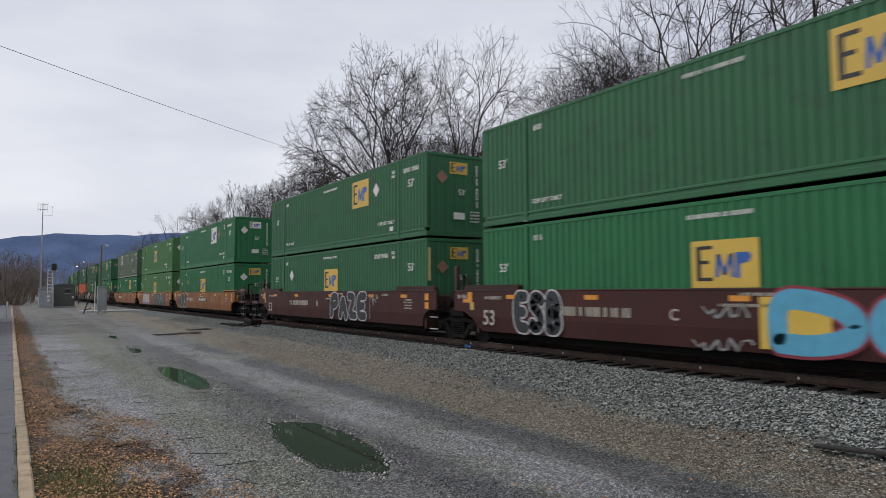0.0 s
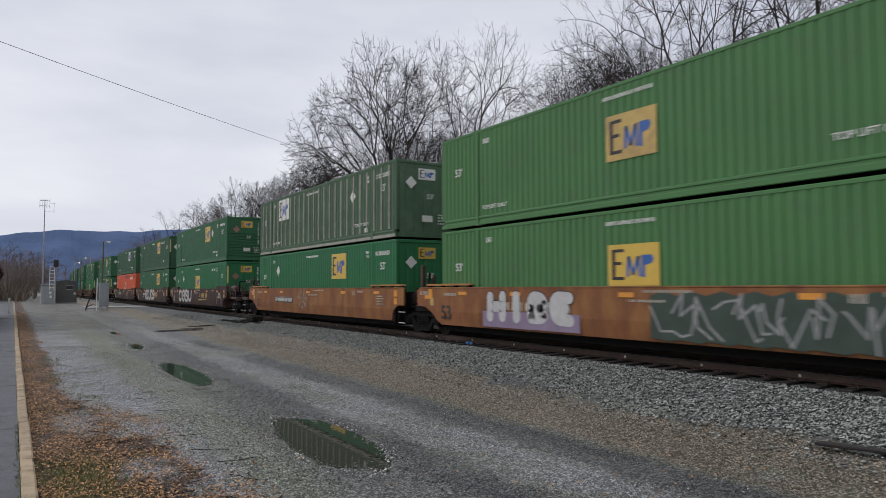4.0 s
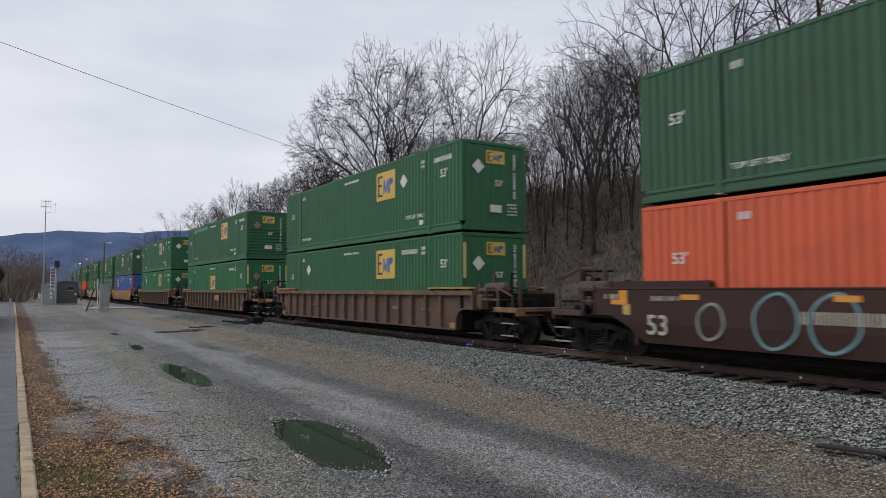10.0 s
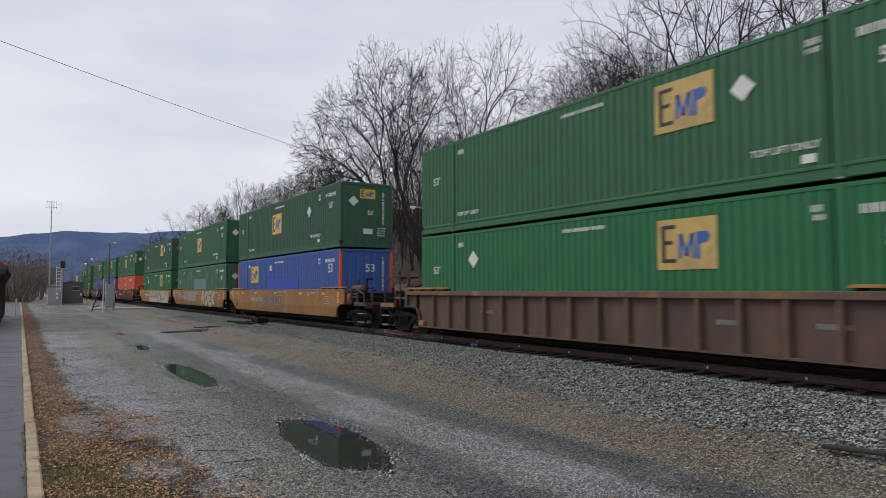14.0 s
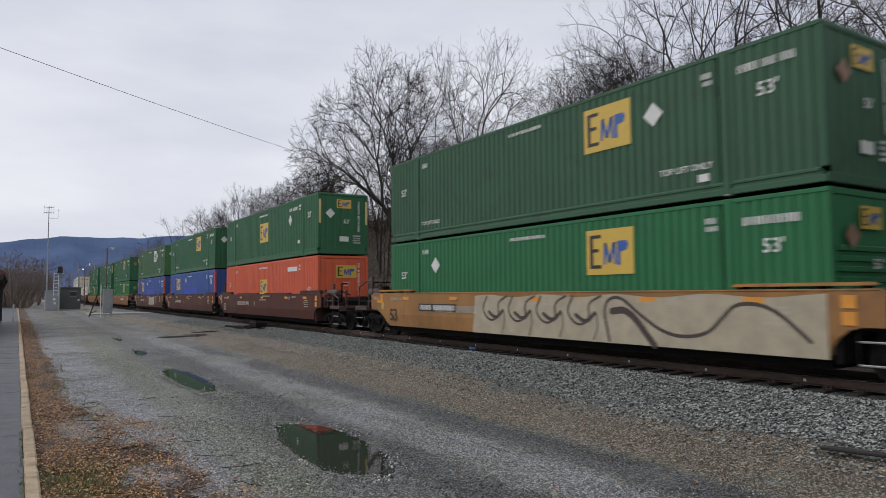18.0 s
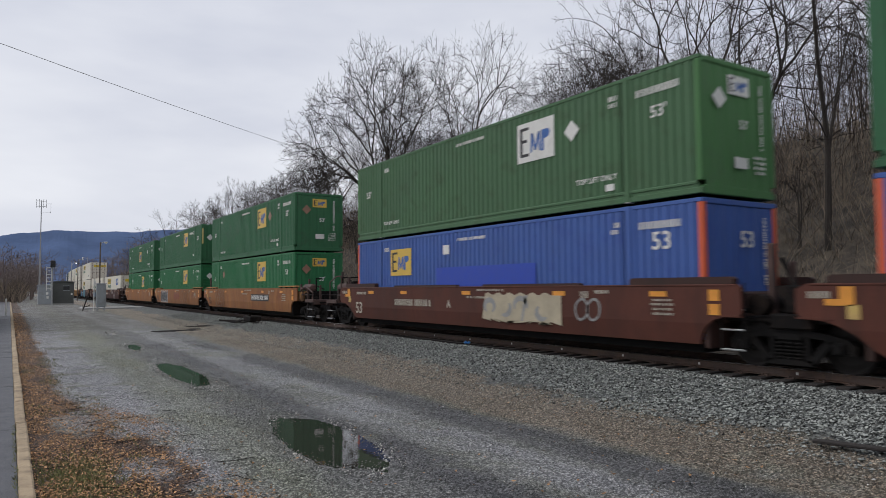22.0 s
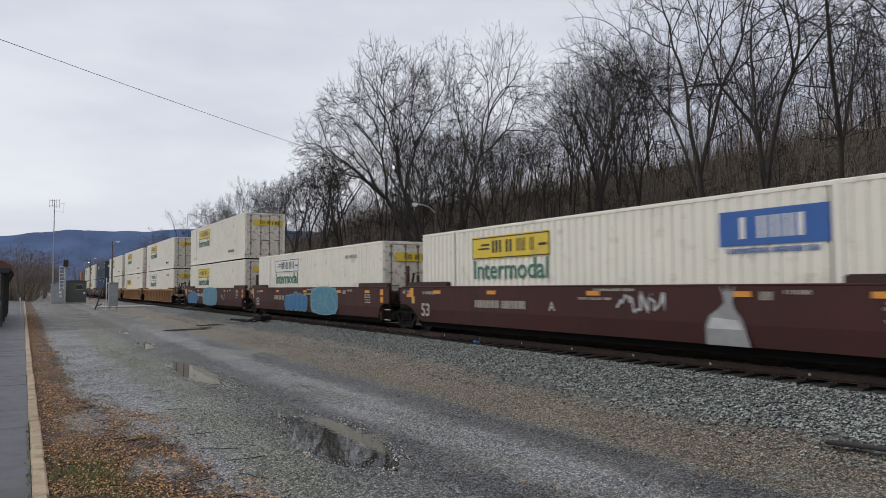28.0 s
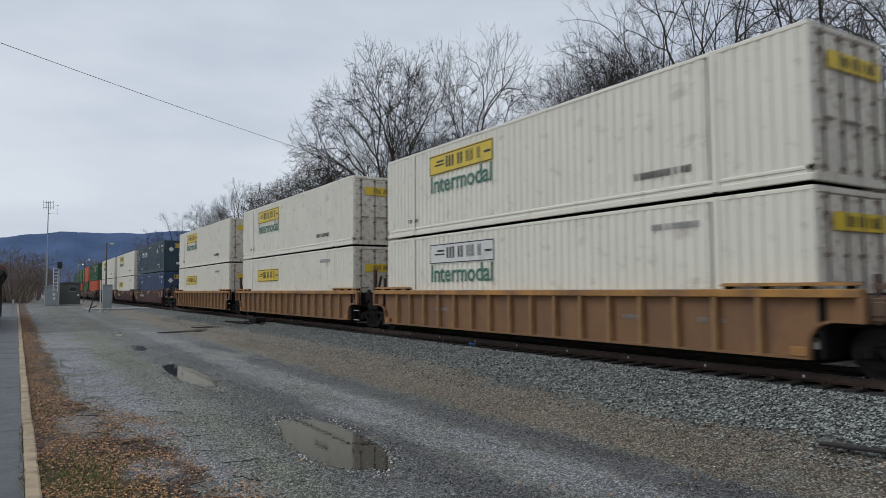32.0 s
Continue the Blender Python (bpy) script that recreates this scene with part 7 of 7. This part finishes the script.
def make_leaves():
    r = random.Random(8)
    s = Shape()

    def leaf(x, y, z, size):
        a, ln, w = r.uniform(0, 6.3), size * r.uniform(0.7, 1.3), size * r.uniform(0.4, 0.8)
        c, q = math.cos(a), math.sin(a)
        k1, k2, k3 = r.uniform(0, 1.0) * size, r.uniform(0, 0.9) * size, r.uniform(-0.3, 0.8) * size
        s.add([(x + c * ln, y + q * ln, z + k1), (x - q * w, y + c * w, z + k2), (x - c * ln, y - q * ln, z + k3), (x + q * w, y - c * w, z + k2 * 0.5)], [(0, 1, 2), (0, 2, 3)])

    for i in range(120000):
        y = 5.2 + 60 * r.random() ** 2.2
        x = 0.3 + 2.6 * r.random() ** 1.2
        edge = 0.88 + 0.35 * noise.noise((y * 0.35, 2.0, 5.0)) + 1.25 * max(0.0, min(1.0, (16.5 - y) / 4.5)) + r.gauss(0, 0.16)
        if x > edge:
            continue
        if any(((x - bx) / rx) ** 2 + ((y - by) / ry) ** 2 < 0.8 + 1.5 * noise.noise((x * 4, y * 2.2, 2.0)) for bx, by, rx, ry in BARE) and r.random() < 0.5:
            continue
        if noise.noise((x * 2.1, y * 0.9, 12.0)) > 0.24 and r.random() < 0.75:
            continue
        leaf(x, y, ground_z(x, y) + 0.004 + 0.02 * r.random(), r.uniform(0.008, 0.022))
    for i in range(900):
        y = 5 + 30 * r.random() ** 1.6
        x = r.uniform(2.0, 9.0)
        leaf(x, y, ground_z(x, y) + 0.006, r.uniform(0.012, 0.028))
    tagged(new("fallen_leaves", s.mesh("fallen_leaves", M["leaf"])), "dead brown oak leaves drifted along the platform kerb", "leaves", kind="stuff")
    twig = Shape()
    for i in range(46):
        x, y = r.uniform(0.35, 2.4), r.uniform(6, 16)
        p, a = Vector((x, y, ground_z(x, y) + 0.018)), r.uniform(0, 6.3)
        for _ in range(3):
            a += r.uniform(-0.5, 0.5)
            q = p + Vector((math.cos(a), math.sin(a), r.uniform(-0.04, 0.06))) * r.uniform(0.06, 0.2)
            twig.tube(p, q, 0.005, 0.004, n=4)
            p = q
    tagged(new("fallen_twigs", twig.mesh("fallen_twigs", M["twig"])), "thin dark twigs lying among the dead leaves", "twigs", kind="stuff")
    g = Shape()
    for i in range(7000):
        y = 6 + 20 * r.random() ** 1.6
        x = r.uniform(0.29, 1.6)
        if i < 150:
            x, y = r.uniform(0.09, 0.135), r.uniform(6.0, 12.5)
        elif i < 3000:
            x, y = r.gauss(0.72, 0.24), r.gauss(9.0, 0.7)
            if x < 0.3:
                continue
        elif noise.noise((x * 1.5, y * 0.6, 9.0)) < 0.12:
            continue
        z = ground_z(x, y) if x > 0.2 else yard_level(y) + 0.14
        h = r.uniform(0.02, 0.06)
        dx, dy = r.uniform(-0.04, 0.04), r.uniform(-0.04, 0.04)
        g.add([(x - 0.006, y, z), (x + 0.006, y, z), (x + dx, y + dy, z + h)], [(0, 1, 2)])
    tagged(new("grass", g.mesh("grass", material("dull_winter_grass", (0.17, 0.175, 0.07), 0.9, vary=0.3, bump=0, islands=0.4))), "thin winter grass beside the kerb", "grass", kind="stuff")


make_leaves()


# ---- things along the line ----
def make_hut():
    for x0, x1, y0, y1, zt, mat, label in ((4.6, 7.1, 100, 104, 3.35, "hut", "dark olive metal signal hut with a dark window"), (3.05, 4.5, 98, 100, 2.9, "cabinet", "grey metal equipment hut beside the signal")):
        h = tagged(new("signal_hut"), label, "hut")
        z = yard_level(y0)
        part("wall", Shape().box(x0, x1, y0, y1, z + 0.12, zt - 0.12, 0.03), M[mat], h)
        part("roof", Shape().prism([(x0 - 0.12, zt - 0.12), (x1 + 0.12, zt - 0.12), (x1 + 0.12, zt - 0.02), ((x0 + x1) / 2, zt + 0.1), (x0 - 0.12, zt - 0.02)], 1, y0 - 0.12, y1 + 0.12), M[mat], h)
        part("base", Shape().box(x0 - 0.05, x1 + 0.05, y0 - 0.05, y1 + 0.05, z - 0.1, z + 0.12, 0.02), M["concrete"], h)
        if mat == "hut":
            w = part("window", Shape().box(5.9, 6.6, y0 - 0.03, y0 - 0.004, 2.25, 2.75, 0.01), M["ink"], h, "dark window")
            part("window_frame", Shape().box(5.84, 6.66, y0 - 0.02, y0 - 0.002, 2.18, 2.25).box(5.84, 6.66, y0 - 0.02, y0 - 0.002, 2.75, 2.82), M["cabinet"], w)
            part("vent", Shape().box(6.75, 6.95, y0 - 0.04, y0 - 0.004, 1.6, 1.85, 0.01), M["pale"], h)
        else:
            part("notice", Shape().box(3.9, 4.15, y0 - 0.03, y0 - 0.004, 1.7, 2.0), M["pale"], h, "pale notice plate")
            part("meter_box", Shape().box(3.95, 4.2, y0 - 0.12, y0 - 0.004, 1.2, 1.5, 0.02), M["pale"], h)


make_hut()


def make_cabinet():
    c = tagged(new("signal_cabinet"), "tall grey metal crossing cabinet standing on legs", "cabinet")
    z = yard_level(68)
    part("body", Shape().box(6.62, 7.4, 68, 68.6, z + 0.35, 2.75, 0.03), M["cabinet"], c)
    part("roof", Shape().box(6.58, 7.44, 67.95, 68.65, 2.75, 2.83, 0.02), M["cabinet"], c)
    part("door", Shape().box(6.68, 7.34, 67.975, 67.998, z + 0.45, 2.65, 0.008), M["cabinet"], c)
    part("handle", Shape().box(7.22, 7.26, 67.94, 67.975, 1.6, 1.85, 0.006), M["galv"], c)
    for x in (6.72, 7.3):
        part("leg", Shape().box(x - 0.05, x + 0.05, 68.2, 68.4, z - 0.1, z + 0.36), M["galv"], c)
    p = tagged(new("marker_post"), "thin white steel post beside the crossing cabinet", "post")
    part("post", Shape().tube((6.42, 68.0, z - 0.1), (6.42, 68.0, 3.2), 0.04, n=8), M["pale"], p)
    part("cap", Shape().tube((6.42, 68.0, 3.2), (6.42, 68.0, 3.25), 0.055, n=8), M["pale"], p)
    s = tagged(new("leaning_prop"), "dark timber prop leaning beside the cabinet", "prop")
    part("stake", Shape().tube((5.55, 68.5, z - 0.05), (6.2, 68.8, 2.35), 0.05, n=6), M["tie"], s)
    part("cross_brace", Shape().tube((5.6, 68.8, z + 0.3), (6.2, 68.5, 0.9), 0.035, n=6), M["tie"], s)


make_cabinet()


def make_mast():
    m = tagged(new("radio_mast"), "tall thin grey steel radio mast with a crossbar antenna", "mast")
    x, y = 3.55, 110.0
    part("pole", Shape().tube((x, y, 0.3), (x, y, 8.0), 0.13, 0.09, n=10).tube((x, y, 8.0), (x, y, 14.9), 0.075, 0.05, n=10), M["galv"], m)
    for z in (14.75, 14.0):
        part("crossbar", Shape().tube((x - 0.6, y, z), (x + 0.6, y, z), 0.03, n=6), M["galv"], m)
    for dx in (-0.6, -0.25, 0.25, 0.6):
        part("rod", Shape().tube((x + dx, y, 13.8), (x + dx, y, 15.0), 0.025, n=6), M["galv"], m)
    part("side_antenna", Shape().tube((x, y, 13.2), (x + 1.15, y, 13.2), 0.014, n=6).tube((x + 1.15, y, 13.1), (x + 1.15, y, 14.6), 0.014, n=6).tube((x + 0.7, y, 14.4), (x + 1.3, y, 14.4), 0.014, n=6), M["galv"], m)


make_mast()


def make_signal(x, y, low, side):
    """A signal mast; side: where its ladder stands."""
    s = tagged(new("railway_signal"), "dark railway signal head above a white-railed ladder post", "signal")
    z = ground_z(x, y, False)
    part("post", Shape().tube((x, y, z - 0.1), (x, y, low + 3.1), 0.08, n=10), M["galv"], s)
    for dx in (0.62, 0.14):
        part("ladder_rail", Shape().tube((x + side * dx, y - 0.12, low), (x + side * dx, y - 0.12, low + 2.95), 0.035, n=6), M["pale"], s)
    for k in range(7):
        zz = low + 0.25 + k * 0.42
        part("rung", Shape().box(min(side * 0.62, side * 0.14) + x, max(side * 0.62, side * 0.14) + x, y - 0.15, y - 0.10, zz, zz + 0.06), M["pale"], s)
    part("platform", Shape().box(x - 0.5, x + 0.5, y - 0.35, y + 0.1, low + 2.72, low + 2.78), M["galv"], s)
    h = part("signal_head", Shape().box(x - 0.25, x + 0.28, y - 0.3, y - 0.05, low + 2.8, low + 3.65, 0.05), M["ink"], s, "black signal head")
    for k in range(2):
        part("hood", Shape().tube((x, y - 0.5, low + 3.02 + k * 0.38), (x, y - 0.3, low + 3.02 + k * 0.38), 0.14, n=12), M["ink"], h)


make_signal(4.42, 95.0, 2.2, -1)
make_signal(18.0, 128.0, 5.3, 1)


def street_lamp(x, y, ztop, arm, label, wood=True, z0=0.3, glow=False):
    p = tagged(new("street_lamp"), label, "street lamp")
    part("pole", Shape().tube((x, y, z0), (x, y, ztop), 0.085, 0.06, n=10), M["wood_pole" if wood else "galv"], p)
    a = Shape()
    pts = [Vector((x, y, ztop - 0.5)), Vector((x + arm * 0.4, y, ztop - 0.1)), Vector((x + arm * 0.8, y, ztop)), Vector((x + arm, y, ztop - 0.02))]
    for u, v in zip(pts, pts[1:]):
        a.tube(u, v, 0.035, n=6)
    part("arm", a, M["galv"], p)
    e = pts[-1]
    q = math.copysign(1, arm)
    hd = part("lamp_head", Shape().box(min(e.x, e.x + q * 0.36), max(e.x, e.x + q * 0.36), y - 0.11, y + 0.11, e.z - 0.05, e.z + 0.06, 0.03), M["pale"], p, "pale lamp head")
    part("lamp_glass", Shape().box(min(e.x + q * 0.1, e.x + q * 0.30), max(e.x + q * 0.1, e.x + q * 0.30), y - 0.09, y + 0.09, e.z - 0.14, e.z - 0.05, 0.03), M["lit" if glow else "pale"], hd)


street_lamp(7.55, 75.0, 7.0, 0.3, "weathered wooden pole with a curved street lamp arm")
street_lamp(13.9 + 8.2, 36.5, 7.4, -1.3, "street lamp arm on a dark pole behind the train", z0=1.0)
street_lamp(19.8, 230.0, 11.9, -1.2, "distant lit street lamp beyond the railway", False, glow=True)
street_lamp(9.5, 140.0, 7.2, 0.5, "distant lit street lamp beyond the railway", False, glow=True)
street_lamp(9.6, 128.0, 7.4, 0.5, "distant wooden utility pole beside the line")


def make_cable():
    c = tagged(new("overhead_cable"), "black overhead utility cable sagging across the sky", "cable")
    s = Shape()
    a, b_ = Vector((-24.0, 8.6, 11.45)), Vector((38.0, 57.5, 11.85))
    pts = [a.lerp(b_, t) - Vector((0, 0, 1.0 * 4 * t * (1 - t))) for t in np.linspace(0, 1, 25)]
    for p, q in zip(pts, pts[1:]):
        s.tube(p, q, 0.010, n=6, caps=False)
    part("wire", s, M["hut"], c)
    for e in (a, b_):
        p = tagged(new("utility_pole"), "weathered wooden utility pole carrying the cable", "utility pole")
        part("pole", Shape().tube((e.x, e.y, ground_z(e.x, e.y, False) - 0.3), (e.x, e.y, e.z + 0.4), 0.17, 0.12, n=10), M["wood_pole"], p)
        part("crossarm", Shape().box(e.x - 0.06, e.x + 0.06, e.y - 0.9, e.y + 0.9, e.z - 0.12, e.z, 0.01), M["wood_pole"], p)


make_cable()


def make_canopy():
    c = tagged(new("platform_canopy"), "dull red roofed platform shelter on dark posts", "canopy")
    z = yard_level(45) + 0.14
    part("roof", Shape().prism([(-6.2, 3.55), (-0.55, 3.35), (-0.5, 3.5), (-0.9, 3.74), (-6.2, 4.3)], 1, 42, 60), M["red_roof"], c)
    part("fascia", Shape().box(-6.0, -0.6, 41.9, 42.0, 3.1, 3.4, 0.02), M["ink"], c)
    for y in (42.6, 48.5, 54.5, 59.5):
        part("post", Shape().box(-0.98, -0.86, y, y + 0.12, z, 3.4, 0.01), M["ink"], c)
        part("brace", Shape().tube((-0.92, y + 0.06, 2.7), (-0.6, y + 0.06, 3.35), 0.05, n=6), M["ink"], c)
    part("back_wall", Shape().box(-6.2, -6.05, 42, 60, z, 3.5), M["hut"], c)
    b_ = tagged(new("bench_box"), "orange-yellow storage bin under the shelter", "bin")
    part("body", Shape().box(-1.5, -1.02, 44.0, 44.7, z, z + 0.42, 0.03), M["yellow"], b_)
    part("lid", Shape().box(-1.53, -0.99, 43.97, 44.73, z + 0.42, z + 0.48, 0.02), M["yellow_old"], b_)
    p = tagged(new("bollard"), "pale steel post at the edge of the platform", "bollard")
    zz = yard_level(60)
    part("post", Shape().tube((-0.16, 60, zz), (-0.16, 60, zz + 1.3), 0.06, n=10), M["pale"], p)
    part("cap", Shape().tube((-0.16, 60, zz + 1.3), (-0.16, 60, zz + 1.36), 0.075, 0.04, n=10), M["pale"], p)


make_canopy()


def make_crossing():
    s = Shape().box(6.0, 11.7, 73.5, 78, 0.30, 0.51, 0.03)
    tagged(new("road", s.mesh("road", M["concrete"])), "pale concrete grade crossing beside the track", "road", kind="structure")
    p = tagged(new("timber_plank"), "dark weathered timber lying on the ballast toe", "plank")
    z = ground_z(9.1, 3.9) + 0.03
    part("plank", Shape().box(-0.07, 0.07, -1.05, 1.05, 0, 0.04, 0.01), M["tie"], p)
    p.matrix_basis = pose(9.10, 3.90, z, 0, 0, 17)
    b_ = tagged(new("blue_rag"), "scrap of bright blue plastic beside the rail", "litter")
    r = random.Random(2)
    for k in range(3):
        sh = Shape()
        stone_at(sh, (11.75 + 0.06 * k, 17.0 + r.uniform(-0.15, 0.15), 0.56), 0.09, r)
        part("scrap", sh, material("blue_plastic", (0.03, 0.17, 0.45), 0.4, vary=0.15) if k == 0 else bpy.data.materials["blue_plastic"], b_)
    d = tagged(new("scrap_heap"), "heap of dark broken ties, and thin timbers drawing an edge's shadow", "debris")
    for k in range(9):
        sh = Shape().box(-r.uniform(0.3, 0.9), r.uniform(0.3, 0.9), -0.1, 0.1, 0, r.uniform(0.05, 0.12), 0.01)
        part("timber", sh, M["tie"], d, m=pose(10.9 + r.uniform(-0.6, 0.6), 36.5 + r.uniform(-1.5, 1.5), 0.40 + 0.05 * r.random(), r.uniform(-6, 6), r.uniform(-6, 6), r.uniform(0, 180)))
    sw = tagged(new("switch_machine"), "dark iron switch machine with a rod beside the track", "switch machine")
    part("case", Shape().box(10.75, 11.35, 35.7, 36.9, 0.50, 0.78, 0.05), M["iron"], sw)
    part("motor", Shape().tube((11.05, 36.9, 0.66), (11.05, 37.5, 0.66), 0.17, 0.14, n=12), M["iron"], sw)
    part("lever", Shape().tube((10.9, 36.1, 0.78), (10.7, 35.6, 1.0), 0.03, n=6), M["iron"], sw)
    part("rod", Shape().tube((11.3, 36.2, 0.60), (12.3, 36.2, 0.60), 0.03, n=8), M["rail"], sw)
    # thin dark timbers laid in place of the shadow line along a raised edge
    for k in range(10):
        sh = Shape().box(-r.uniform(0.4, 1.3), r.uniform(0.4, 1.3), -0.06, 0.06, 0, 0.045, 0.008)
        x = r.uniform(6.6, 10.4)
        y = 36.5 + (x - 6.6) * 0.8 + r.uniform(-0.4, 0.4)
        part("timber", sh, M["tie"], d, m=pose(x, y, ground_z(x, y) - 0.02, 0, 0, r.uniform(-20, 60)))


make_crossing()


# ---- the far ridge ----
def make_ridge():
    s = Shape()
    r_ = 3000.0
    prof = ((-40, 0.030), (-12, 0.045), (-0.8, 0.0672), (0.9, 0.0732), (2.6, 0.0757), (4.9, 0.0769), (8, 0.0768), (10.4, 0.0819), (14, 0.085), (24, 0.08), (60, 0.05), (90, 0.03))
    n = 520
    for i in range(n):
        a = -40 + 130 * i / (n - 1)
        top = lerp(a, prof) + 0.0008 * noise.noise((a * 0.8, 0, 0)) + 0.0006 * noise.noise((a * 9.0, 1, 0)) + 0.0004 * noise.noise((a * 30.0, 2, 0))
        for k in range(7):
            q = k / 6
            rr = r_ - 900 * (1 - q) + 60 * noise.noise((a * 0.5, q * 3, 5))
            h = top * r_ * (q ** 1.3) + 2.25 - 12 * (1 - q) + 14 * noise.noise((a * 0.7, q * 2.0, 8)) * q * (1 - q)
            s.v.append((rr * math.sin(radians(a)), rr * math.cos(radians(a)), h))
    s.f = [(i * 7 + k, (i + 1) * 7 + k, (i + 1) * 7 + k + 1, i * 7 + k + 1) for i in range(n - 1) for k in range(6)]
    tagged(new("backdrop", s.mesh("backdrop", M["ridge"])), "long wooded mountain ridge, painted in distance-haze blue", "ridge", kind="structure")


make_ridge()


# ---- what moves: the train rolls towards the camera at a steady speed, its wheels turn ----
def motions():
    for thing_, y, z in ROLLING:
        rows = []
        for t in range(0, 33, 2):
            yy = y - SPEED * t
            rows.append((t, pose(line_x(yy), yy, z, 0, 0, line_turn(yy))))
        walk(thing_, rows)
    turn = math.degrees(SPEED / 0.457) / FPS
    for sets, dy in zip(WHEELSETS, (-0.89, 0.89)):
        first = sets[0]
        walk(first, [(k / FPS, pose(0, dy, RAIL_TOP + 0.457, (k * turn) % 360)) for k in range(32 * FPS + 1)])
        keys = first.animation_data
        for other in sets[1:]:
            other.rotation_mode = "QUATERNION"
            other.animation_data_create()
            other.animation_data.action = keys.action
            other.animation_data.action_slot = keys.action_slot


motions()
